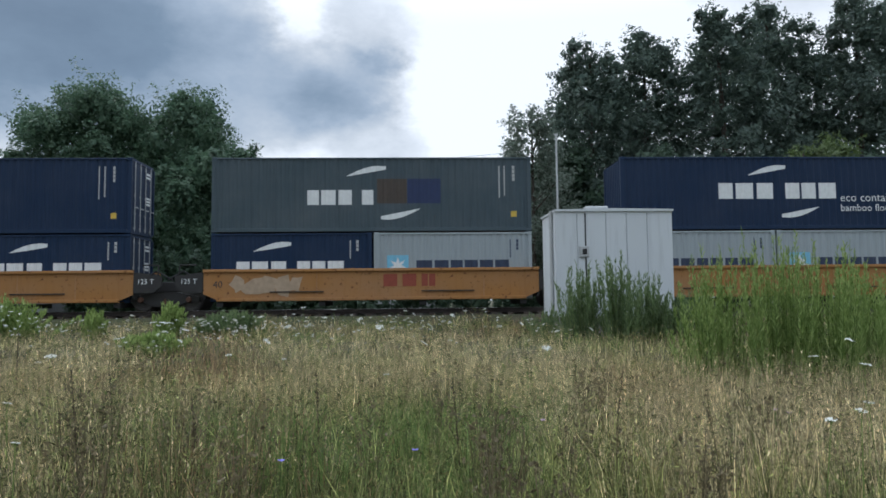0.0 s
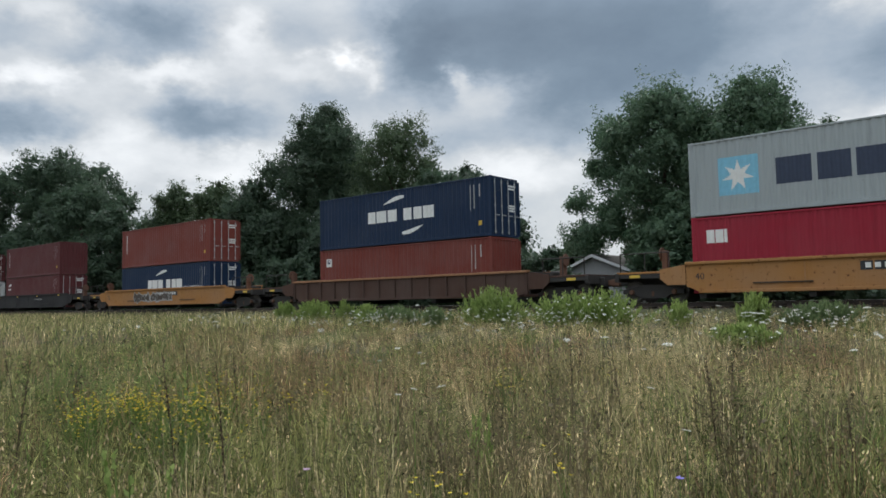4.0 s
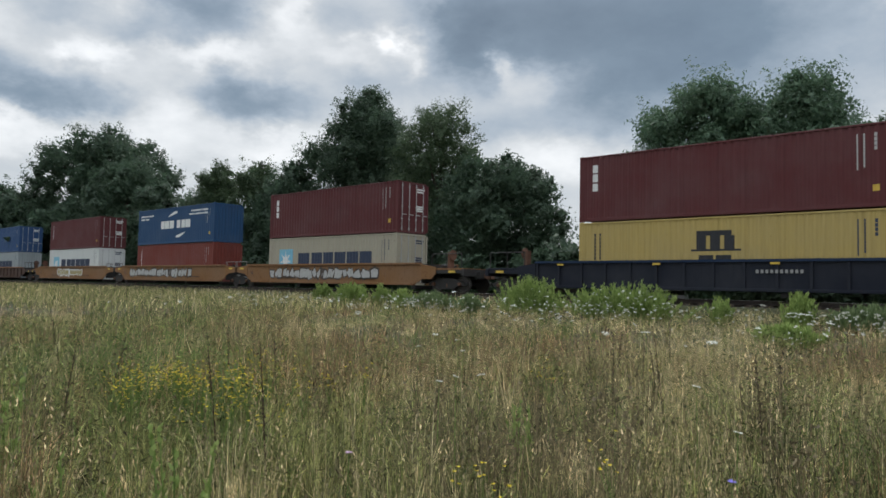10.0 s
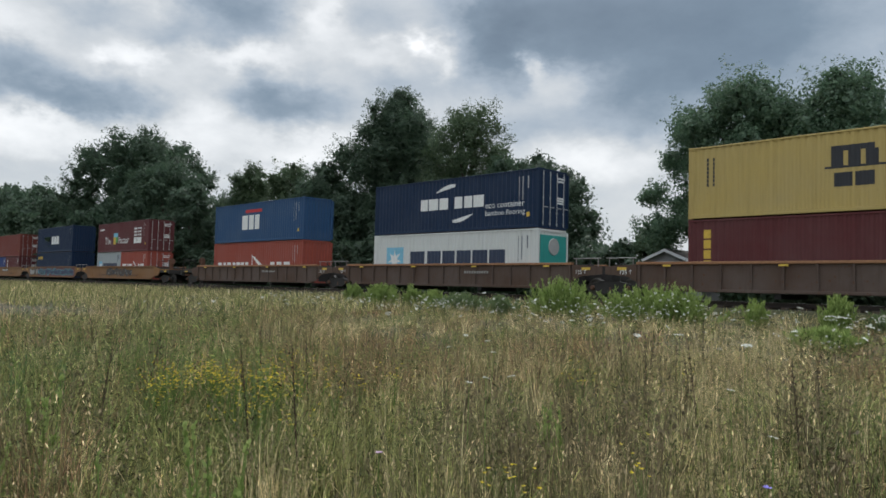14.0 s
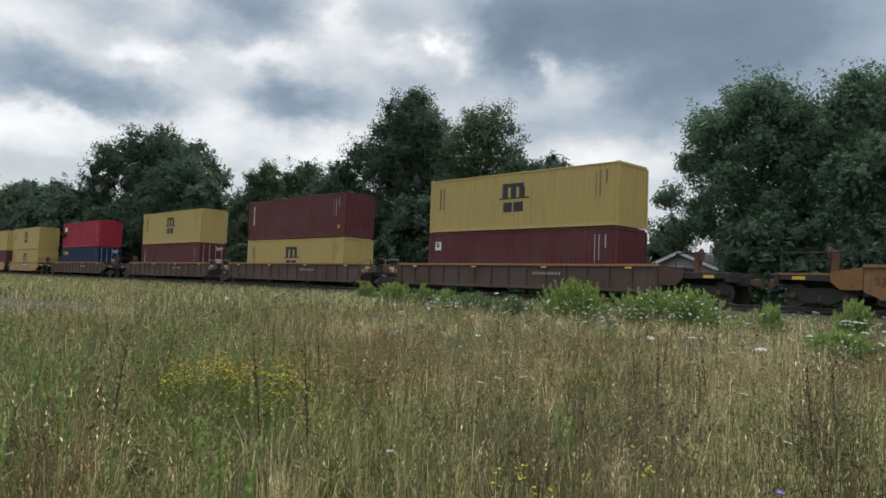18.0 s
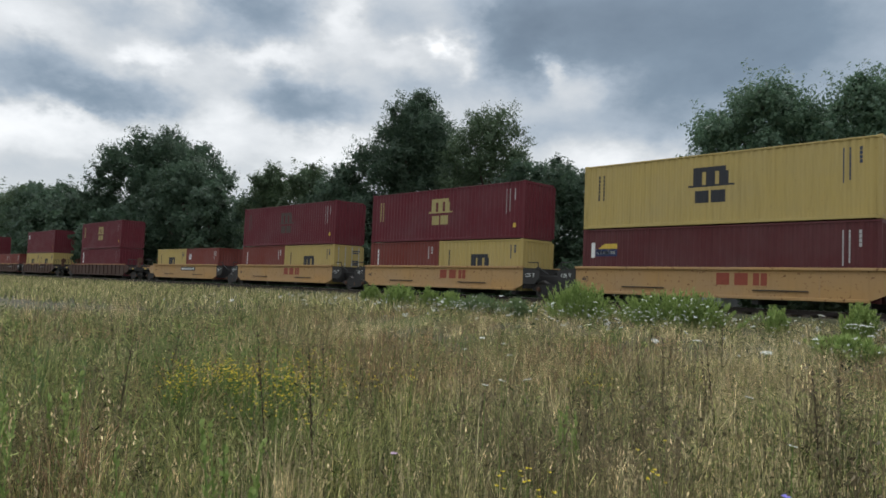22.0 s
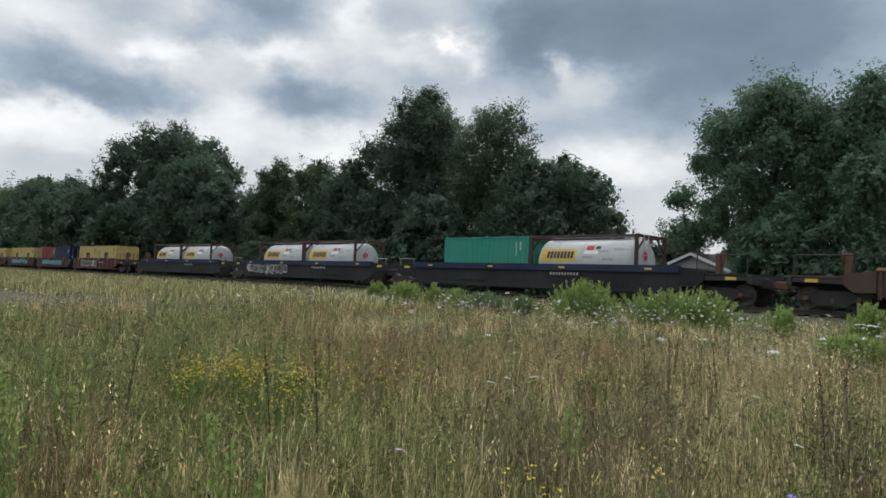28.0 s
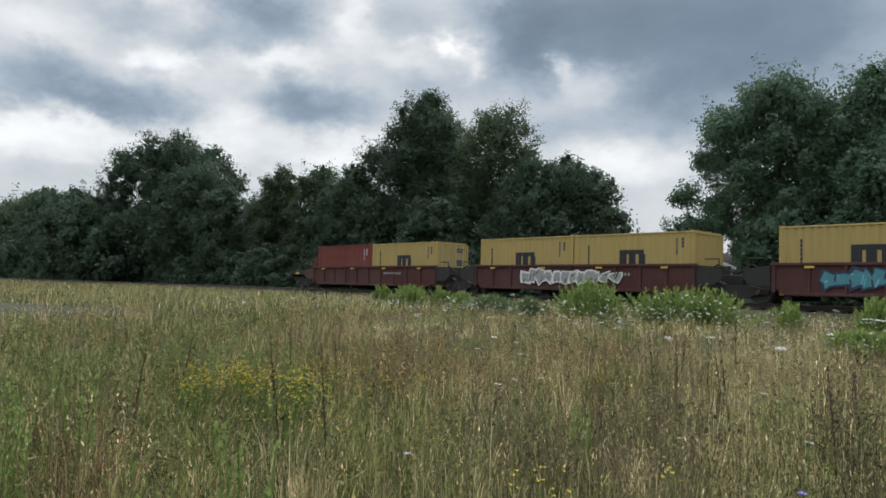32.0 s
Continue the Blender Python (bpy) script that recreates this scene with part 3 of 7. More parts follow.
def column(g, x, z1, n, size, wide, length):
    for i in range(n):
        z = z1 - i * size * 1.18
        slab(g, x, x + wide, z - size, z, length)
    return g


def swoosh(g, cx, cz, rx, rz, length, upper):
    """A crescent, thin at one end, that follows the wall's waves."""
    xs = sorted(set(breaks(cx - rx, cx + rx, length)) | {cx - rx + 2 * rx * i / 16 for i in range(17)})
    vs = []
    for x in xs:
        a = (x - cx + rx) / (2 * rx)
        zc = cz + rz * math.sin(0.25 + 1.3 * a) if upper else cz - rz * math.sin(1.55 - 1.3 * a)
        th = 0.02 + 0.20 * math.sin(2.6 * a) if upper else 0.02 + 0.20 * math.sin(2.6 * (1 - a))
        y = SKIN + wave(x, length) - 0.004
        vs += [(x, y, zc - th / 2), (x, y, zc + th / 2)]
    return g.add(vs, [(2 * i, 2 * i + 2, 2 * i + 3, 2 * i + 1) for i in range(len(xs) - 1)])


def star(g, cx, cz, r, length):
    """A seven-pointed star, in thin level strips."""
    pts = []
    for i in range(14):
        w = math.pi / 2 + i * math.pi / 7
        q = r if i % 2 == 0 else r * 0.42
        pts.append((cx + q * math.cos(w), cz + q * math.sin(w)))
    n = 26
    for i in range(n):
        z = cz - r + (i + 0.5) * 2 * r / n
        cut = []
        for (xa, za), (xb, zb) in zip(pts, pts[1:] + pts[:1]):
            if (za - z) * (zb - z) < 0:
                cut.append(xa + (z - za) / (zb - za) * (xb - xa))
        cut.sort()
        for a, b in zip(cut[::2], cut[1::2]):
            slab(g, a, b, z - r / n, z + r / n, length)
    return g


def arch(g, x0, x1, z0, z1, length, leg=0.27):
    """The block-shaped mark: three legs under a bar, on a foot line."""
    w = x1 - x0
    t = w * leg
    slab(g, x0, x1 - t * 0.3, z1 - (z1 - z0) * 0.25, z1, length)
    for x in (x0, x0 + (w - t) / 2, x1 - t):
        slab(g, x, x + t, z0 + 0.08, z1 - (z1 - z0) * 0.25, length)
    slab(g, x0 - w * 0.14, x1 + w * 0.16, z0, z0 + 0.08, length)
    return g


# each mark: (ink, part's name, builder); the builder draws onto a wall of the given length and height
def marks_of(kind, length, high):
    big = length > 8
    out = []

    def put(ink, name, fn):
        g = Geo()
        fn(g)
        if name == "word_blocks":
            # every block is a piece of its own
            cuts = g.cuts + [(len(g.v), len(g.f))]
            pieces = []
            for (a, b), (c, d) in zip(cuts, cuts[1:]):
                q = Geo()
                q.v, q.f = g.v[a:c], [tuple(i - a for i in f) for f in g.f[b:d]]
                pieces.append(q)
            g = pieces
        out.append((ink, name, g))

    Lh = length
    if kind in ("cma", "cma_eco", "cma_faded", "cma_mid"):
        if big:
            ws = [1, 1.25, 1.15, 0, 1, 1, 1.25]
            if kind == "cma_faded":
                put("white", "word_blocks", lambda g: bars(g, 3.6, 6.2, 1.05, 1.62, Lh, [1, 1.25, 1.15, 0, 1]))
                put("brown", "overpainted_patch", lambda g: slab(g, 6.25, 7.4, 1.1, 2.05, Lh))
                put("navy", "overpainted_patch", lambda g: slab(g, 7.42, 8.7, 1.1, 2.05, Lh))
            else:
                put("white", "word_blocks", lambda g: bars(g, 3.9, 8.75, 1.22, 1.84, Lh, ws))
            put("white", "crescent", lambda g: swoosh(g, 5.85, 2.05, 0.75, 0.42, Lh, True))
            put("white", "crescent", lambda g: swoosh(g, 7.15, 1.0, 0.75, 0.45, Lh, False))
            if kind == "cma_mid":
                put("white", "small_word_blocks", lambda g: (bars(g, 0.4, 2.6, 2.3, 2.42, Lh, [1] * 9), bars(g, 0.4, 1.8, 2.05, 2.17, Lh, [1] * 6),
                                                             bars(g, 8.7, 11.2, 2.4, 2.52, Lh, [1] * 11), bars(g, 8.5, 11.2, 2.15, 2.27, Lh, [1] * 12)))
        else:
            put("white", "word_blocks", lambda g: bars(g, 0.95, 5.1, high - 1.62, high - 1.08, Lh, [1, 1.25, 1.15, 0, 1, 1, 1.25]))
            put("white", "crescent", lambda g: swoosh(g, 2.3, high - 0.78, 0.7, 0.36, Lh, True))
    elif kind == "maersk":
        if big:
            put("sky", "blue_square", lambda g: slab(g, 1.1, 2.55, high / 2 - 0.72, high / 2 + 0.72, Lh))
            out.append(("white", "star", None))
            put("ink", "word_blocks", lambda g: bars(g, 3.15, 10.3, high / 2 - 0.50, high / 2 + 0.46, Lh, [1.3, 1.15, 1, 1.1, 1.1, 1.15], 0.13))
        else:
            put("sky", "blue_square", lambda g: slab(g, 0.5, 1.32, high / 2 - 0.42, high / 2 + 0.42, Lh))
            out.append(("white", "star", None))
            put("ink", "word_blocks", lambda g: bars(g, 1.62, 5.25, high / 2 - 0.28, high / 2 + 0.22, Lh, [1.3, 1.15, 1, 1.1, 1.1, 1.15], 0.13))
    elif kind in ("msc", "msc_gold", "msc_dark"):
        ink = {"msc": "black", "msc_gold": "tan", "msc_dark": "brown"}[kind]
        if big:
            put(ink, "mark", lambda g: arch(g, 5.3, 6.8, high - 1.35, high - 0.55, Lh))
            put(ink, "word_blocks", lambda g: bars(g, 5.4, 6.75, high - 2.0, high - 1.5, Lh, [1, 1], 0.12))
        else:
            put(ink, "mark", lambda g: arch(g, 2.45, 3.75, high - 1.55, high - 0.75, Lh))
            put(ink, "word_blocks", lambda g: bars(g, 2.55, 3.7, high - 2.15, high - 1.7, Lh, [1, 1], 0.12))
        put(ink, "side_word_blocks", lambda g: column(g, 0.75, high - 0.5, 7, 0.14, 0.07, Lh))
        if big:
            put(ink, "side_word_blocks", lambda g: column(g, 1.0, high - 0.5, 7, 0.14, 0.07, Lh))
    elif kind in ("triton", "tex", "gold"):
        n, s, w = {"triton": (6, 0.20, 0.15), "tex": (3, 0.34, 0.26), "gold": (4, 0.34, 0.3)}[kind]
        put("gold" if kind == "gold" else "white", "side_word_blocks", lambda g: column(g, 0.62, high - 0.42, n, s, w, Lh))
    elif kind == "hamburg":
        k = length / LONG
        z0 = high * 0.28 if big else high * 0.42
        hh = 0.62 if big else 0.34
        put("white", "word_blocks", lambda g: bars(g, 0.7 * k, 5.4 * k, z0, z0 + hh, Lh, [1.2, 1, 1.3, 1, 1, 1, 1.1], 0.3))
        put("white", "word_blocks", lambda g: bars(g, 8.2 * k, 10.9 * k, z0, z0 + hh, Lh, [0.9, 1, 1.1], 0.3))
        put("white", "sail_mark", lambda g: (slab(g, 5.7 * k, 5.8 * k, z0, z0 + hh * 1.9, Lh, 5.6 * k, 5.75 * k),
                                            slab(g, 6.9 * k, 7.6 * k, z0 + hh * 0.2, z0 + hh * 1.7, Lh, 5.7 * k, 5.95 * k),
                                            slab(g, 5.8 * k, 7.2 * k, z0 + hh * 0.15, z0 + hh * 0.45, Lh)))
    elif kind in ("apl_left", "apl"):
        x = 0.7 if kind == "apl_left" else 4.1
        s = 0.8 if kind == "apl_left" else 1.25
        z = high * 0.32
        put("white", "word_blocks", lambda g: bars(g, x, x + 2.0 * s, z, z + 0.85 * s, Lh, [1.1, 1, 0.9], 0.12))
        put("red", "stripe", lambda g: slab(g, x + 0.3 * s, x + 2.2 * s, z + 1.0 * s, z + 1.18 * s, Lh))
    elif kind == "zim_white":
        put("navy", "word_blocks", lambda g: bars(g, 3.0, 8.9, 0.75, 1.45, Lh, [1.1, 0.5, 1.3, 1.1, 1, 0.4, 0.7, 1.1, 0.6], 0.35))
        put("navy", "wave_mark", lambda g: (swoosh(g, 8.55, 1.45, 0.28, 0.2, Lh, True), swoosh(g, 8.65, 1.68, 0.42, 0.25, Lh, True)))
        put("navy", "small_word_blocks", lambda g: (bars(g, 0.9, 1.7, 1.35, 1.62, Lh, [1, 0.6, 1.2]), bars(g, 0.9, 1.7, 1.7, 1.8, Lh, [1] * 4), bars(g, 0.9, 1.7, 1.9, 2.0, Lh, [1] * 4)))
    elif kind == "zfactor":
        put("sky", "colour_block", lambda g: slab(g, 4.0, 5.0, 1.45, 1.85, Lh))
        put("gold", "colour_block", lambda g: slab(g, 4.0, 4.5, 0.75, 1.45, Lh))
        put("green", "colour_block", lambda g: slab(g, 4.5, 5.0, 0.95, 1.45, Lh))
        put("white", "star_rows", lambda g: [bars(g, 8.9, 10.7, z, z + 0.17, Lh, [1, 1, 1, 1], 0.35) for z in (1.45, 1.75, 2.05)])
        put("white", "word_blocks", lambda g: bars(g, 8.9, 10.7, 0.75, 1.3, Lh, [1, 0.5, 1.2]))
        put("white", "small_word_blocks", lambda g: bars(g, 0.4, 1.6, 2.2, 2.36, Lh, [1] * 6))
    elif kind == "cai":
        put("white", "word_blocks", lambda g: bars(g, 0.55, 1.35, high - 1.0, high - 0.5, Lh, [1, 1, 0.4], 0.1))
    elif kind in ("seaco", "seaco_red"):
        put("gold" if kind == "seaco" else "white", "word_blocks", lambda g: bars(g, 0.5 if kind == "seaco" else 0.9, 2.0 if kind == "seaco" else 2.3, high - 0.80, high - 0.46, Lh, [1] * 5))
        if kind == "seaco_red":
            put("red", "disc_mark", lambda g: slab(g, 0.42, 0.8, high - 0.72, high - 0.42, Lh))
    elif kind == "po":
        put("white", "word_blocks", lambda g: bars(g, 5.1, 7.6, high - 2.0, high - 1.1, Lh, [1, 1.15, 1.15], 0.10))
    elif kind == "script":
        put("white", "word_blocks", lambda g: (bars(g, 2.0, 4.8, 0.9, 1.2, Lh, [1.3, 0.7, 0.4, 1, 0.7, 0.6, 0.5, 0.8, 0.8], 0.25), slab(g, 2.0, 4.9, 0.78, 0.83, Lh)))
        put("red", "disc_mark", lambda g: slab(g, 0.7, 1.35, 0.85, 1.35, Lh))
    elif kind == "beacon":
        put("white", "label_bar", lambda g: slab(g, 0.45, 0.62, high - 1.28, high - 0.60, Lh))
        put("navy", "label_plate", lambda g: slab(g, 0.66, 1.80, high - 1.22, high - 0.90, Lh))
        put("gold", "label_wedge", lambda g: slab(g, 0.78, 1.80, high - 0.88, high - 0.66, Lh, 1.15, 1.80))
        put("white", "small_word_blocks", lambda g: bars(g, 0.74, 1.72, high - 1.13, high - 0.98, Lh, [1] * 6, 0.25))
    elif kind == "globe":
        put("white", "small_word_blocks", lambda g: bars(g, 0.5, 1.3, high - 1.15, high - 1.0, Lh, [1] * 5))
        put("white", "ring_mark", lambda g: swoosh(g, 0.9, high - 0.85, 0.4, 0.2, Lh, True))
    elif kind == "badge":
        put("white", "label_plate", lambda g: slab(g, 0.5, 0.95, high - 0.95, high - 0.5, Lh))
        put("navy", "label_corner", lambda g: slab(g, 0.56, 0.8, high - 0.8, high - 0.56, Lh))
    # code strip and warning labels at the right end
    dark = kind in ("maersk", "msc", "zim_white")
    if big:
        put("ink" if dark else "chalk", "code_strip", lambda g: (column(g, Lh - 1.05, high - 0.35, 11, 0.09, 0.06, Lh), column(g, Lh - 0.72, high - 0.35, 4, 0.13, 0.1, Lh),
                                                                 slab(g, Lh - 1.25, Lh - 1.2, high - 1.6, high - 0.35, Lh)))
        if kind not in ("msc", "maersk", "po", "zim_white"):
            put("gold", "warning_label", lambda g: slab(g, Lh - 0.78, Lh - 0.56, 0.56, 0.78, Lh))
    else:
        put("ink" if dark else "chalk", "code_strip", lambda g: (column(g, Lh - 0.85, high - 0.3, 6, 0.1, 0.05, Lh), column(g, Lh - 0.6, high - 0.3, 3, 0.12, 0.09, Lh)))
    return out


CACHE = {}


def cached(key, make):
    if key not in CACHE:
        CACHE[key] = make()
    return CACHE[key]


def frame_meshes(length, high):
    def make():
        out = {}
        out["near"] = wall_geo(length, high).mesh("side_wall")
        out["far"] = wall_geo(length, high, True).mesh("side_wall")
        g, vs, fs = Geo(), [], []
        n = int(length / 0.6)
        for i in range(n + 1):
            x = 0.1 + (length - 0.2) * i / n
            z = high - 0.03 - (0.012 if i % 2 else 0.0)
            vs += [(x, 0.03, z), (x, WIDE - 0.03, z)]
        out["roof"] = g.add(vs, [(2 * i, 2 * i + 2, 2 * i + 3, 2 * i + 1) for i in range(n)]).mesh("roof")
        out["floor"] = Geo().box(0.1, length - 0.1, 0.05, WIDE - 0.05, 0.06, 0.14).mesh("floor")
        out["post"] = Geo().box(0, 0.13, 0, 0.11, 0.11, high - 0.11, 0.02).mesh("corner_post")
        out["toprail"] = Geo().box(0.17, length - 0.17, 0.004, 0.07, high - 0.09, high - 0.02, 0.012).mesh("top_rail")
        out["lowrail"] = Geo().box(0.17, length - 0.17, 0.004, 0.06, 0.02, 0.16, 0.012).mesh("bottom_rail")
        out["casting"] = Geo().box(0, 0.178, 0, 0.162, 0, 0.118, 0.015).mesh("corner_casting")
        # plain corrugated end, facing +x
        vs = []
        ys = [0.1 + (WIDE - 0.2) * i / 36 for i in range(37)]
        for i, y in enumerate(ys):
            d = (0, 0, 0.045, 0.045)[i % 4]
            vs += [(length - 0.02 - d, y, 0.13), (length - 0.02 - d, y, high - 0.1)]
        out["end"] = Geo().add(vs, [(2 * i, 2 * i + 2, 2 * i + 3, 2 * i + 1) for i in range(36)]).mesh("end_wall")
        out["header"] = Geo().box(length - 0.12, length - 0.005, 0.16, WIDE - 0.16, high - 0.13, high - 0.01, 0.015).mesh("end_header")
        out["sill"] = Geo().box(length - 0.12, length - 0.005, 0.16, WIDE - 0.16, 0.01, 0.15, 0.015).mesh("end_sill")
        g = Geo()
        yw = (WIDE - 0.24) / 2
        g.box(length - 0.07, length - 0.035, 0, yw - 0.015, 0.16, high - 0.14)
        for i in range(4):
            z = 0.32 + i * (high - 0.62) / 3.6
            g.box(length - 0.036, length - 0.022, 0.12, yw - 0.12, z, z + (high - 0.62) / 5.2)
        out["door"] = g.mesh("door")
        g = Geo()
        g.tube((length - 0.005, 0, 0.12), (length - 0.005, 0, high - 0.1), 0.02, n=6)
        for z in (0.2, 0.75, high * 0.5, high - 0.3):
            g.box(length - 0.03, length + 0.004, -0.05, 0.05, z, z + 0.07)
        g.box(length - 0.005, length + 0.02, 0.0, 0.33, 1.02, 1.06)
        out["lockbar"] = g.mesh("locking_bar")
        g = Geo()
        for i, (w, z) in enumerate(((0.62, high - 0.42), (0.5, high - 0.56), (0.5, 1.5), (0.5, 1.38), (0.5, 1.26))):
            g.box(length - 0.022, length - 0.018, 0.3, 0.3 + w, z, z + 0.085)
        out["plate"] = g.mesh("data_marks")
        return out
    return cached(("frame", length, high), make)


def container(paint_name, mark, length, high, doors, what):
    """A shipping container; its near lower left corner is its origin."""
    mat = PAINT[paint_name]
    m = frame_meshes(length, high)
    names = {"navy": "navy blue", "slate": "faded slate-grey", "maroon": "maroon", "oxide": "rust-red", "darkred": "dark red", "crimson": "bright crimson",
             "orange_red": "orange-red", "grey": "light grey", "beige": "stained beige", "white": "white", "yellow": "ochre yellow", "blue": "weathered blue",
             "midblue": "mid-blue", "royal": "royal blue", "teal": "teal", "green": "sea-green"}
    feet = "forty-foot" if length > 8 else "twenty-foot"
    c = thing("shipping_container", f"{names[paint_name]} {feet} corrugated steel container, {what}", "container", "containers on the train")
    part("side_wall", m["near"], mat, c)
    part("side_wall", m["far"], mat, c)
    part("roof", m["roof"], mat, c)
    part("floor", m["floor"], RUST, c)
    for dx, sx in ((0, 1), (length, -1)):
        for dy, sy in ((0, 1), (WIDE, -1)):
            turn = Matrix.Translation((dx, dy, 0)) @ Matrix.Diagonal((sx, sy, 1, 1))
            part("corner_post", m["post"], mat, c, at=turn)
            for z in (0, high - 0.118) if sy > 0 else ():
                part("corner_casting", m["casting"], mat, c, at=Matrix.Translation((0, -0.003 * sy, z)) @ turn)
    for mesh, nm in ((m["toprail"], "top_rail"), (m["lowrail"], "bottom_rail")):
        part(nm, mesh, mat, c)
    part("end_header", m["header"], mat, c)
    part("end_sill", m["sill"], mat, c)
    back = Matrix.Translation((length, 0, 0)) @ Matrix.Diagonal((-1, 1, 1, 1))
    part("end_wall", m["end"], mat, c, at=back)
    if doors:
        for i in (0, 1):
            d = part("door", m["door"], mat, c, at=Matrix.Translation((0, 0.12 + i * (WIDE - 0.24) / 2, 0)))
            for y in (0.25, 0.8):
                part("locking_bar", m["lockbar"], GALV, d, "galvanised locking bar", Matrix.Translation((0, y, 0)))
            if i:
                tagged(part("data_marks", m["plate"], INK["ink" if paint_name in ("grey", "white", "beige", "yellow") else "white"], d), kind="stuff")
    else:
        part("end_wall", m["end"], mat, c)
    for ink, nm, geo in cached(("marks", mark, length, high), lambda: [
            (i, nm, star(Geo(), 1.82 if length > 8 else 0.91, high / 2, 0.6 if length > 8 else 0.35, length) if g is None else g)
            for i, nm, g in marks_of(mark, length, high)]):
        if isinstance(geo, list):
            for j, q in enumerate(geo):
                part("word_block", cached(("block", mark, length, high, nm, id(geo), j), lambda: q.mesh("word_block")), INK.get(ink, INK["cyan"]), c)
            continue
        if isinstance(geo, Geo):
            geo = cached(("markmesh", mark, length, high, id(geo)), lambda: geo.mesh(nm))
        ob = part(nm, geo, INK.get(ink, INK["cyan"]), c)
        if nm in ("code_strip", "small_word_blocks", "side_word_blocks", "star_rows"):
            tagged(ob, kind="stuff")
        if nm == "star":
            ob.location.y = -0.004
    if mark == "zfactor":
        for words, x in (("The", 1.85), ("Factor", 5.25)):
            part("lettering", text_mesh(words, 0.98), INK["white"], c, "white lettering", at=pose(x, SKIN - 0.006, 0.80))
    if mark == "cma_eco":
        for words, size, z in (("eco container", 0.46, 1.10), ("bamboo flooring", 0.39, 0.72)):
            part("lettering", text_mesh(words, size), INK["white"], c, "white lettering", at=pose(8.75, SKIN - 0.006, z))
    return c


def reefer_unit(c, length, high):
    """The cooling machine in the end of an insulated container."""
    g = Geo().box(length - 0.3, length + 0.02, 0.18, WIDE - 0.18, 0.25, high - 0.3)
    u = part("cooling_unit", g, PAINT["teal"], c, "teal cooling machine")
    for i in range(6):
        part("grille_slat", Geo().box(length + 0.02, length + 0.05, 0.35, WIDE - 0.35, 0.5 + i * 0.13, 0.57 + i * 0.13), SEAL, u)
    part("fan_housing", Geo().lathe_x([(length + 0.02, 0.42), (length + 0.06, 0.4)], WIDE / 2, high - 0.85), GALV, u)


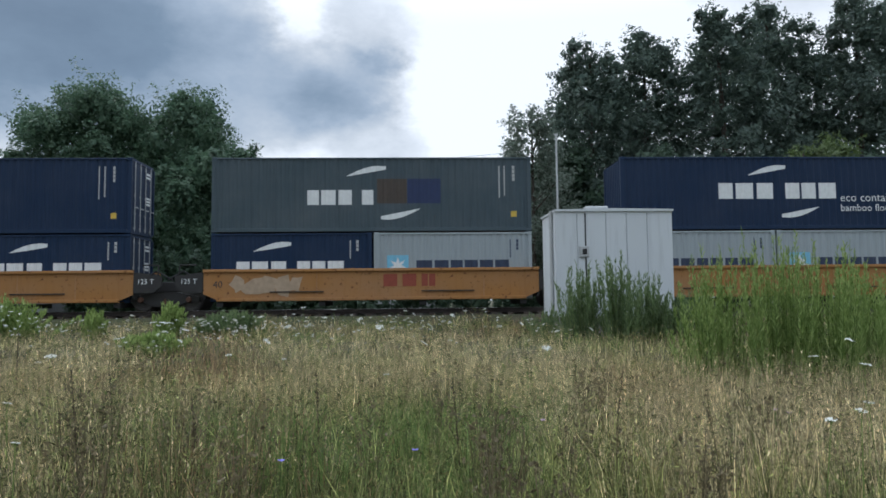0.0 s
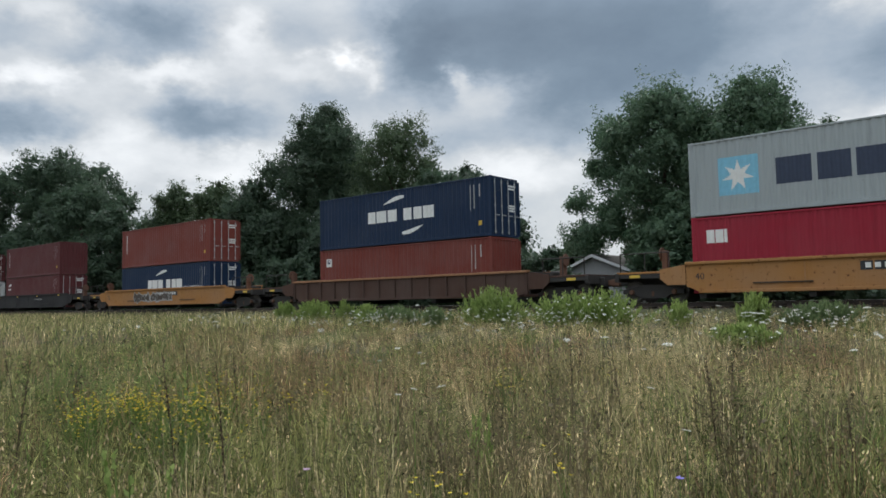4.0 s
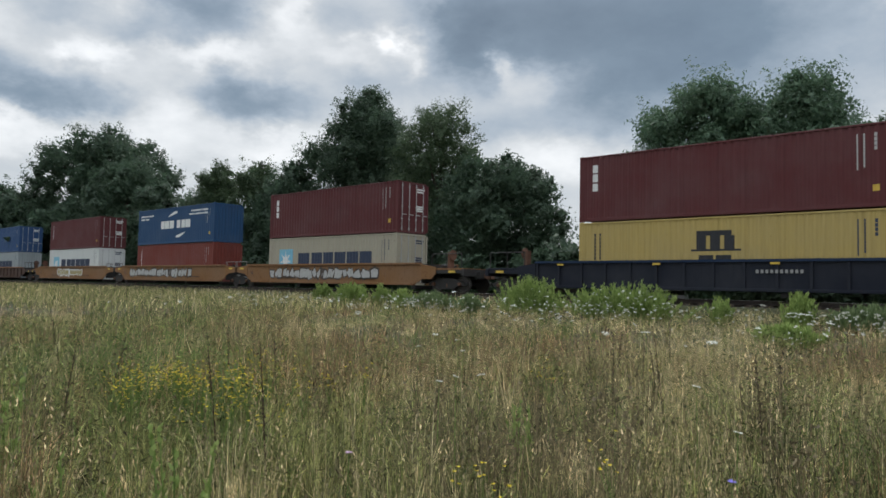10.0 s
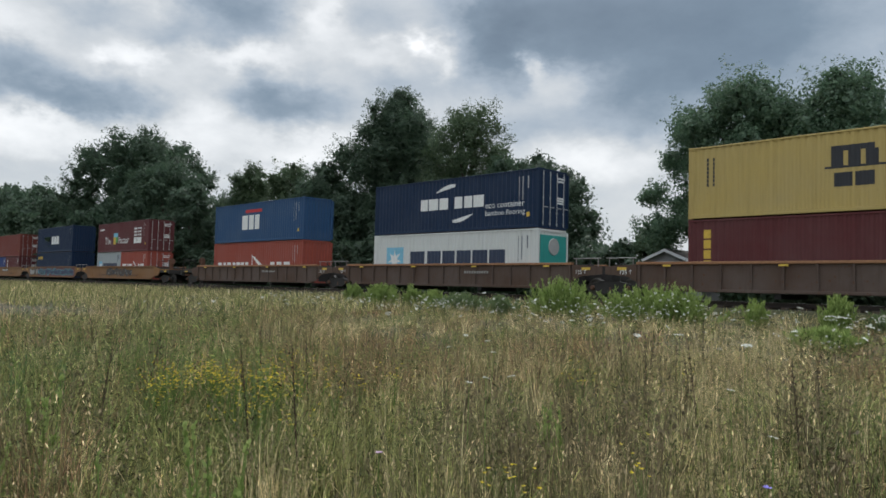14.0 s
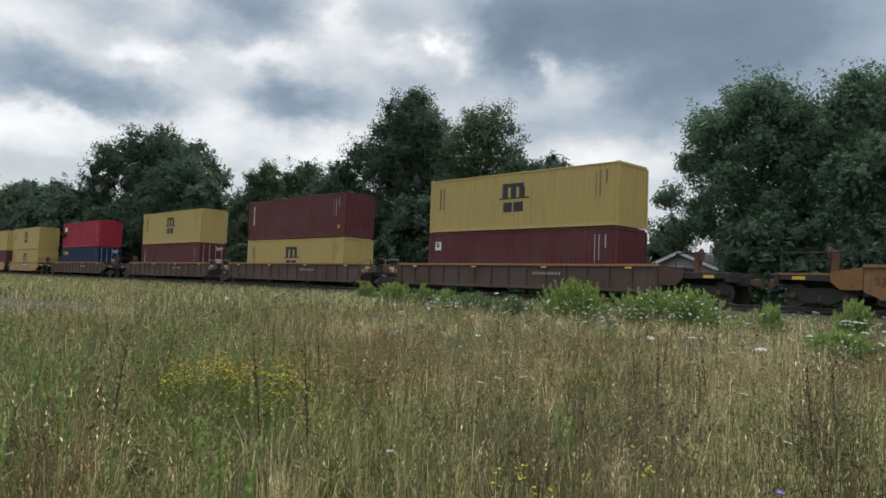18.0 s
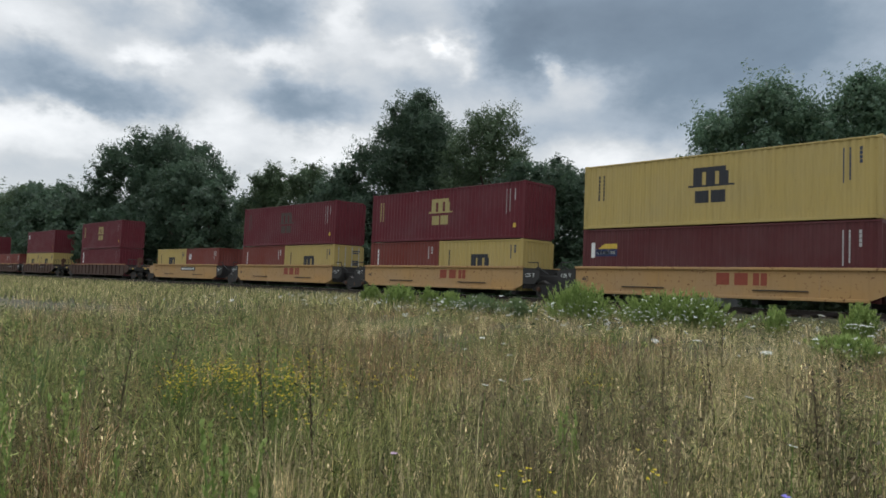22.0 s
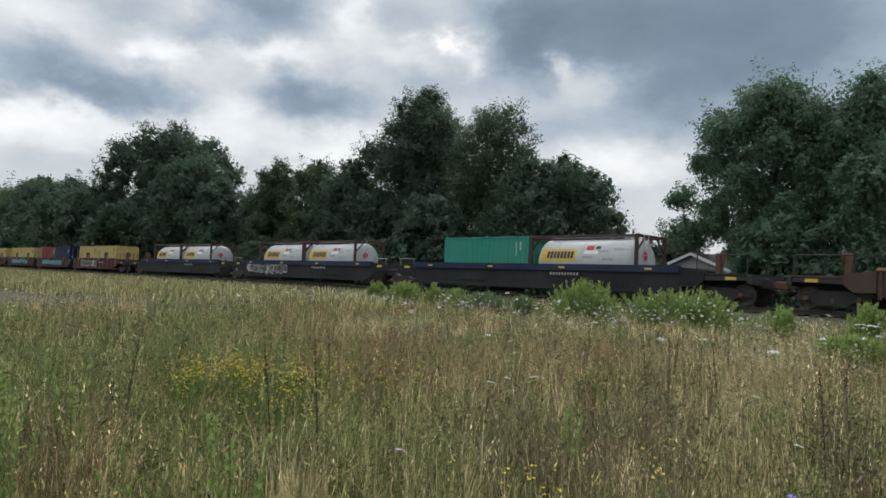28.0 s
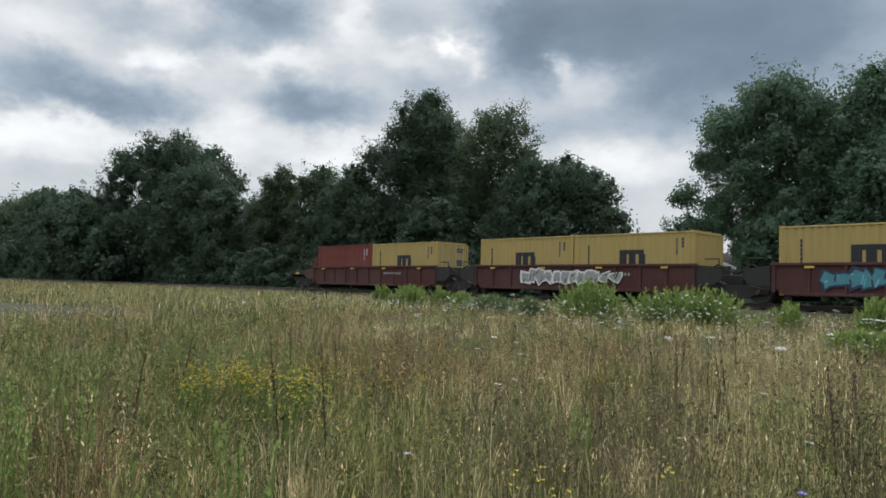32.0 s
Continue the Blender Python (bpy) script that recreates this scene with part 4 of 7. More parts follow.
def tank_container(what):
    L, H = SHORT, LOW
    c = thing("tank_container", "silver cylindrical tank in a dark red steel frame", "container", "tank containers on the train")
    r = 1.13
    prof = [(0.22, 0.25), (0.26, 0.62), (0.36, 0.92), (0.55, r), (L - 0.55, r), (L - 0.36, 0.92), (L - 0.26, 0.62), (L - 0.22, 0.25)]
    shell = part("tank_shell", cached("tank", lambda: Geo().lathe_x(prof, WIDE / 2, H / 2 + 0.02, 32).mesh("tank_shell", None, True)), TANK, c)
    for x in (1.5, 3.0, 4.5):
        part("band", cached(("band", x), lambda: Geo().lathe_x([(x - 0.03, r + 0.004), (x - 0.03, r + 0.014), (x + 0.03, r + 0.014), (x + 0.03, r + 0.004)], WIDE / 2, H / 2 + 0.02, 32).mesh("band")), TANK, shell)

    def on_shell(x0, x1, a0, a1):
        """A patch on the tank's near side, from angle a0 to a1 above level."""
        vs, n = [], 6
        for i in range(n + 1):
            a = radians(a0 + (a1 - a0) * i / n)
            y, z = WIDE / 2 - (r + 0.008) * math.cos(a), H / 2 + 0.02 + (r + 0.008) * math.sin(a)
            vs += [(x0, y, z), (x1, y, z)]
        return Geo().add(vs, [(2 * i, 2 * i + 1, 2 * i + 3, 2 * i + 2) for i in range(n)])
    part("yellow_panel", on_shell(0.62, 2.72, 2, 34), INK["gold"], shell)
    g = Geo()
    for i in range(8):
        q = on_shell(1.02 + i * 0.2, 1.17 + i * 0.2, 9, 27)
        q.v = [(x, y - 0.006, z) for x, y, z in q.v]
        g.add(q.v, q.f)
    part("word_blocks", g, INK["black"], shell)
    part("white_label", on_shell(3.15, 3.95, 20, 29), INK["white"], shell)
    part("red_label", on_shell(3.2, 3.62, 30, 44), INK["red"], shell)
    part("black_label", on_shell(3.72, 3.98, 33, 42), INK["black"], shell)
    for x, a in ((3.1, 10), (3.9, 25), (4.2, 5), (4.7, 30)):
        part("small_word_blocks", on_shell(x, x + 0.55, a, a + 5), INK["silver"], shell)
    # hazard diamond on the end
    ex = L - 0.2
    part("hazard_diamond", Geo().add([(ex, 0.75, 1.65), (ex, 1.0, 1.4), (ex, 1.25, 1.65), (ex, 1.0, 1.9)], [(0, 1, 2, 3)]), INK["red"], shell)
    steel = FRAME
    for x in (0.0, L - 0.14):
        for y in (0, WIDE - 0.12):
            part("corner_post", Geo().box(x, x + 0.14, y, y + 0.12, 0, H, 0.02), steel, c)
        for z in (0.0, H - 0.14):
            part("end_beam", Geo().box(x, x + 0.12, 0.12, WIDE - 0.12, z, z + 0.14, 0.02), steel, c)
        xb = x + 0.06
        for y0, y1 in ((0.1, 0.75), (WIDE - 0.1, WIDE - 0.75)):
            part("brace", Geo().tube((xb, y0, 0.75), (xb, y1, 0.1), 0.05, n=4), steel, c)
            part("brace", Geo().tube((xb, y0, H - 0.75), (xb, y1, H - 0.1), 0.05, n=4), steel, c)
    for y in (0, WIDE - 0.1):
        for z in (0.02, H - 0.12):
            part("side_rail", Geo().box(0.14, L - 0.14, y, y + 0.1, z, z + 0.1, 0.015), steel, c)
    part("walkway", Geo().box(0.6, L - 0.6, 0.85, 1.5, H - 0.06, H - 0.03), GALV, c)
    lad = part("ladder", Geo().box(L + 0.0, L + 0.03, 0.5, 0.53, 0.3, H).box(L + 0.0, L + 0.03, 0.85, 0.88, 0.3, H), GALV, c)
    for i in range(7):
        part("rung", Geo().box(L + 0.002, L + 0.025, 0.53, 0.85, 0.45 + i * 0.3, 0.48 + i * 0.3), GALV, lad)
    return c


# ---- well cars ----
def wheel_mesh():
    return cached("wheel", lambda: Geo().lathe_y([(-0.07, 0.46), (-0.045, 0.46), (-0.04, 0.42), (0.07, 0.415), (0.07, 0.35), (0.03, 0.33), (0.03, 0.13), (0.08, 0.11), (0.08, 0.0001)], 0, 0, 18).mesh("wheel", None, False))


def bogie(parent, x):
    """A two-axle truck, its middle at x."""
    def side():
        g = Geo()
        ring = [(-1.28, 0.52), (-1.28, 0.36), (-0.72, 0.32), (-0.5, 0.18), (0.5, 0.18), (0.72, 0.32), (1.28, 0.36), (1.28, 0.52), (0.8, 0.62), (0.45, 0.72), (-0.45, 0.72), (-0.8, 0.62)]
        return g.prism_y(ring, -0.09, 0.09).mesh("side_frame")
    b = part("truck", cached("bolster", lambda: Geo().box(-0.25, 0.25, -1.05, 1.05, 0.42, 0.72, 0.04).mesh("truck")), GREASE, parent, "grimy two-axle truck", pose(x, 0, 0))
    for y in (-1.0, 1.0):
        part("side_frame", cached("side_frame", side), GREASE, b, at=pose(0, y, 0))
        if y < 0:
            part("spring", cached("spring", lambda: Geo().tube((0, 0, 0.26), (0, 0, 0.46), 0.09, n=8).mesh("spring")), RUST, b, at=pose(0, y - 0.02, 0))
    for dx in (-0.89, 0.89):
        part("axle", cached("axle", lambda: Geo().tube((0, -0.95, 0.43), (0, 0.95, 0.43), 0.08, n=10).mesh("axle")), GREASE, b, at=pose(dx, 0, 0))
        for y, s in ((-0.77, 1), (0.77, -1)):
            part("wheel", wheel_mesh(), WHEEL, b, "steel wheel", Matrix.Translation((dx, y, 0.43)) @ Matrix.Diagonal((1, -s, 1, 1)))
            if y < 0:
                part("bearing_cap", cached("cap", lambda: Geo().lathe_y([(-0.12, 0.09), (0.0, 0.12), (0.1, 0.12)], 0, 0, 10).mesh("bearing_cap")), RUST, b, at=pose(dx, y * 1.38, 0.43))


def graffiti(parent, x0, x1, z0, z1, y, fill, line, seed, accent="silver"):
    """Sprayed lettering that cannot be read: interlocked plain shapes of its size and colours, dark rims and light flecks."""
    rnd = random.Random(seed)
    x, h = x0, z1 - z0
    rims, flecks = Geo(), Geo()
    step = 0
    while x < x1 - 0.3:
        w = rnd.uniform(0.55, 1.1) * h
        za, zb = z0 + rnd.uniform(-0.02, 0.14) * h, z1 - rnd.uniform(-0.02, 0.18) * h
        lean = rnd.uniform(-0.15, 0.35) * h
        n = rnd.choice((6, 8, 8, 10))
        ring = []
        for i in range(n):
            a = 2 * math.pi * (i + rnd.uniform(-0.3, 0.3)) / n
            r = rnd.uniform(0.46, 0.66) if i % 2 else rnd.uniform(0.30, 0.52)
            u, v = math.cos(a) * r, math.sin(a) * r
            ring.append((x + w * (0.5 + u) + lean * v, min(z1 + 0.03, max(z0 - 0.03, (za + zb) / 2 + (zb - za) * v))))
        cx, cz = sum(p[0] for p in ring) / n, sum(p[1] for p in ring) / n
        lift = 0.0006 * (step % 3)
        rims.prism_y(ring, y - 0.004 - lift, y)
        k = rnd.uniform(0.66, 0.82)
        part("sprayed_shape", Geo().prism_y([(cx + (px - cx) * k + 0.02, cz + (pz - cz) * k) for px, pz in ring], y - 0.007 - lift, y - 0.0045), INK[fill if step % 3 else line if fill != line and rnd.random() < 0.25 else fill], parent)
        for j in range(2):
            fx, fz = cx + rnd.uniform(-0.22, 0.22) * w, cz + rnd.uniform(-0.25, 0.25) * h
            dx, dz = rnd.uniform(0.05, 0.14) * w, rnd.uniform(-0.16, 0.16) * h
            flecks.prism_y([(fx - dx, fz - dz), (fx - dx * 0.6, fz - dz - 0.05), (fx + dx, fz + dz), (fx + dx * 0.6, fz + dz + 0.05)], y - 0.0105, y - 0.009)
        x += w * rnd.uniform(0.50, 0.80)
        step += 1
    tagged(part("sprayed_rim", rims, INK[line], parent), kind="stuff")
    tagged(part("sprayed_fleck", flecks, INK[accent], parent), kind="stuff")


CAR_WORDS = {"t": "black and navy", "y": "yellow", "f": "buff yellow", "o": "rusty yellow-brown", "k": "black", "b": "blue-black", "r": "brown ribbed", "d": "dark brown", "m": "maroon"}


def well_car(kind, left_end, right_end, what, plate=False):
    """One well of a double-stack car: its middle at the origin, the rails' top at z = 0. kind: paint letter and the well's length."""
    mat = CAR_PAINT["d" if kind == "r40" else kind[0]]
    hw = 6.3 if kind[1:] == "40" else 8.25
    ribs = kind[0] in "rdb" or kind == "m40"
    c = thing("well_car", f"{CAR_WORDS[kind[0]]} steel well car, {what}", "railway wagon", "well cars of the train")
    top = 1.45
    for s in (-1, 1):
        flip = Matrix.Diagonal((1, -1 if s < 0 else 1, 1, 1))

        def sill():
            g = Geo()
            g.prism_y([(-hw, 0.62), (-hw + 0.5, 0.40), (hw - 0.5, 0.40), (hw, 0.62), (hw, top), (-hw, top)], 1.40, 1.44)
            return g.mesh("side_plate")
        sp = part("side_plate", cached(("sill", hw), sill), mat, c, at=flip)
        chord = cached(("chord", hw), lambda: Geo().box(-hw, hw, 1.36, 1.53, top - 0.02, top + 0.09, 0.015).mesh("top_chord"))
        part("top_chord", chord, CHORD if kind in ("r40", "r53", "d53") else mat, sp)
        part("bottom_chord", cached(("bchord", hw), lambda: Geo().box(-hw + 0.5, hw - 0.5, 1.36, 1.52, 0.34, 0.46, 0.015).mesh("bottom_chord")), mat, sp)
        if s > 0:
            continue
        if ribs:
            n = int(hw * 2 / 1.15)
            for i in range(n + 1):
                part("rib", cached("rib", lambda: Geo().box(-0.05, 0.05, 1.435, 1.515, 0.46, top - 0.02).mesh("rib")), mat, sp, at=pose(-hw + 0.12 + i * (2 * hw - 0.24) / n, 0, 0))
        else:
            for i in range(5):
                part("weld_seam", cached("seam", lambda: Geo().box(-0.025, 0.025, 1.438, 1.452, 0.46, top - 0.02).mesh("weld_seam")), mat, sp, at=pose(-hw + (i + 1) * 2 * hw / 6, 0, 0))
            for i in (-1, 1):
                part("foot_rail", cached("foot_rail", lambda: Geo().box(-1.0, 1.0, 1.45, 1.50, 0.66, 0.70).mesh("foot_rail")), GREASE, sp, at=pose(i * hw * 0.45, 0, 0))
    for i in range(4):
        part("cross_beam", cached("crossbeam", lambda: Geo().box(-0.12, 0.12, -1.38, 1.38, 0.14, 0.32, 0.02).mesh("cross_beam")), GREASE, c, at=pose(-hw + 0.6 + i * (2 * hw - 1.2) / 3, 0, 0))
    for s, end in ((-1, left_end), (1, right_end)):
        side = Matrix.Diagonal((s, 1, 1, 1))
        dark = GREASE

        def bulk():
            g = Geo().box(hw - 0.06, hw + 0.02, -1.36, 1.36, 0.45, top + 0.02)
            return g.mesh("bulkhead")
        part("bulkhead", cached(("bulk", hw), bulk), dark, c, at=side)
        part("centre_sill", cached(("csill", hw, end), lambda: Geo().box(hw, hw + (3.2 if end else 1.42), -0.45, 0.45, 0.72, 1.12, 0.03).mesh("centre_sill")), dark, c, at=side)
        if hw > 7 and not end:
            # the long cars' side sills run on over the shared truck, with a low rail of steel tube
            part("end_panel", cached(("long_panel", hw), lambda: Geo().prism_y([(hw + 0.02, 0.70), (hw + 0.45, 0.92), (hw + 1.55, 1.02), (hw + 1.55, 1.36), (hw + 0.02, top)], -1.46, -1.40).mesh("end_panel")), mat, c, at=side)
            part("grab_rail", cached(("grab_rail", hw), lambda: Geo().tube((hw + 0.05, -1.43, 1.72), (hw + 1.5, -1.43, 1.72), 0.022).mesh("grab_rail")), STEEL, c, "bare steel grab rail", at=side)
            for xx in (0.2, 1.35):
                part("rail_post", cached(("short_post", hw), lambda: Geo().tube((hw, -1.43, 1.3), (hw, -1.43, 1.74), 0.022).mesh("rail_post")), STEEL, c, at=side @ pose(xx, 0, 0))
            part("reflector", cached(("panel_refl", hw), lambda: Geo().box(hw + 0.5, hw + 0.95, -1.468, -1.462, 1.2, 1.32).mesh("reflector")), INK["gold"], c, "yellow reflector", at=side)
        else:
            panel = cached(("panel", hw), lambda: Geo().prism_y([(hw + 0.02, 0.68), (hw + 0.75, 0.68), (hw + 1.05, 0.95), (hw + 1.05, 1.3), (hw + 0.02, top)], -1.46, -1.40).mesh("end_panel"))
            part("end_panel", panel, GREASE if not end else mat, c, "dark end panel" if not end else "", at=side)
        if not end and kind[0] in "yfr":
            part("lettering", text_mesh("125 T", 0.26), INK["white"], c, "white lettering", pose(s * (hw + 0.5) - 0.35, -1.47, 1.02))
        if not end:
            part("hose", cached(("hose", hw), lambda: Geo().tube((hw + 0.2, -1.2, 1.15), (hw + 0.8, -1.25, 1.5), 0.035).tube((hw + 0.8, -1.25, 1.5), (hw + 1.4, -1.2, 1.15), 0.035).mesh("hose")), SEAL, c, at=side)
            part("hand_grab", cached(("grab0", hw), lambda: Geo().tube((hw + 0.9, -1.38, 1.1), (hw + 0.9, -1.38, 1.72), 0.025).tube((hw + 0.3, -1.38, 1.72), (hw + 0.9, -1.38, 1.72), 0.025).mesh("hand_grab")), dark, c, at=side)
        else:
            part("end_deck", cached(("deck", hw), lambda: Geo().box(hw, hw + 2.9, -1.4, 1.4, 1.16, 1.24, 0.01).mesh("end_deck")), mat, c, at=side)
            part("deck_skirt", cached(("skirt", hw), lambda: Geo().prism_y([(hw, 0.75), (hw + 0.6, 0.95), (hw + 2.85, 1.0), (hw + 2.85, 1.15), (hw, 1.15)], -1.40, -1.34).mesh("deck_skirt")), GREASE if kind[0] in "tkrmdoyf" else mat, c, at=side)
            part("end_beam", cached(("ebeam", hw), lambda: Geo().box(hw + 2.8, hw + 2.98, -1.45, 1.45, 0.85, 1.2, 0.02).mesh("end_beam")), GREASE if kind[0] in "tkrmdoyf" else mat, c, at=side)
            part("coupler", cached(("coupler", hw), lambda: Geo().box(hw + 2.9, hw + 3.5, -0.12, 0.12, 0.75, 0.98, 0.03).box(hw + 3.4, hw + 3.62, -0.2, 0.2, 0.7, 1.02, 0.04).mesh("coupler")), RUST, c, at=side)
            for xx, yy in ((2.75, -1.36), (1.7, -1.36), (0.7, -1.36)):
                part("rail_post", cached(("rpost", hw), lambda: Geo().tube((hw, 0, 1.2), (hw, 0, 2.0), 0.025).mesh("rail_post")), dark, c, at=side @ pose(xx, yy, 0))
            part("hand_rail", cached(("hrail", hw), lambda: Geo().tube((hw + 0.7, -1.36, 1.98), (hw + 2.75, -1.36, 1.98), 0.025).mesh("hand_rail")), dark, c, at=side)
            part("brake_stand", cached(("brake", hw), lambda: Geo().box(hw + 1.1, hw + 1.3, -0.6, -0.3, 1.24, 2.1, 0.03).lathe_x([(hw + 1.32, 0.28), (hw + 1.36, 0.28)], -0.45, 1.95, 16).mesh("brake_stand")), RUST, c, at=side)
            part("air_tank", cached(("airtank", hw), lambda: Geo().lathe_y([(-0.5, 0.08), (-0.45, 0.13), (0.45, 0.13), (0.5, 0.08)], hw + 0.6, 1.36, 14).mesh("air_tank")), GREASE, c, at=side)
            for xx in (0.5, 1.9):
                part("reflector", cached(("refl", hw), lambda: Geo().box(hw, hw + 0.45, -1.412, -1.404, 1.0, 1.12).mesh("reflector")), INK["gold"], c, "yellow reflector", at=side @ pose(xx, 0, 0))
    bogie(c, -hw - 1.52)
    if right_end:
        bogie(c, hw + 1.52)
    # number plates and marks along the near side
    y = -1.447
    if kind[0] in "yfo":
        if what.endswith("mark"):
            for i in range(3):
                part("mark_block", cached(("mark_block", i), lambda: Geo().box(0.4 + i * 0.72, 0.92 + i * 0.72, y - 0.004, y, 0.86, 1.32).mesh("mark_block")), INK["rustred"], c)
        if plate:
            part("number_plate", Geo().box(-0.4, 2.4, y - 0.003, y, 1.0, 1.3), INK["black"], c)
        g = Geo()
        for i in range(9 if plate else 0):
            g.box(-0.25 + i * 0.28, -0.08 + i * 0.28, y - 0.006, y - 0.003, 1.07, 1.24)
        if plate:
            tagged(part("plate_blocks", g, INK["white"], c), kind="stuff")
        part("lettering", text_mesh("40" if kind.endswith("40") else "53", 0.36), INK["black"], c, "black lettering", pose(-hw + 0.35, y - 0.002, 0.86))
    elif kind[0] != "d":
        g = Geo()
        for i in range(10):
            g.box(1.6 + i * 0.17, 1.70 + i * 0.17, y - 0.076, y - 0.073, 1.02, 1.15)
        tagged(part("plate_blocks", g, INK["dim"], c), kind="stuff")
        for i in range(4):
            part("reflector", cached("refl2", lambda: Geo().box(-0.17, 0.17, -1.558, -1.552, 1.34, 1.42).mesh("reflector")), INK["gold"], c, at=pose(-hw + 1.4 + i * (2 * hw - 2.8) / 3, 0, 0))
    if kind[0] == "t":
        part("blue_band", Geo().box(-hw, hw, -1.55, -1.531, 1.24, 1.54), PAINT["band"], c, "navy band along the top edge")
    if kind[0] == "b":
        part("blue_band", Geo().box(-hw, hw, -1.54, -1.53, 1.44, 1.54), PAINT["navy"], c)
    return c


C40, C20 = LONG, SHORT
# front to back: x, car, left end, right end, upper box, lower boxes; a box: paint, mark, doors at its right end
UNITS = [
    (8.78, "y40", 0, 0, "navy cma_eco 1", ["grey maersk 0", "grey maersk 1"], 0),
    (-6.93, "y40", 0, 0, "slate cma_faded 0", ["navy cma 0", "grey maersk 1"], "faint"),
    (-22.11, "y40", 0, 0, "navy seaco_red 1", ["navy cma 0", "navy cma 1"], 0),
    (-36.87, "y40", 1, 0, "maroon gold 1", ["grey maersk 0", "orange_red hamburg 1"], "mud"),
    (-56.63, "y40", 0, 1, "maroon triton 0", ["maroon triton 1"], "tan"),
    (-72.18, "y40", 0, 0, "navy cma_eco 0", ["royal apl_left 1"], "black"),
    (-87.54, "y40", 0, 0, "navy cma 1", ["maroon zfactor 1"], "black"),
    (-102.99, "y40", 0, 0, "oxide badge 1", ["grey maersk 1"], 0),
    (-118.46, "y40", 1, 0, "grey maersk 1", ["crimson cai 1"], 0),
    (-140.17, "d53", 1, 1, "navy cma 1", ["oxide badge 0"], 0),
    (-163.71, "y53", 1, 1, "oxide triton 1", ["navy cma_eco 1"], "silver"),
    (-187.36, "k53", 0, 1, "maroon triton 0", ["maroon globe 1"], 0),
    (-206.87, "k53", 0, 0, "maroon triton 1", ["white zim_white 1"], "silver"),
    (-226.53, "k53", 1, 0, "maroon triton 0", ["grey maersk 1"], "redwhite"),
    (-250.13, "b53", 0, 1, "navy cma_eco 1", ["orange_red hamburg 1"], 0),
    (-269.86, "b53", 0, 0, "navy cma_eco 0", ["grey maersk 1"], 0),
    (-289.51, "b53", 1, 0, "maroon tex 1", ["yellow msc 1"], 0),
    (-313.35, "o53", 0, 1, "maroon tex 1", ["beige maersk 1"], "silver"),
    (-332.73, "o53", 0, 0, "midblue cma_mid 0", ["oxide triton 0"], "silver"),
    (-352.83, "o53", 1, 0, "maroon triton 1", ["white maersk 1"], "tan"),
    (-374.59, "d53", 1, 1, "blue none 1", ["grey maersk 0"], 0),
    (-396.78, "r53", 0, 1, "yellow msc 0", ["maroon gold 0"], 0),
    (-416.55, "r53", 0, 0, "navy cma_eco 1", ["white maersk reefer"], 0),
    (-436.22, "r53", 1, 0, "midblue apl 0", ["orange_red hamburg 0"], 0),
    (-460.98, "o53", 0, 1, "maroon zfactor 1", ["grey maersk 0", "orange_red hamburg 1"], "brown"),
    (-480.90, "o53", 0, 0, "navy po 0", ["navy seaco 0"], "mural"),
    (-500.56, "o53", 1, 0, "oxide triton 1", ["royal script 0", "maroon tex 1"], 0),
    (-524.70, "r53", 0, 1, "yellow msc 0", ["maroon badge 0"], 0),
    (-544.96, "r53", 0, 0, "maroon triton 0", ["yellow msc 0"], 0),
    (-565.28, "r53", 1, 0, "yellow msc 0", ["maroon triton 1"], 0),
    (-589.45, "r53", 1, 1, "crimson cai 0", ["navy seaco 1"], 0),
    (-611.56, "f40", 0, 1, "yellow msc 0", ["yellow msc 0"], 0),
    (-627.38, "f40", 0, 0, "yellow msc 0", ["maroon beacon 0"], 0),
    (-643.14, "f40", 0, 0, "darkred msc_gold 0", ["oxide triton 0", "yellow msc 0"], 0),
    (-659.25, "f40", 0, 0, "darkred msc_dark 0", ["oxide triton 0", "yellow msc 1"], 0),
    (-675.45, "f40", 1, 0, "", ["yellow msc 0", "oxide badge 0"], 0),
    (-697.42, "d53", 1, 1, "darkred msc_gold 0", ["darkred tex 0"], 0),
    (-720.21, "r40", 0, 1, "darkred badge 0", ["yellow msc 0", "yellow msc 0"], 0),
    (-736.08, "r40", 0, 0, "", ["oxide none 0", "oxide triton 0"], 0),
    (-751.99, "r40", 0, 0, "darkred msc_dark 0", ["yellow msc 0", "teal none 1"], 0),
    (-768.56, "r40", 0, 0, "yellow msc 0", ["oxide triton 0"], 0),
    (-785.09, "r40", 1, 0, "", ["oxide none 0", "yellow msc 0"], 0),
    (-806.86, "t53", 0, 1, "", ["green none 0", "tank"], 0),
    (-827.42, "t53", 0, 0, "", ["tank", "tank"], "silver"),
    (-847.92, "t53", 1, 0, "", ["tank", "tank"], 0),
    (-870.56, "m40", 0, 1, "", ["yellow msc 0", "yellow msc 0"], "silver"),
    (-886.58, "m40", 0, 0, "", ["oxide none 0", "navy none 1"], "cyan"),
    (-902.84, "m40", 0, 0, "", ["yellow msc 0", "yellow msc 1"], "cyan"),
    (-918.40, "m40", 0, 0, "", ["yellow msc 0", "yellow msc 0"], "white"),
    (-934.01, "m40", 1, 0, "", ["oxide none 0", "yellow msc 1"], 0),
]
LOW_UNDER = {0, 1, 2, 3, 5, 7}            # wells whose lower box is of the low kind


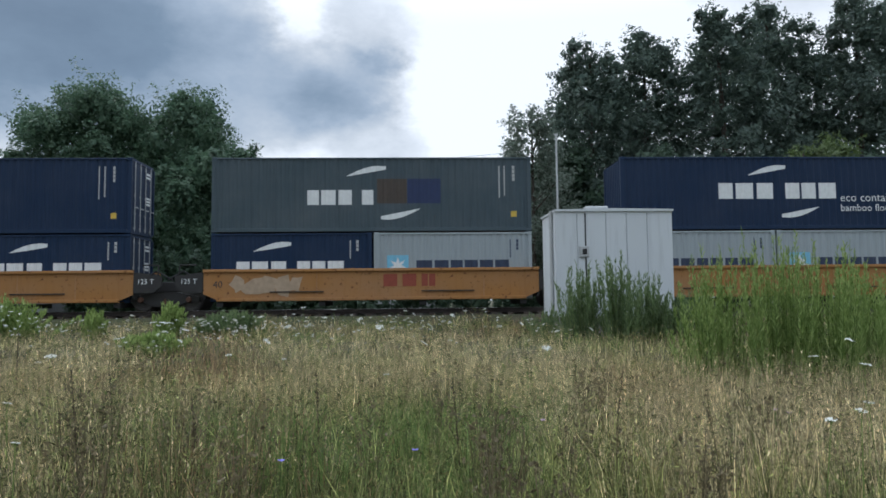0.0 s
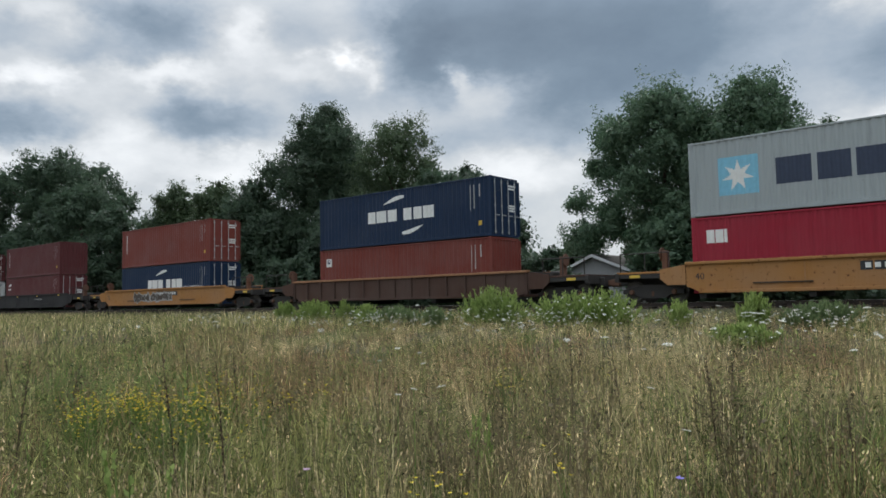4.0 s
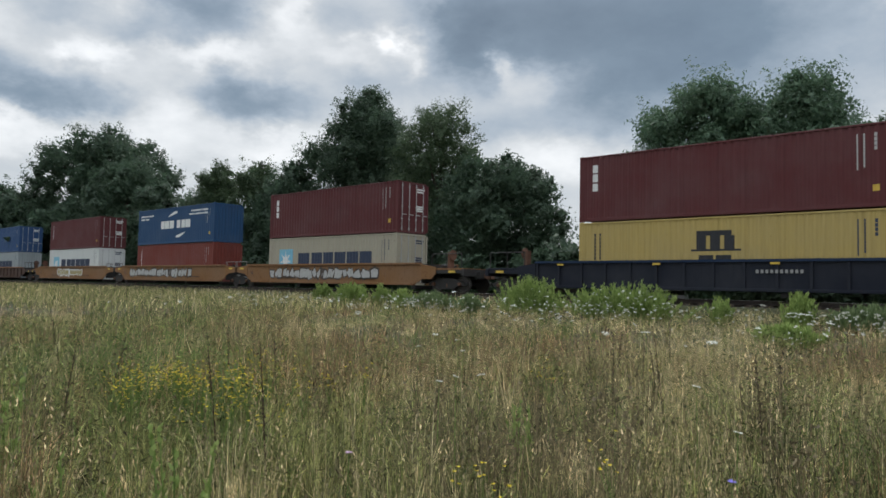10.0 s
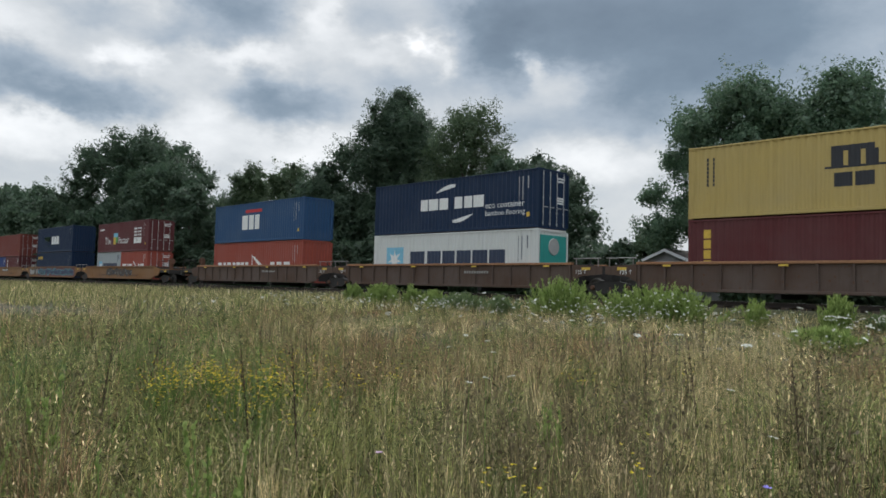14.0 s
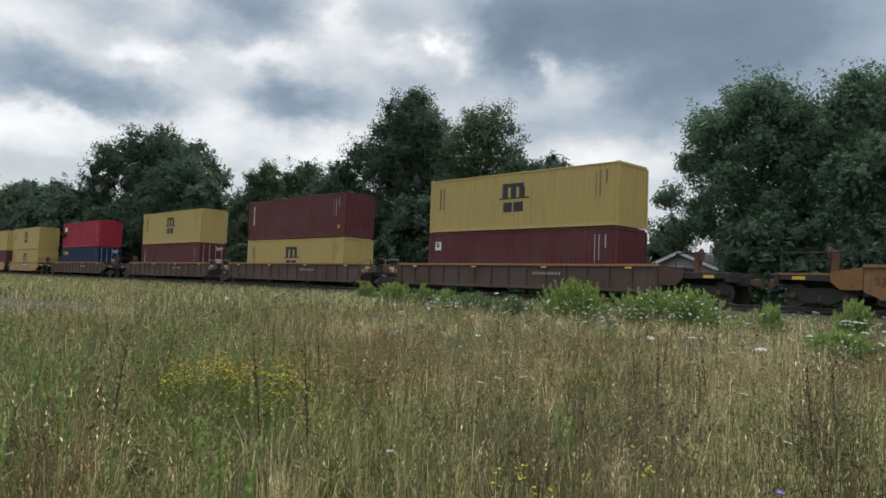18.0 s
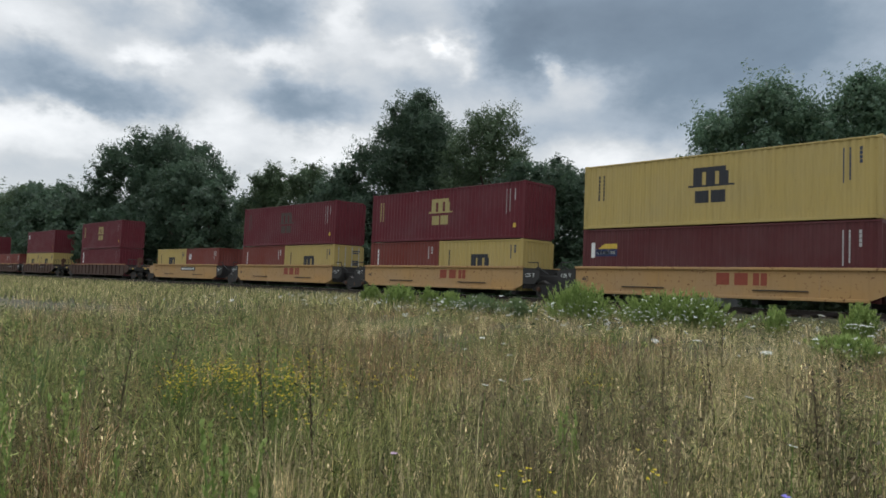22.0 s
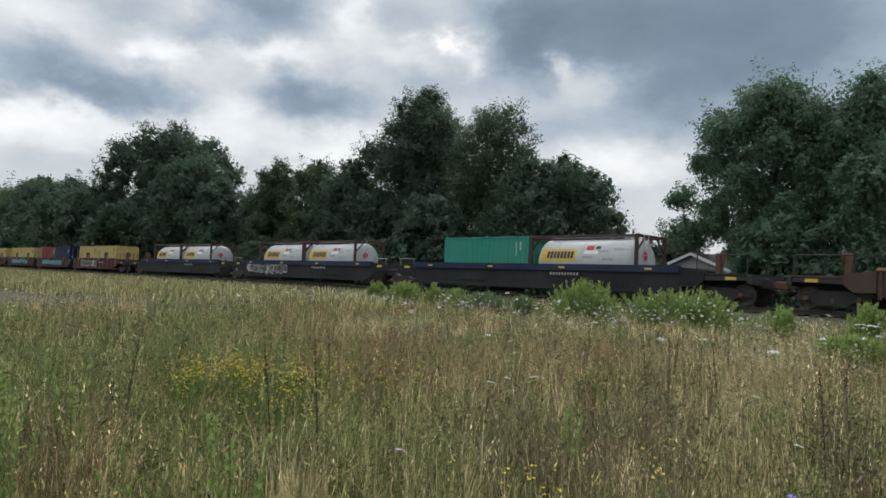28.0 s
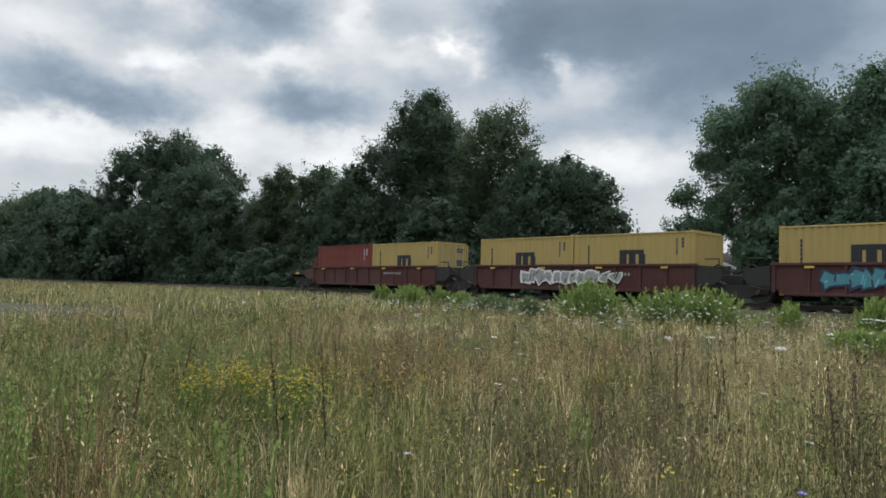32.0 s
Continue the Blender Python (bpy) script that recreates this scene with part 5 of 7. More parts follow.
def build_train():
    for i, (u, kind, le, re, upper, lower, spray) in enumerate(UNITS):
        mid = u + LONG / 2
        loaded = "with stacked containers" if upper else "with one layer of containers"
        if kind[0] in "yf" and kind.endswith("40") and i in (1, 5, 6, 7, 32, 33, 34):
            loaded += " and red mark"
        car = well_car(kind, le, re, loaded, i in (4, 8, 10, 19, 26, 31, 35))
        MOVING.append((car, mid, YC, RAIL))
        hw = 6.3 if kind.endswith("40") else 8.25
        if spray:
            fill = {"faint": "faint", "redwhite": "silver", "mud": "plum", "mural": "navy", "white": "silver", "tan": "tan", "black": "brown", "silver": "brown", "plum": "plum", "cyan": "cyan", "brown": "brown"}[spray]
            line = {"faint": "faint", "redwhite": "red", "mud": "brown", "mural": "cyan", "white": "white", "tan": "white", "black": "black", "silver": "silver", "plum": "red", "cyan": "ink", "brown": "black"}[spray]
            if kind == "o53" and spray == "silver":
                fill, line = "chalk", "brown"
            rnd = random.Random(i)
            a = rnd.uniform(-hw + 0.6, -4.0 if kind == "o53" and spray == "silver" else -1.0) if spray != "faint" else -5.3
            if spray == "mural":
                graffiti(car, -hw + 0.4, -4.8, 0.50, 1.42, -1.447, "silver", "brown", i + 90)
                a = -4.6
                part("sprayed_ground", Geo().box(-4.7, hw - 0.3, -1.4465, -1.4445, 0.46, 1.42), INK["plum"], car, "dark red sprayed ground")
            if kind == "k53":
                graffiti(car, 2.2, 7.6, 0.50, 1.42, -1.447, "black", "white", i + 70)
                a = -7.6
            span = {"mural": 12.0, "faint": 2.6, "cyan": 8.6, "white": 5.5, "mud": 4.8}.get(spray, rnd.uniform(4.5, 6.5) + (4.5 if kind == "o53" and spray == "silver" else 0))
            accent = {"cyan": "sky", "mural": "black", "faint": "faint", "white": "black", "redwhite": "white"}.get(spray, "silver")
            if spray in ("cyan", "mud"):
                a = -4.6 if spray == "cyan" else 0.6
            graffiti(car, a, a + span, 0.50, 1.40, -1.449 if kind[0] in "yfok" else -1.52, fill, line, i, accent)
        low = LOW if (len(lower) == 2 or i in LOW_UNDER) else HIGH
        x = u
        for spec in lower:
            if spec == "tank":
                box = tank_container("standing in the well")
                step = SHORT + 0.07
                low = LOW
            else:
                p, mk, dr = spec.split()
                ln = SHORT if len(lower) == 2 else LONG
                box = container(p, mk, ln, low, dr == "1", "in the lower layer")
                if dr == "reefer":
                    reefer_unit(box, ln, low)
                step = SHORT + 0.07
            MOVING.append((box, x, FACE, DECK))
            x += step
        if upper:
            p, mk, dr = upper.split()
            box = container(p, mk, LONG, HIGH, dr == "1", "stacked in the upper layer")
            MOVING.append((box, u, FACE, DECK + low + 0.02))


build_train()

# seconds, and how far the train has gone
RUN = [(0.0, 0.0), (1.0, 26.63), (2.0, 53.5), (3.0, 80.68), (5.5, 149.11), (7.0, 190.1), (9.0, 244.79), (11.0, 299.7), (13.0, 355.21), (14.5, 396.95),
       (16.5, 452.69), (18.0, 494.84), (20.0, 551.27), (22.0, 607.62), (24.0, 663.9), (25.5, 706.5), (27.5, 763.25), (29.0, 805.82), (30.3, 843.2), (32.0, 891.4)]


def motions():
    for ob, x, y, z in MOVING:
        walk(ob, [(t, pose(x + s, y, z)) for t, s in RUN])

# ---- trees ----
LEAF = {
    "maple": leafy("maple_leaves", (0.070, 0.128, 0.080), (0.128, 0.200, 0.116), thru=0.45, gloss=0.36),
    "dark": leafy("dark_leaves", (0.050, 0.087, 0.057), (0.088, 0.136, 0.081), thru=0.45, gloss=0.36),
    "hedge": leafy("hedge_leaves", (0.056, 0.094, 0.050), (0.104, 0.150, 0.076), thru=0.45, gloss=0.36),
    "pine": leafy("pine_needles", (0.072, 0.108, 0.090), (0.125, 0.168, 0.126), thru=0.45, gloss=0.36),
    "silver": leafy("silvery_leaves", (0.110, 0.145, 0.110), (0.230, 0.270, 0.215), thru=0.45, gloss=0.36),
    "light": leafy("light_green_leaves", (0.085, 0.130, 0.042), (0.160, 0.210, 0.080), thru=0.45, gloss=0.36),
}


def leaf_cloud(rng, lobes, size, plume=1.0, rise=0.75):
    """Leaf quads in tapered plumes that point out of and up from ellipsoid lobes. lobes: (x, y, z, rx, ry, rz, number)."""
    out = []
    for x, y, z, rx, ry, rz, n in lobes:
        n = int(n * 1.45)
        k = max(6, n // 90)
        cd = rng.normal(size=(k, 3)) + np.array([0, 0, 0.18])
        cd /= np.linalg.norm(cd, axis=1)[:, None]
        root = cd * rng.uniform(0.30, 0.72, (k, 1)) * np.array([rx, ry, rz]) + np.array([x, y, z])
        d = cd * np.array([1, 1, 0.8]) + np.array([0, 0, rise]) + rng.normal(size=(k, 3)) * 0.16
        d /= np.linalg.norm(d, axis=1)[:, None]
        ln = (0.38 + 0.38 * rng.uniform(size=(k, 1)) ** 1.6) * plume * (0.5 * (rx + rz)) + 0.25
        who = rng.integers(0, k, n)
        f = 0.86 * rng.uniform(size=(n, 1)) ** 1.2
        wide = ln[who] * 0.24 * (1.0 - f) ** 0.8 + 0.03
        p = root[who] + d[who] * ln[who] * f + rng.normal(size=(n, 3)) * wide * np.array([1, 1, 0.8])
        # a third of the leaves fill the shell between the plumes
        m = n // 3
        sd = rng.normal(size=(m, 3))
        sd /= np.linalg.norm(sd, axis=1)[:, None]
        p[:m] = sd * rng.uniform(0.5, 0.93, (m, 1)) * np.array([rx, ry, rz]) + np.array([x, y, z])
        out.append(np.concatenate([p, cd[who], d[who]], 1))
    P = np.concatenate(out)
    n = len(P)
    nrm = P[:, 3:6] + rng.normal(size=(n, 3)) * 0.42 + np.array([0, 0, 0.3])
    nrm /= np.linalg.norm(nrm, axis=1)[:, None]
    a = P[:, 6:] + rng.normal(size=(n, 3)) * 0.55
    a -= nrm * np.sum(a * nrm, axis=1)[:, None]
    a /= np.linalg.norm(a, axis=1)[:, None]
    b = np.cross(nrm, a)
    s = size * 0.88 * rng.uniform(0.55, 1.2, (n, 1))
    a, b = a * s * 0.5, b * s * 0.30
    c = P[:, :3]
    return np.stack([c - a * 0.8 - b, c + a, c - a * 0.8 + b], 1)


def tree(label, x, y, lobes, trunk_r, leaf, size, seed, category="tree", trunk_top=None, name="tree", limbs=True, fill=0.26, plume=1.0, rise=0.75):
    rng = np.random.default_rng(seed)
    z0 = float(ground_z(x, y))
    t = thing(name, label, category, "trees behind the railway", at=pose(x, y, z0))
    top = trunk_top or max(l[2] for l in lobes)
    g = Geo()
    bend = rng.normal(size=2) * 0.25
    steps = 5
    for i in range(steps):
        a, b = i / steps, (i + 1) / steps
        g.tube((bend[0] * a * a * 2, bend[1] * a * a * 2, top * a - 0.2), (bend[0] * b * b * 2, bend[1] * b * b * 2, top * b - 0.2),
               trunk_r * (1 - 0.75 * a) * (1.35 if i == 0 else 1), trunk_r * (1 - 0.75 * b), 9, caps=False)
    tr = part("trunk", g, BARK, t)
    if limbs:
        for lx, ly, lz, rx, ry, rz, n in lobes[:14:2]:
            h = max(top * 0.25, min(lz - 0.25 * rz - math.hypot(lx, ly) * 0.5, top * 0.85))
            mid = Vector((lx * 0.55, ly * 0.55, h + (lz - h) * 0.42))
            part("limb", Geo().tube((0, 0, h - 0.2), mid, trunk_r * 0.38, trunk_r * 0.25, 6, caps=False).tube(mid, (lx, ly, lz), trunk_r * 0.25, trunk_r * 0.06, 5, caps=False), BARK, tr)
    outer = leaf_cloud(rng, lobes, size, plume, rise)
    inner = leaf_cloud(rng, [(a, b, c, d * 0.7, e * 0.7, f * 0.7, n * fill) for a, b, c, d, e, f, n in lobes], size * 1.9, 0.6)
    part("crown", tris_mesh("crown", np.concatenate([outer, inner]), LEAF[leaf]), None, t)
    return t


def lobes_for(rng, width, depth, low, high, count, leaves, top_pull=0.0, size=0.34):
    """Lobes over the whole surface of a rounded crown, and a few inside it."""
    out = []
    half, rz = width / 2, (high - low) / 2
    for i in range(count):
        u = 1 - 2 * (i + 0.5) / count
        a = i * 2.39996 + rng.uniform(-0.3, 0.3)
        q = math.sqrt(1 - u * u) ** 0.75
        w = 1.0 - top_pull * 0.5 * (u + 1)
        r = size * rng.uniform(0.75, 1.2) * min(half, rz) * 1.15
        j = rng.uniform(0.9, 1.06)
        out.append((math.cos(a) * q * w * (half - r * 0.7) * j, math.sin(a) * q * w * (depth / 2 - r * 0.6), low + rz + u * (rz - r * 0.62) * j, r, r, r * 0.9, int(0.85 * leaves / count)))
    for f in (0.3, 0.55, 0.78):
        out.append((0, 0, low + (high - low) * f, half * 0.72 * (1 - top_pull * f * 0.6), depth * 0.36, rz * 0.42, int(leaves * 0.10)))
    return out


def pine_lobes(rng, height, width, leaves):
    out = []
    n = 34
    for i in range(n):
        f = 0.16 + 0.84 * i / n
        r = width / 2 * (1.10 - f) ** 0.5
        a = i * 2.4 + rng.uniform(-0.4, 0.4)
        out.append((math.cos(a) * r * 0.55, math.sin(a) * r * 0.55, height * f - 0.5 + rng.uniform(-0.3, 0.3), r * 0.60 + 0.3, r * 0.60 + 0.3, 0.8 + 0.20 * r, leaves // n))
    return out


def build_trees():
    R = np.random.default_rng
    r = R(1)
    # the broad maples opposite the standpoint: one joined mass with spiky tops
    flank = [(-5.7, 0, 7.0, 1.3, 1.6, 0.9, 700), (-4.3, 0.5, 9.2, 1.4, 1.6, 1.0, 900), (-3.4, 0, 11.0, 1.5, 1.8, 1.6, 1500), (-4.8, -1, 4.6, 2.0, 2.0, 1.5, 1500)]
    tree("broad dark green maple with spiky sprays and a low ragged flank", -17.5, 42, lobes_for(r, 9.4, 9, 2.2, 13.9, 26, 28000, 0.25, 0.30) + flank, 0.42, "maple", 0.25, 11, plume=1.15)
    tree("broad dark green maple crown joined to its neighbour", -12.7, 42.6, lobes_for(r, 8.8, 8, 2.0, 13.5, 24, 24000, 0.25, 0.34), 0.40, "maple", 0.25, 12, plume=1.15)
    tree("low dark bushy tree in front of the maples", -9.6, 39.0, lobes_for(r, 9.0, 6.5, 0.0, 9.7, 24, 19000, 0.15), 0.2, "maple", 0.24, 13, rise=0.25, plume=0.65, fill=0.45)
    tree("low dark bushy tree in front of the maples", -15.6, 38.6, lobes_for(r, 6.0, 5, 0.0, 5.8, 18, 7000, 0.3), 0.2, "maple", 0.30, 14, rise=0.3)
    tree("feathery bushy tree beside the maples", -25.4, 45.5, lobes_for(r, 5.0, 4, 0.0, 5.6, 14, 4500, 0.4), 0.16, "hedge", 0.30, 15)
    tree("feathery bushy tree behind the outbuilding", -20.6, 47.5, lobes_for(R(151), 6.0, 5, 0.0, 7.4, 16, 6500, 0.3), 0.16, "hedge", 0.28, 151, fill=0.45)
    # the round dark tree
    tree("round dark green tree with a dense crown beside the railway", -32.6, 41, lobes_for(r, 11.6, 11, 0.0, 10.7, 36, 29000, 0.12), 0.34, "dark", 0.25, 21, plume=0.45, rise=0.3, fill=0.5)
    # the tall pair
    tree("tall dark broadleaf tree with an uneven pointed crown", -48.3, 42, lobes_for(r, 11.4, 10, 0.5, 18.4, 36, 36000, 0.30, 0.32) + [(-4.6, -1.5, 12.2, 2.6, 2.6, 2.6, 1800), (-6.4, -2.5, 9.6, 2.8, 2.8, 2.6, 1800), (3.4, -1.5, 14.2, 2.2, 2.2, 2.0, 1500), (4.6, -1.0, 12.0, 2.6, 2.6, 2.4, 1800), (6.2, -0.5, 9.6, 2.8, 2.6, 2.4, 1800)], 0.5, "dark", 0.25, 31, plume=0.8, fill=0.5)
    tree("tall lighter green poplar-like tree with loose foliage", -38.6, 41, lobes_for(r, 9.0, 7.4, 3.5, 15.2, 26, 24000, 0.12, 0.32), 0.36, "hedge", 0.20, 32, fill=0.22)
    tree("dark bushy tree below the tall pair", -40.5, 36.5, lobes_for(r, 9, 5, 0.0, 7.6, 18, 8000, 0.3), 0.2, "dark", 0.36, 33, rise=0.3)
    tree("dark bushy tree between the tall pair", -43.8, 43.5, lobes_for(r, 9, 8, 0.0, 11.0, 22, 9000, 0.25), 0.2, "dark", 0.34, 34, rise=0.4, fill=0.4)
    tree("dark bushy tree below the tall pair", -51.5, 39.5, lobes_for(r, 9, 7, 0.0, 9.5, 20, 8000, 0.25), 0.2, "dark", 0.34, 35, rise=0.4, fill=0.4)
    # the hedge row
    for i, (x, h, w, lf) in enumerate(((-54.5, 12.6, 9, "dark"), (-61.3, 14.0, 7.5, "hedge"), (-66.8, 14.2, 7.5, "hedge"), (-57.8, 11.5, 9, "dark"), (-69.5, 11.5, 9, "dark"))):
        tree("bushy hedgerow tree with ragged top behind the railway", x, 38.5 + (i % 2), lobes_for(r, w, 8, 0.0, h - 0.8, 20, 10500, 0.45, 0.32), 0.22, "dark" if i > 2 else lf, 0.31, 40 + i, plume=1.1, fill=0.42)
    # the big round tree further along
    tree("big round dark tree with a dome-shaped crown", -99.0, 40.5, lobes_for(r, 21, 21, 2.5, 21.2, 46, 32000, 0.10, 0.30), 0.55, "dark", 0.40, 51, fill=0.5, plume=0.6)
    tree("broad rounded dark tree in front of the dome-shaped one", -83.5, 36.8, lobes_for(r, 12, 12, 0.2, 15.0, 26, 15000, 0.2, 0.32), 0.4, "dark", 0.36, 53, rise=0.4, fill=0.45, plume=0.7)
    tree("dark bushy tree under the dome-shaped one", -74.0, 35.5, lobes_for(r, 8, 7, 0.0, 11.5, 18, 7000, 0.3), 0.25, "dark", 0.42, 52, rise=0.4)
    for i, (x, y, h, w) in enumerate(((-94, 33.5, 9.5, 12), (-108, 34, 12.5, 13), (-124, 35, 14.0, 15), (-144, 40, 17.5, 20), (-168, 42, 19.5, 22), (-200, 46, 22, 34), (-240, 50, 24, 40), (-196, 37, 18, 26), (-240, 39, 20, 36), (-300, 44, 22, 60), (-380, 52, 24, 90))):
        tree("dark tree of the distant wood edge along the railway", x, y, lobes_for(r, w, 12, 0.0, h, 22, 7500, 0.25), 0.3, "hedge" if i > 4 else "dark", 0.75, 60 + i)
    for x, y in ((-180, 37.0), (-225, 43.0), (-290, 47.0)):
        tree("low dense wood edge shrubs far along the railway", x, y, lobes_for(r, 46, 10, -1.5, 8.0, 30, 6000, 0.1) + [(q, 0, 1.0, 4.5, 4.0, 2.6, 500) for q in (-20, -13, -6, 1, 8, 15, 22)], 0.2, "dark", 0.8, int(-x), "shrub", limbs=False, name="shrub", fill=0.5)
    # pines at the other end
    for i, (x, y, h, w) in enumerate(((11.8, 44, 17.0, 8.5), (16.0, 46, 18.6, 9), (20.0, 43, 18.8, 9), (24.5, 45, 19.8, 9), (29.0, 44, 20.3, 9), (33.5, 46, 21, 9), (39, 45, 21, 10), (15.5, 51, 16.5, 13), (23, 51, 18.5, 14), (30, 51, 19.5, 14))):
        tree("tall dark pine with a dense ragged crown", x, y, pine_lobes(R(70 + i), h, w + 1.5, 10500 if i < 7 else 6000), 0.3, "pine", 0.30, 70 + i, "pine tree", limbs=False, fill=0.45, plume=0.9)
    for i, (x, y, h, w) in enumerate(((14, 40, 9.5, 8), (20, 39.5, 9, 9), (26, 39.5, 9.5, 9), (32, 39, 10, 9), (9.5, 42, 10, 7))):
        tree("dark understorey shrub beneath the pines", x, y, lobes_for(r, w, 5, 0.0, h, 18, 7000, 0.3), 0.15, "dark", 0.36, 85 + i, "shrub")
    tree("slender tree with loose silvery leaves", 7.2, 38.5, lobes_for(r, 6.4, 4, 1.5, 11.6, 22, 7000, 0.5, 0.26), 0.16, "silver", 0.24, 91, fill=0.05)
    tree("young light green tree in front of the pines", 22.0, 36.5, lobes_for(r, 6.5, 4, 1.0, 9.4, 16, 5200, 0.4), 0.16, "light", 0.26, 92)
    # shrubs that close the view beneath the crowns
    for i in range(22):
        x = -9.5 - i * 6.3 - (i > 2) * 2
        if -21 < x < -15:
            continue
        tree("low dense dark shrub along the railway fence line", x, 34.6 + 0.8 * math.sin(i * 2.1), lobes_for(R(200 + i), 8.2, 3.5, -0.4, 3.6 + 0.8 * math.sin(i * 1.7), 14, 3000, 0.2) + [(q, -0.4, 0.75, 1.5, 1.0, 1.0, 420) for q in (-3.2, -1.6, 0.0, 1.6, 3.2)], 0.08, "dark", 0.34 + 0.01 * i, 200 + i, "shrub", limbs=False, name="shrub")
    # the low far line seen through the gap
    for i, x in enumerate((-4.5, 1.0, 6.5, 12.0)):
        tree("low dense dark shrub along the railway fence line", x, 37.2, lobes_for(R(240 + i), 8.0, 3.0, -0.4, 1.7, 14, 3000, 0.1), 0.06, "dark", 0.3, 240 + i, "shrub", limbs=False, name="shrub")
    for i, (x, h, w) in enumerate(((-26, 8.5, 17), (-14, 8.0, 17), (-3, 7.6, 16), (8, 9.0, 17), (19, 11, 17), (-40, 10, 20))):
        tree("low distant tree line beyond the railway", x, 95 + (i % 3) * 4, lobes_for(r, w, 8, -0.5, h, 16, 3600, 0.3), 0.3, "hedge", 0.8, 95 + i)
    for i, x in enumerate((1.2, 2.9)):
        tree("small pointed far spruce", x, 88, pine_lobes(R(110 + i), 12.5 - i, 3.0, 1800), 0.15, "pine", 0.5, 110 + i, "spruce", limbs=False)


build_trees()

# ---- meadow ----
# those with spread on carry painted light and shade between the blades
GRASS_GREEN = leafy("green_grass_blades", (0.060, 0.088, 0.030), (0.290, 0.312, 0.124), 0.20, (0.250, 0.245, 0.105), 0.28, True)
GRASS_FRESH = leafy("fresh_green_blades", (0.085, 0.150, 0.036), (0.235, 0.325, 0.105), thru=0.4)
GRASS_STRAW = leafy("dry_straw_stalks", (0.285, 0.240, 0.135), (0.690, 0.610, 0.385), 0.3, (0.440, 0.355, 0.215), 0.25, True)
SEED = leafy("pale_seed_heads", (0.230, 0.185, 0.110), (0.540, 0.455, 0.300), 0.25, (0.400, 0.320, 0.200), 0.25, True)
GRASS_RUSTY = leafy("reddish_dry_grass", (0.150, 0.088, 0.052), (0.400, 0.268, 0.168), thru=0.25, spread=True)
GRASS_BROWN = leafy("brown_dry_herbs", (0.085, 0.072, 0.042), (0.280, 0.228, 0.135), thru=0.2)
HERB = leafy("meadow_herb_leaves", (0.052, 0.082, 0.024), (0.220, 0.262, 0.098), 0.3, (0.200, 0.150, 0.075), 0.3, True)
WEED_GREEN = leafy("fresh_weed_leaves", (0.150, 0.230, 0.055), (0.380, 0.470, 0.170), thru=0.42)
WEED_DULL = leafy("dull_weed_leaves", (0.105, 0.160, 0.070), (0.240, 0.305, 0.150), thru=0.4)
PETAL_WHITE = leafy("white_umbel_florets", (0.62, 0.63, 0.57), (0.85, 0.85, 0.80))
PETAL_YELLOW = leafy("yellow_florets", (0.50, 0.37, 0.015), (0.82, 0.66, 0.05))
PETAL_BLUE = leafy("blue_violet_petals", (0.16, 0.14, 0.50), (0.30, 0.26, 0.70))
PETAL_PINK = leafy("pale_mauve_petals", (0.40, 0.26, 0.40), (0.60, 0.42, 0.56))


def field_points(rng, n, r0, r1, az0=-37, az1=81, power=1.0, ymax=25.6):
    """Places on the meadow, by distance and bearing from the standpoint."""
    r = (r0 ** power + rng.uniform(size=n) * (r1 ** power - r0 ** power)) ** (1 / power)
    a = np.radians(rng.uniform(az0, az1, n))
    x, y = 0.3 - r * np.sin(a), r * np.cos(a)
    k = (y < ymax) & ~((x > 4.6) & (x < 8.3) & (y > 20.2) & (y < 22.7))
    return x[k], y[k], r[k]


def patchy(x, y, s, seed):
    """A smooth random field, about -1 to 1."""
    a = np.zeros_like(x)
    q = np.random.default_rng(seed)
    for i in range(6):
        kx, ky = q.normal(size=2) * s
        a += np.sin(kx * x + ky * y + q.uniform(0, 6.28))
    return a / 2.4


def blades(rng, x, y, h, w, lean, kink=0.6):
    """Tapered two-piece blades as arrays: vertices and faces."""
    n = len(x)
    z = ground_z(x, y)
    turn = rng.uniform(0, 2 * np.pi, n)
    ld = rng.uniform(0, 2 * np.pi, n)
    lx, ly = np.cos(ld) * lean * h, np.sin(ld) * lean * h
    cx, cy = np.cos(turn) * w / 2, np.sin(turn) * w / 2
    v = np.empty((n, 5, 3))
    v[:, 0] = np.stack([x - cx, y - cy, z - 0.02], -1)
    v[:, 1] = np.stack([x + cx, y + cy, z - 0.02], -1)
    mx, my, mz = x + lx * 0.35, y + ly * 0.35, z + h * kink
    v[:, 2] = np.stack([mx + cx * 0.7, my + cy * 0.7, mz], -1)
    v[:, 3] = np.stack([mx - cx * 0.7, my - cy * 0.7, mz], -1)
    v[:, 4] = np.stack([x + lx, y + ly, z + h * np.sqrt(np.maximum(0.3, 1 - 0.6 * lean ** 2))], -1)
    return v


def heads(rng, tips, size, slim=0.16):
    """Seed heads: two crossed slim diamonds round each tip."""
    n = len(tips)
    up = np.stack([rng.normal(size=n) * 0.3, rng.normal(size=n) * 0.3, np.ones(n)], -1)
    up /= np.linalg.norm(up, axis=1)[:, None]
    side = np.cross(up, rng.normal(size=(n, 3)))
    side /= np.linalg.norm(side, axis=1)[:, None]
    other = np.cross(up, side)
    s = size[:, None]
    q = []
    for d in (side, other):
        q.append(np.stack([tips - up * s * 0.55, tips + d * s * slim - up * s * 0.05, tips + up * s * 0.55, tips - d * s * slim - up * s * 0.05], 1))
    return np.concatenate(q)


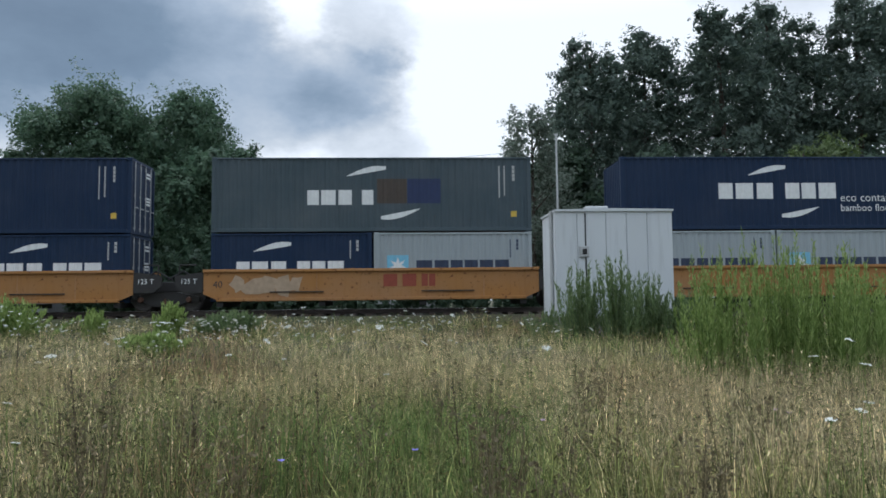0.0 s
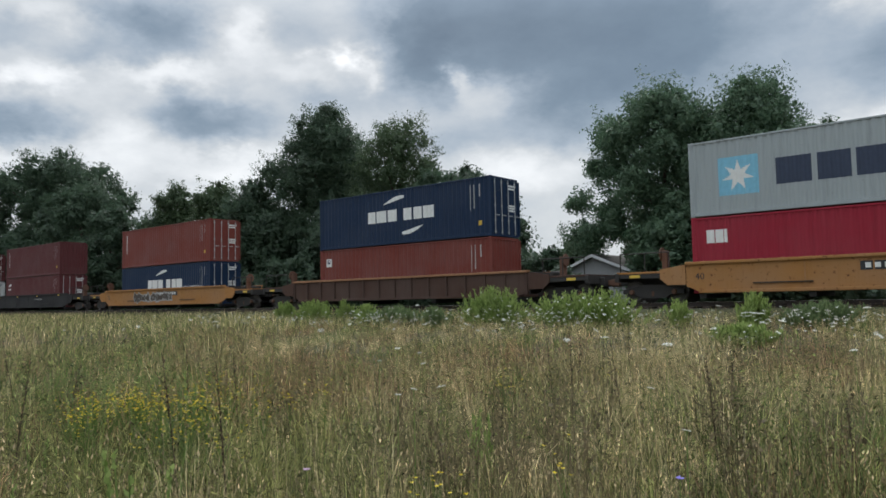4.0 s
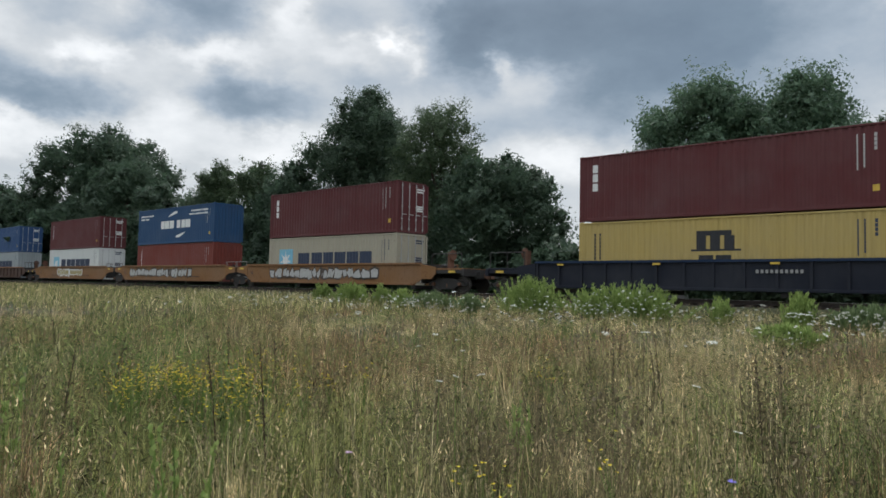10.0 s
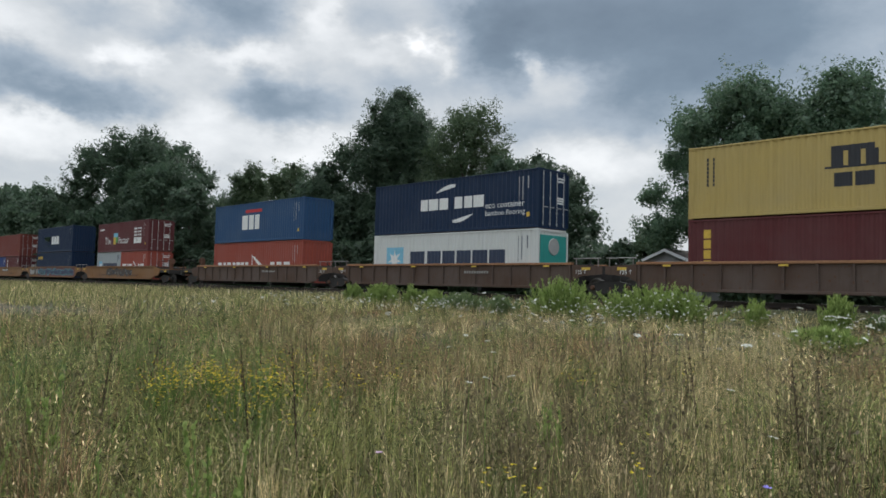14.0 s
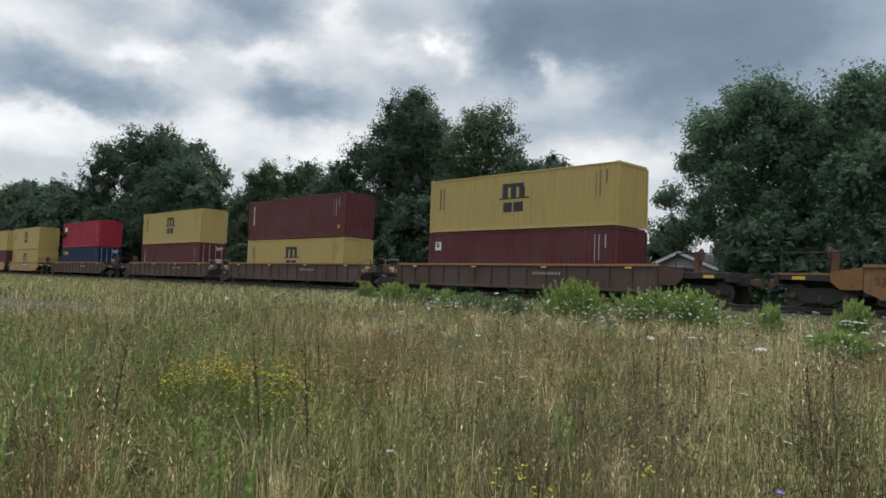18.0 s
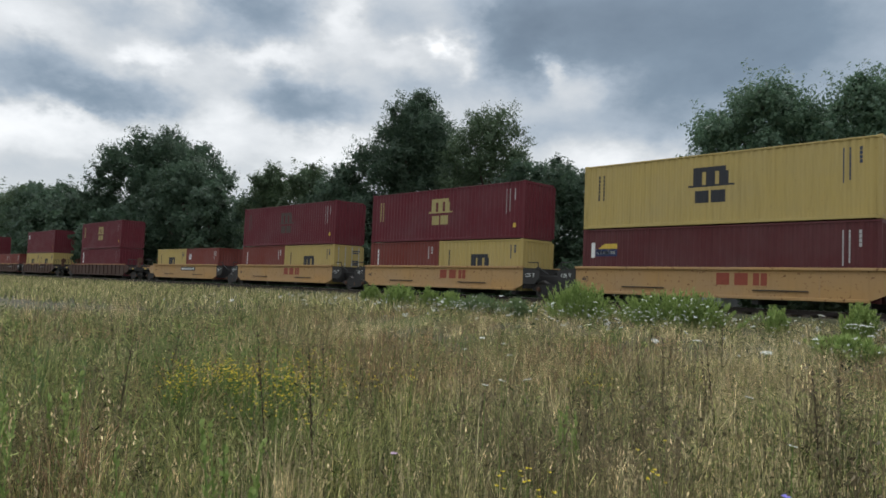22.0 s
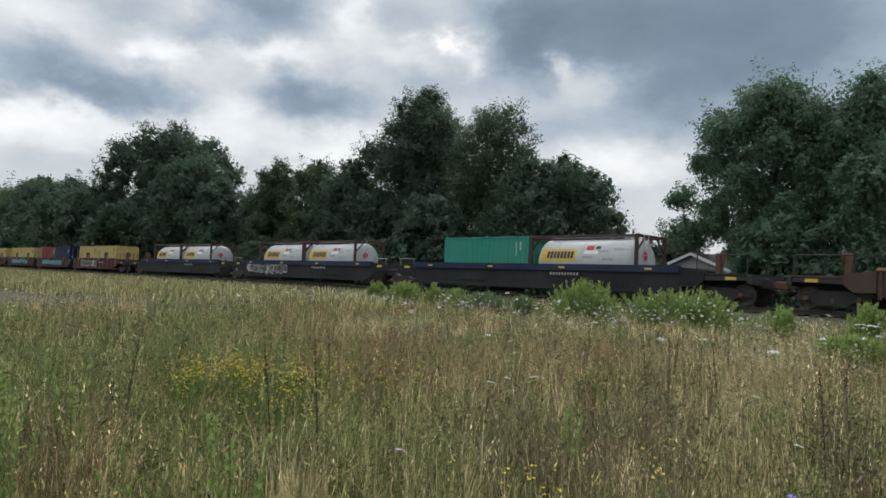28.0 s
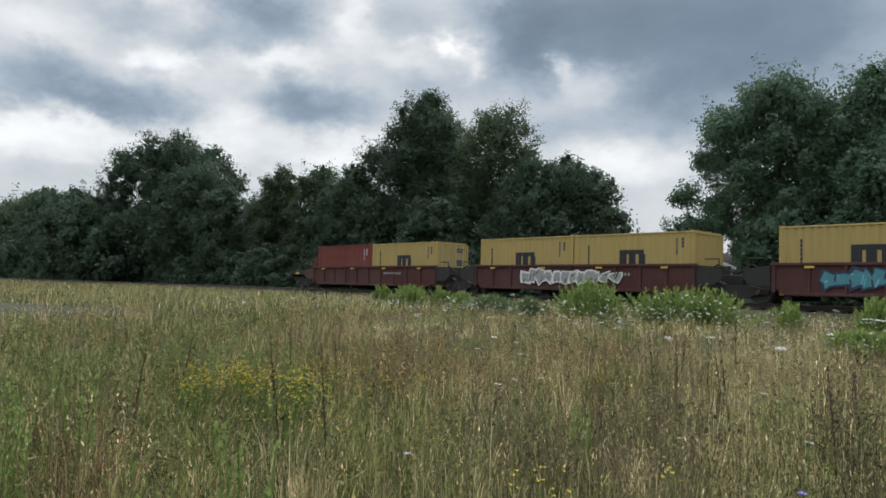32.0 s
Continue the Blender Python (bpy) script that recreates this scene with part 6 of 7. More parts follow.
def tufted(rng, x, y, spread, per):
    """Gathers points into tufts."""
    n = len(x)
    c = rng.integers(0, n, max(1, n // per))
    who = rng.integers(0, len(c), n)
    loose = rng.uniform(size=n) < 0.2
    tx = np.where(loose, x, x[c][who] + rng.normal(size=n) * spread)
    ty = np.where(loose, y, y[c][who] + rng.normal(size=n) * spread)
    tall = np.where(loose, rng.uniform(0.8, 1.1, n), (0.62 + 0.62 * rng.uniform(size=len(c)))[who])
    return tx, np.minimum(ty, 25.7), tall


def spikes(rng, x, y, h, w, lean):
    """Plain tapered blades of one piece."""
    n = len(x)
    z = ground_z(x, y)
    turn, ld = rng.uniform(0, 2 * np.pi, n), rng.uniform(0, 2 * np.pi, n)
    cx, cy = np.cos(turn) * w / 2, np.sin(turn) * w / 2
    v = np.empty((n, 3, 3))
    v[:, 0] = np.stack([x - cx, y - cy, z - 0.02], -1)
    v[:, 1] = np.stack([x + cx, y + cy, z - 0.02], -1)
    v[:, 2] = np.stack([x + np.cos(ld) * lean * h, y + np.sin(ld) * lean * h, z + h * (1 - 0.2 * lean)], -1)
    return v


def mixed_mesh(name, five, three, mat):
    """Two-piece blades and plain spikes in one mesh."""
    five, three = np.concatenate(five), np.concatenate(three)
    n, m = len(five), len(three)
    o = np.arange(n)[:, None] * 5
    l5 = np.concatenate([o + np.array([0, 1, 2, 3]), o + np.array([3, 2, 4])], 1).ravel()
    s5 = (np.arange(n)[:, None] * 7 + np.array([0, 4])).ravel()
    return fast_mesh(name, np.concatenate([five.reshape(-1, 3), three.reshape(-1, 3)]), np.concatenate([l5, n * 5 + np.arange(3 * m)]), np.concatenate([s5, n * 7 + np.arange(m) * 3]), mat)


def hummock(x, y):
    """0 in the hollows of the sward to 1 on its tufted tops."""
    return np.clip(0.5 + 0.36 * patchy(x, y, 5.0, 21) + 0.28 * patchy(x, y, 12.0, 22) + 0.25 * patchy(x, y, 2.0, 23), 0, 1)


def short(y):
    """The sward grows lower towards the railway."""
    return 1 - 0.45 * smooth(9, 18, y)


def build_meadow():
    rng = np.random.default_rng(42)
    # near, far, green blades, dry stalks, blade's width
    zones = [(1.7, 4.5, 16000, 7000, 0.0048), (4.5, 8, 36000, 33000, 0.0066), (8, 14, 60000, 62000, 0.0098), (14, 30, 66000, 72000, 0.016)]
    kinds = ("green", "fresh", "straw", "brown", "rusty")
    five, three, seed, herb = {k: [] for k in kinds}, {k: [] for k in kinds}, [], []
    for r0, r1, ng, ns, w in zones:
        near = r0 < 8
        make = blades if near else spikes
        into = five if near else three
        x, y, r = field_points(rng, int(ng * 1.3), r0, r1, power=1.7)
        dry = patchy(x, y, 0.33, 3) + 0.5 * patchy(x, y, 1.3, 4)
        k = rng.uniform(size=len(x)) < (0.72 if near else 0.60) - 0.5 * np.clip(dry, -0.3, 1)
        if near:
            k &= rng.uniform(size=len(x)) < 0.08 + 1.45 * hummock(x, y)
        x, y, tall = tufted(rng, x[k], y[k], 0.05 + 0.006 * r0, 26)
        m = len(x)
        h = rng.uniform(0.25, 0.66, m) * tall * (0.62 + 0.66 * hummock(x, y)) * (1 + 0.22 * patchy(x, y, 1.1, 5)) * short(y)
        v = make(rng, x, y, h, w * rng.uniform(0.6, 1.5, m), rng.uniform(0.05, 0.95, m))
        f = (patchy(x, y, 0.7, 6) + rng.normal(size=m) * 0.35) > np.where(x > -2.5, 0.95, np.where(x < -4.2, 0.30, 0.5))
        into["green"].append(v[~f])
        into["fresh"].append(v[f])
        x, y, r = field_points(rng, int(ns * 1.4), r0, r1, power=1.7)
        dry = patchy(x, y, 0.33, 3) + 0.5 * patchy(x, y, 1.3, 4)
        k = rng.uniform(size=len(x)) < ((0.50 if near else 0.66) + 0.50 * np.clip(dry, -1, 1)) * (0.25 + 1.15 * hummock(x, y))
        x, y, tall = tufted(rng, x[k], y[k], 0.05 + 0.006 * r0, 20)
        m = len(x)
        h = rng.uniform(0.40, 0.84, m) * tall * (0.72 + 0.46 * hummock(x, y)) * (1 + 0.18 * patchy(x, y, 1.1, 5)) * short(y)
        v = make(rng, x, y, h, w * 0.62 * rng.uniform(0.5, 1.3, m), rng.uniform(0.03, 0.50, m) ** 1.5 * 1.7)
        red = patchy(x, y, 0.55, 15) + 0.4 * patchy(x, y, 2.2, 16) + rng.normal(size=m) * 0.22 > np.where(x < -3.0, 0.25, 0.5)
        into["straw"].append(v[~red])
        into["rusty"].append(v[red])
        pick = rng.uniform(size=m) < (0.42 if near else 0.22)
        tip, low = v[pick, -1], v[pick, 0]
        for f in (0.0, 0.35, 0.7, 1.0)[:4 if near else 2]:
            along = (low - tip) * (f * 0.16 + rng.uniform(-0.02, 0.02, (len(tip), 1))) + rng.normal(size=(len(tip), 3)) * 0.006
            hd = heads(rng, tip + along, w * (rng.uniform(2.6, 5.5, len(tip)) if near else rng.uniform(1.0, 2.4, len(tip))), 0.17)
            seed.append(hd[:len(hd) // 2])
        # small leaves and scraps of herbs between the stalks
        x, y, r = field_points(rng, int(ng * (0.55 if r0 < 4 else 1.0 if near else 0.5)), r0, r1, power=1.7)
        x, y, tall = tufted(rng, x, y, 0.09 + 0.006 * r0, 22)
        m = len(x)
        hz = rng.uniform(0.12, 0.70, m) * tall * (0.5 + 0.75 * hummock(x, y)) * (1 + 0.2 * patchy(x, y, 1.1, 5)) * short(y)
        c = np.stack([x, y, ground_z(x, y) + hz], -1)
        a1 = rng.normal(size=(m, 3)) * np.array([1, 1, 0.8])
        a1 /= np.linalg.norm(a1, axis=1)[:, None]
        a2 = np.cross(a1, rng.normal(size=(m, 3)))
        a2 /= np.linalg.norm(a2, axis=1)[:, None]
        ln, wd = (w * rng.uniform(2.0, 6.0, m))[:, None], (w * rng.uniform(0.4, 0.9, m))[:, None]
        herb.append(np.stack([c - a1 * ln, c - a2 * wd, c + a1 * ln, c + a2 * wd], 1))
        x, y, r = field_points(rng, int(ns * 0.5), r0, r1, power=1.7)
        k = patchy(x, y, 0.9, 8) + rng.normal(size=len(x)) * 0.25 > 0.95
        m = k.sum()
        into["brown"].append(make(rng, x[k], y[k], rng.uniform(0.4, 0.85, m) * short(y[k]), w * 0.8 * rng.uniform(0.6, 1.3, m), rng.uniform(0.05, 0.4, m)))
    # the far strip along the railway, to the left
    n = 80000
    x = -rng.uniform(5, 170, n)
    y = 25.6 - rng.uniform(0, 1, n) ** 1.3 * (8 + np.abs(x) * 0.16)
    k = (np.hypot(x, y) > 28)
    x, y = x[k], y[k]
    wide = 0.02 + 0.0006 * np.hypot(x, y)
    half = rng.uniform(size=len(x)) < 0.52
    three["green"].append(spikes(rng, x[half], y[half], rng.uniform(0.3, 0.62, half.sum()), wide[half], rng.uniform(0.05, 0.5, half.sum())))
    h2 = ~half
    three["straw"].append(spikes(rng, x[h2], y[h2], rng.uniform(0.35, 0.66, h2.sum()), wide[h2] * 0.55, rng.uniform(0.05, 0.4, h2.sum())))
    # the meadow goes on round the standpoint
    for key, hi, n in (("green", 0.6, 26000), ("straw", 0.78, 20000)):
        x, y, r = field_points(rng, n, 1.3, 16, 80, 324, 1.7)
        m = len(x)
        three[key].append(spikes(rng, x, y, rng.uniform(0.3, hi, m), 0.004 + 0.0009 * r, rng.uniform(0.05, 0.5, m)))
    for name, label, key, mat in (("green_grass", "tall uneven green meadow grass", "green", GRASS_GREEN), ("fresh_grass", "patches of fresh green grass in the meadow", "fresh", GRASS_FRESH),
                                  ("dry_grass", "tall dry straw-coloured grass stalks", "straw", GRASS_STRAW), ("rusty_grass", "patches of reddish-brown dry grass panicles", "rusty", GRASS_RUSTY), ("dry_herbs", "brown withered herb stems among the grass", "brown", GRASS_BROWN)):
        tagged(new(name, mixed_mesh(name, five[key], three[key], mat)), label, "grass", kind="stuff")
    # specks of white florets in the strip before the railway
    m = 620
    x = np.where(rng.uniform(size=m) < 0.55, rng.uniform(-34, 4.5, m), rng.choice([-21, -18, -12.5, -11, -5.0, -3.5, 0.5], m) + rng.normal(size=m) * 0.9)
    y = 21.4 - rng.uniform(size=m) ** 1.6 * 6.5
    c = np.stack([x, y, ground_z(x, y) + rng.uniform(0.30, 0.72, m)], -1)
    flo = []
    for i in range(9):
        p = c + rng.normal(size=(m, 3)) * np.array([0.020, 0.020, 0.007])
        e1 = rng.normal(size=(m, 3)) * np.array([0.010, 0.010, 0.007])
        e2 = rng.normal(size=(m, 3)) * np.array([0.010, 0.010, 0.007])
        flo.append(np.stack([p - e1, p - e2, p + e1, p + e2], 1))
    tagged(new("white_florets", quads_mesh("white_florets", np.concatenate(flo), PETAL_WHITE)), "tiny white flower heads scattered before the railway bank", "wild flowers", kind="stuff")
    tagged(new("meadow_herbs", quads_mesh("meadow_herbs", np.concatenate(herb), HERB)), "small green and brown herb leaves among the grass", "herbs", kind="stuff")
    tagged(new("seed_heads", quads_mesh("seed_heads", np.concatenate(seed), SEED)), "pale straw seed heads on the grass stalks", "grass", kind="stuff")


build_meadow()


# ---- tall weeds and wild flowers ----
def leaves_on(rng, base, tip, n, length, wide, droop=0.3):
    """Narrow leaf quads along a stem from base to tip."""
    f = rng.uniform(0.12, 1.0, n)
    p = base + (tip - base) * f[:, None]
    a = rng.uniform(0, 2 * np.pi, n)
    d = np.stack([np.cos(a), np.sin(a), rng.uniform(1.1, 3.2, n) - droop * (1 - f)], -1)
    d /= np.linalg.norm(d, axis=1)[:, None]
    s = np.cross(d, rng.normal(size=(n, 3)))
    s /= np.linalg.norm(s, axis=1)[:, None]
    ln = (length * rng.uniform(0.6, 1.2, n) * (1.15 - 0.6 * f))[:, None]
    return np.stack([p, p + d * ln * 0.45 + s * wide, p + d * ln, p + d * ln * 0.45 - s * wide], 1)


def weed_clump(label, x, y, width, depth, high, stems, leaves, length, seed, mat, flowers=0, name="weed_clump", category="weed", wide=0.012):
    rng = np.random.default_rng(seed)
    z0 = float(ground_z(x, y))
    w = thing(name, label, category, "tall weeds", at=pose(x, y, z0))
    st, lv, fl = Geo(), [], []
    for i in range(stems):
        q = rng.normal(size=2) * 0.42
        q = q / max(1.0, float(np.linalg.norm(q)))
        bx, by = q[0] * width / 2, q[1] * depth / 2
        h = high * (1 - 0.30 * float(np.linalg.norm(q)) ** 2) * rng.uniform(0.62, 1.08)
        b = np.array([bx * 0.8, by * 0.8, -0.03])
        t = np.array([bx * 1.25 + rng.normal() * 0.05, by * 1.25 + rng.normal() * 0.05, h])
        st.tube(tuple(b), tuple(t), 0.008, 0.003, 4, caps=False)
        lv.append(leaves_on(rng, b, t, leaves, length, wide))
        if flowers and rng.uniform() < flowers:
            fl.append(t)
    tagged(part("stem_tuft", st, GRASS_FRESH, w), kind="stuff")
    tagged(part("foliage", quads_mesh("foliage", np.concatenate(lv), mat), None, w), kind="stuff")
    if fl:
        for t in fl[:56 if wide > 0.0145 and width > 2 else 18]:
            part("flower_head", UMBELS[int(rng.integers(0, 3))], PETAL_WHITE, w, "flat white flower head", pose(t[0] * 1.15, -0.75 * abs(t[1]) - 0.22 - 0.2 * rng.uniform(), t[2] * rng.uniform(0.30, 1.0), rng.uniform(10, 60), rng.uniform(-20, 20)) @ Matrix.Scale(float(rng.uniform(0.4, 0.85)) * (0.6 if y < 18 else 1.0), 4))
    return w


def umbel_mesh(seed, r=0.055):
    rng = np.random.default_rng(seed)
    q = []
    for i in range(30):
        a, d = rng.uniform(0, 6.28), r * math.sqrt(rng.uniform())
        c = np.array([math.cos(a) * d, math.sin(a) * d, 0.012 - d * d * 2.0 + rng.normal() * 0.003])
        s = 0.013
        t = rng.uniform(0, 1.57)
        e1, e2 = np.array([math.cos(t), math.sin(t), rng.normal() * 0.3]) * s, np.array([-math.sin(t), math.cos(t), rng.normal() * 0.3]) * s
        q.append([c - e1, c - e2, c + e1, c + e2])
    return quads_mesh("flower_head", np.array(q), PETAL_WHITE)


UMBELS = [umbel_mesh(i) for i in range(3)]


def wild_carrot(x, y, high, size, seed):
    rng = random.Random(seed)
    z0 = float(ground_z(x, y))
    w = thing("wild_carrot", "wild carrot with a flat white flower head in the grass", "wild flower", "wild carrots in the meadow", at=pose(x, y, z0, 0, 0, rng.uniform(0, 360)))
    lx = rng.uniform(-0.06, 0.06)
    part("stem", Geo().tube((0, 0, -0.02), (lx * 0.4, 0, high * 0.6), 0.004, 0.0035, 5, caps=False).tube((lx * 0.4, 0, high * 0.6), (lx, 0, high), 0.0035, 0.0025, 5), GRASS_FRESH, w)
    g = Geo()
    for i in range(9):
        a = i * 0.7
        g.tube((lx, 0, high - 0.004), (lx + math.cos(a) * 0.04 * size, math.sin(a) * 0.04 * size, high + 0.03 * size), 0.0012, 0.001, 3, caps=False)
    part("ray_stalks", g, GRASS_FRESH, w)
    part("flower_head", UMBELS[seed % 3], PETAL_WHITE, w, "flat white flower head", pose(lx, 0, high + 0.025 * size, rng.uniform(-15, 15), rng.uniform(-12, 12)) @ Matrix.Scale(size, 4))


def bank_flower(x, y, high, size, seed):
    """A white-headed flower of the strip before the railway."""
    rng = random.Random(seed)
    w = thing("white_flower", "small white flat-headed wild flower before the railway bank", "wild flower", "white flowers before the railway", at=pose(x, y, float(ground_z(x, y)), 0, 0, rng.uniform(0, 360)))
    part("stem", cached("bank_stem", lambda: Geo().tube((0, 0, -0.02), (0.01, 0, 1.0), 0.004, 0.003, 4, caps=False).mesh("stem")), GRASS_FRESH, w, at=Matrix.Diagonal((1, 1, high, 1)))
    part("flower_head", UMBELS[seed % 3], PETAL_WHITE, w, "flat white flower head", pose(0.01, 0, high, rng.uniform(10, 40), rng.uniform(-20, 20)) @ Matrix.Scale(size, 4))


def small_flower(name, label, x, y, high, mat, r, seed, petals=9):
    rng = np.random.default_rng(seed)
    z0 = float(ground_z(x, y))
    w = thing(name, label, "wild flower", "small wild flowers in the meadow", at=pose(x, y, z0))
    part("stem", Geo().tube((0, 0, -0.02), (0.01, 0, high), 0.003, 0.002, 4), GRASS_FRESH, w)
    q = []
    for i in range(petals):
        a = i * 2 * math.pi / petals
        d, s = np.array([math.cos(a), math.sin(a), 0.35 + rng.normal() * 0.1]) * r, np.array([-math.sin(a), math.cos(a), 0]) * r * 0.3
        c = np.array([0.01, 0, high])
        q.append([c, c + d * 0.6 + s, c + d, c + d * 0.6 - s])
    part("petals", quads_mesh("petals", np.array(q), mat), None, w)


def yellow_plant(x, y, high, seed):
    """Thin stems that fork into a loose flat cluster of yellow florets."""
    rng = np.random.default_rng(seed)
    w = thing("yellow_flower", "yellow wild flower with a loose cluster among dry grass", "wild flower", "small wild flowers in the meadow", at=pose(x, y, float(ground_z(x, y))))
    st, q = Geo(), []
    st.tube((0, 0, -0.02), (0.01, 0, high * 0.72), 0.003, 0.002, 4, caps=False)
    for i in range(int(rng.integers(8, 17))):
        a, d = rng.uniform(0, 6.28), rng.uniform(0.02, 0.15)
        c = np.array([math.cos(a) * d, math.sin(a) * d, high + rng.normal() * 0.05])
        st.tube((0.01, 0, high * 0.72), tuple(c), 0.0015, 0.001, 3, caps=False)
        for k in range(5):
            b = k * 1.257 + a
            e = np.array([math.cos(b), math.sin(b), 0.4 + rng.normal() * 0.2]) * rng.uniform(0.008, 0.014)
            s = np.array([-math.sin(b), math.cos(b), 0.2]) * 0.006
            q.append([c, c + e * 0.6 + s, c + e, c + e * 0.6 - s])
    part("stem", st, GRASS_FRESH, w)
    tagged(part("flower_cluster", quads_mesh("flower_cluster", np.array(q), PETAL_YELLOW), None, w, "small yellow florets"), kind="stuff")


def wiry_herb(x, y, high, wide, seed):
    """A bushy withered herb: forked wiry stems with small dark heads."""
    rng = np.random.default_rng(seed)
    w = thing("withered_herb", "dark wiry withered herb with small brown seed heads", "wild plant", "withered spikes in the meadow", at=pose(x, y, float(ground_z(x, y))))
    g, q = Geo(), []
    for i in range(int(rng.integers(6, 10))):
        a, d = rng.uniform(0, 6.28), rng.uniform(0.1, 0.5) * wide
        t = np.array([math.cos(a) * d, math.sin(a) * d, high * rng.uniform(0.7, 1.0)])
        g.tube((0, 0, -0.02), tuple(t), 0.0045, 0.002, 4, caps=False)
        for k in range(7):
            f = rng.uniform(0.4, 1.0)
            b = t * f
            e = b + np.array([*(rng.normal(size=2) * 0.06), rng.uniform(0.05, 0.16)])
            g.tube(tuple(b), tuple(e), 0.0022, 0.0012, 3, caps=False)
            for j in range(3):
                u, v = rng.normal(size=(2, 3)) * 0.0085
                q.append([e - u, e - v, e + u, e + v])
    tagged(part("stem_tuft", g, GRASS_BROWN, w), kind="stuff")
    tagged(part("seed_cluster", quads_mesh("seed_cluster", np.array(q), GRASS_BROWN), None, w, "small dark seed heads"), kind="stuff")


DOCK_BROWN = leafy("dark_dock_seeds", (0.030, 0.025, 0.018), (0.095, 0.072, 0.045), thru=0.1)


def dock(x, y, high, seed, lean=0.08):
    """A dark withered spike with knots of seeds."""
    rng = np.random.default_rng(seed)
    z0 = float(ground_z(x, y))
    w = thing("withered_dock", "dark brown withered dock spike standing above the grass", "wild plant", "withered spikes in the meadow", at=pose(x, y, z0))
    lx, ly = rng.normal(size=2) * lean * high
    part("stem", Geo().tube((0, 0, -0.02), (lx * 0.5, ly * 0.5, high * 0.55), 0.006, 0.005, 5, caps=False).tube((lx * 0.5, ly * 0.5, high * 0.55), (lx, ly, high), 0.005, 0.002, 5), DOCK_BROWN, w)
    g = Geo()
    n = 16
    cl = []
    for i in range(n):
        f = 0.35 + 0.65 * i / n
        c = np.array([lx * f, ly * f, high * f])
        for k in range(5):
            p = c + rng.normal(size=3) * np.array([0.008, 0.008, 0.006])
            d = rng.normal(size=(2, 3)) * 0.0052
            cl.append([p - d[0], p - d[1], p + d[0], p + d[1]])
    tagged(part("seed_spike", quads_mesh("seed_spike", np.array(cl), DOCK_BROWN), None, w, "dark seed knots"), kind="stuff")
    br = Geo()
    for i in range(4):
        f = rng.uniform(0.45, 0.8)
        a = rng.uniform(0, 6.28)
        br.tube((lx * f, ly * f, high * f), (lx * f + math.cos(a) * 0.10, ly * f + math.sin(a) * 0.10, high * f + 0.13), 0.003, 0.0015, 3, caps=False)
    tagged(part("side_branching", br, DOCK_BROWN, w), kind="stuff")


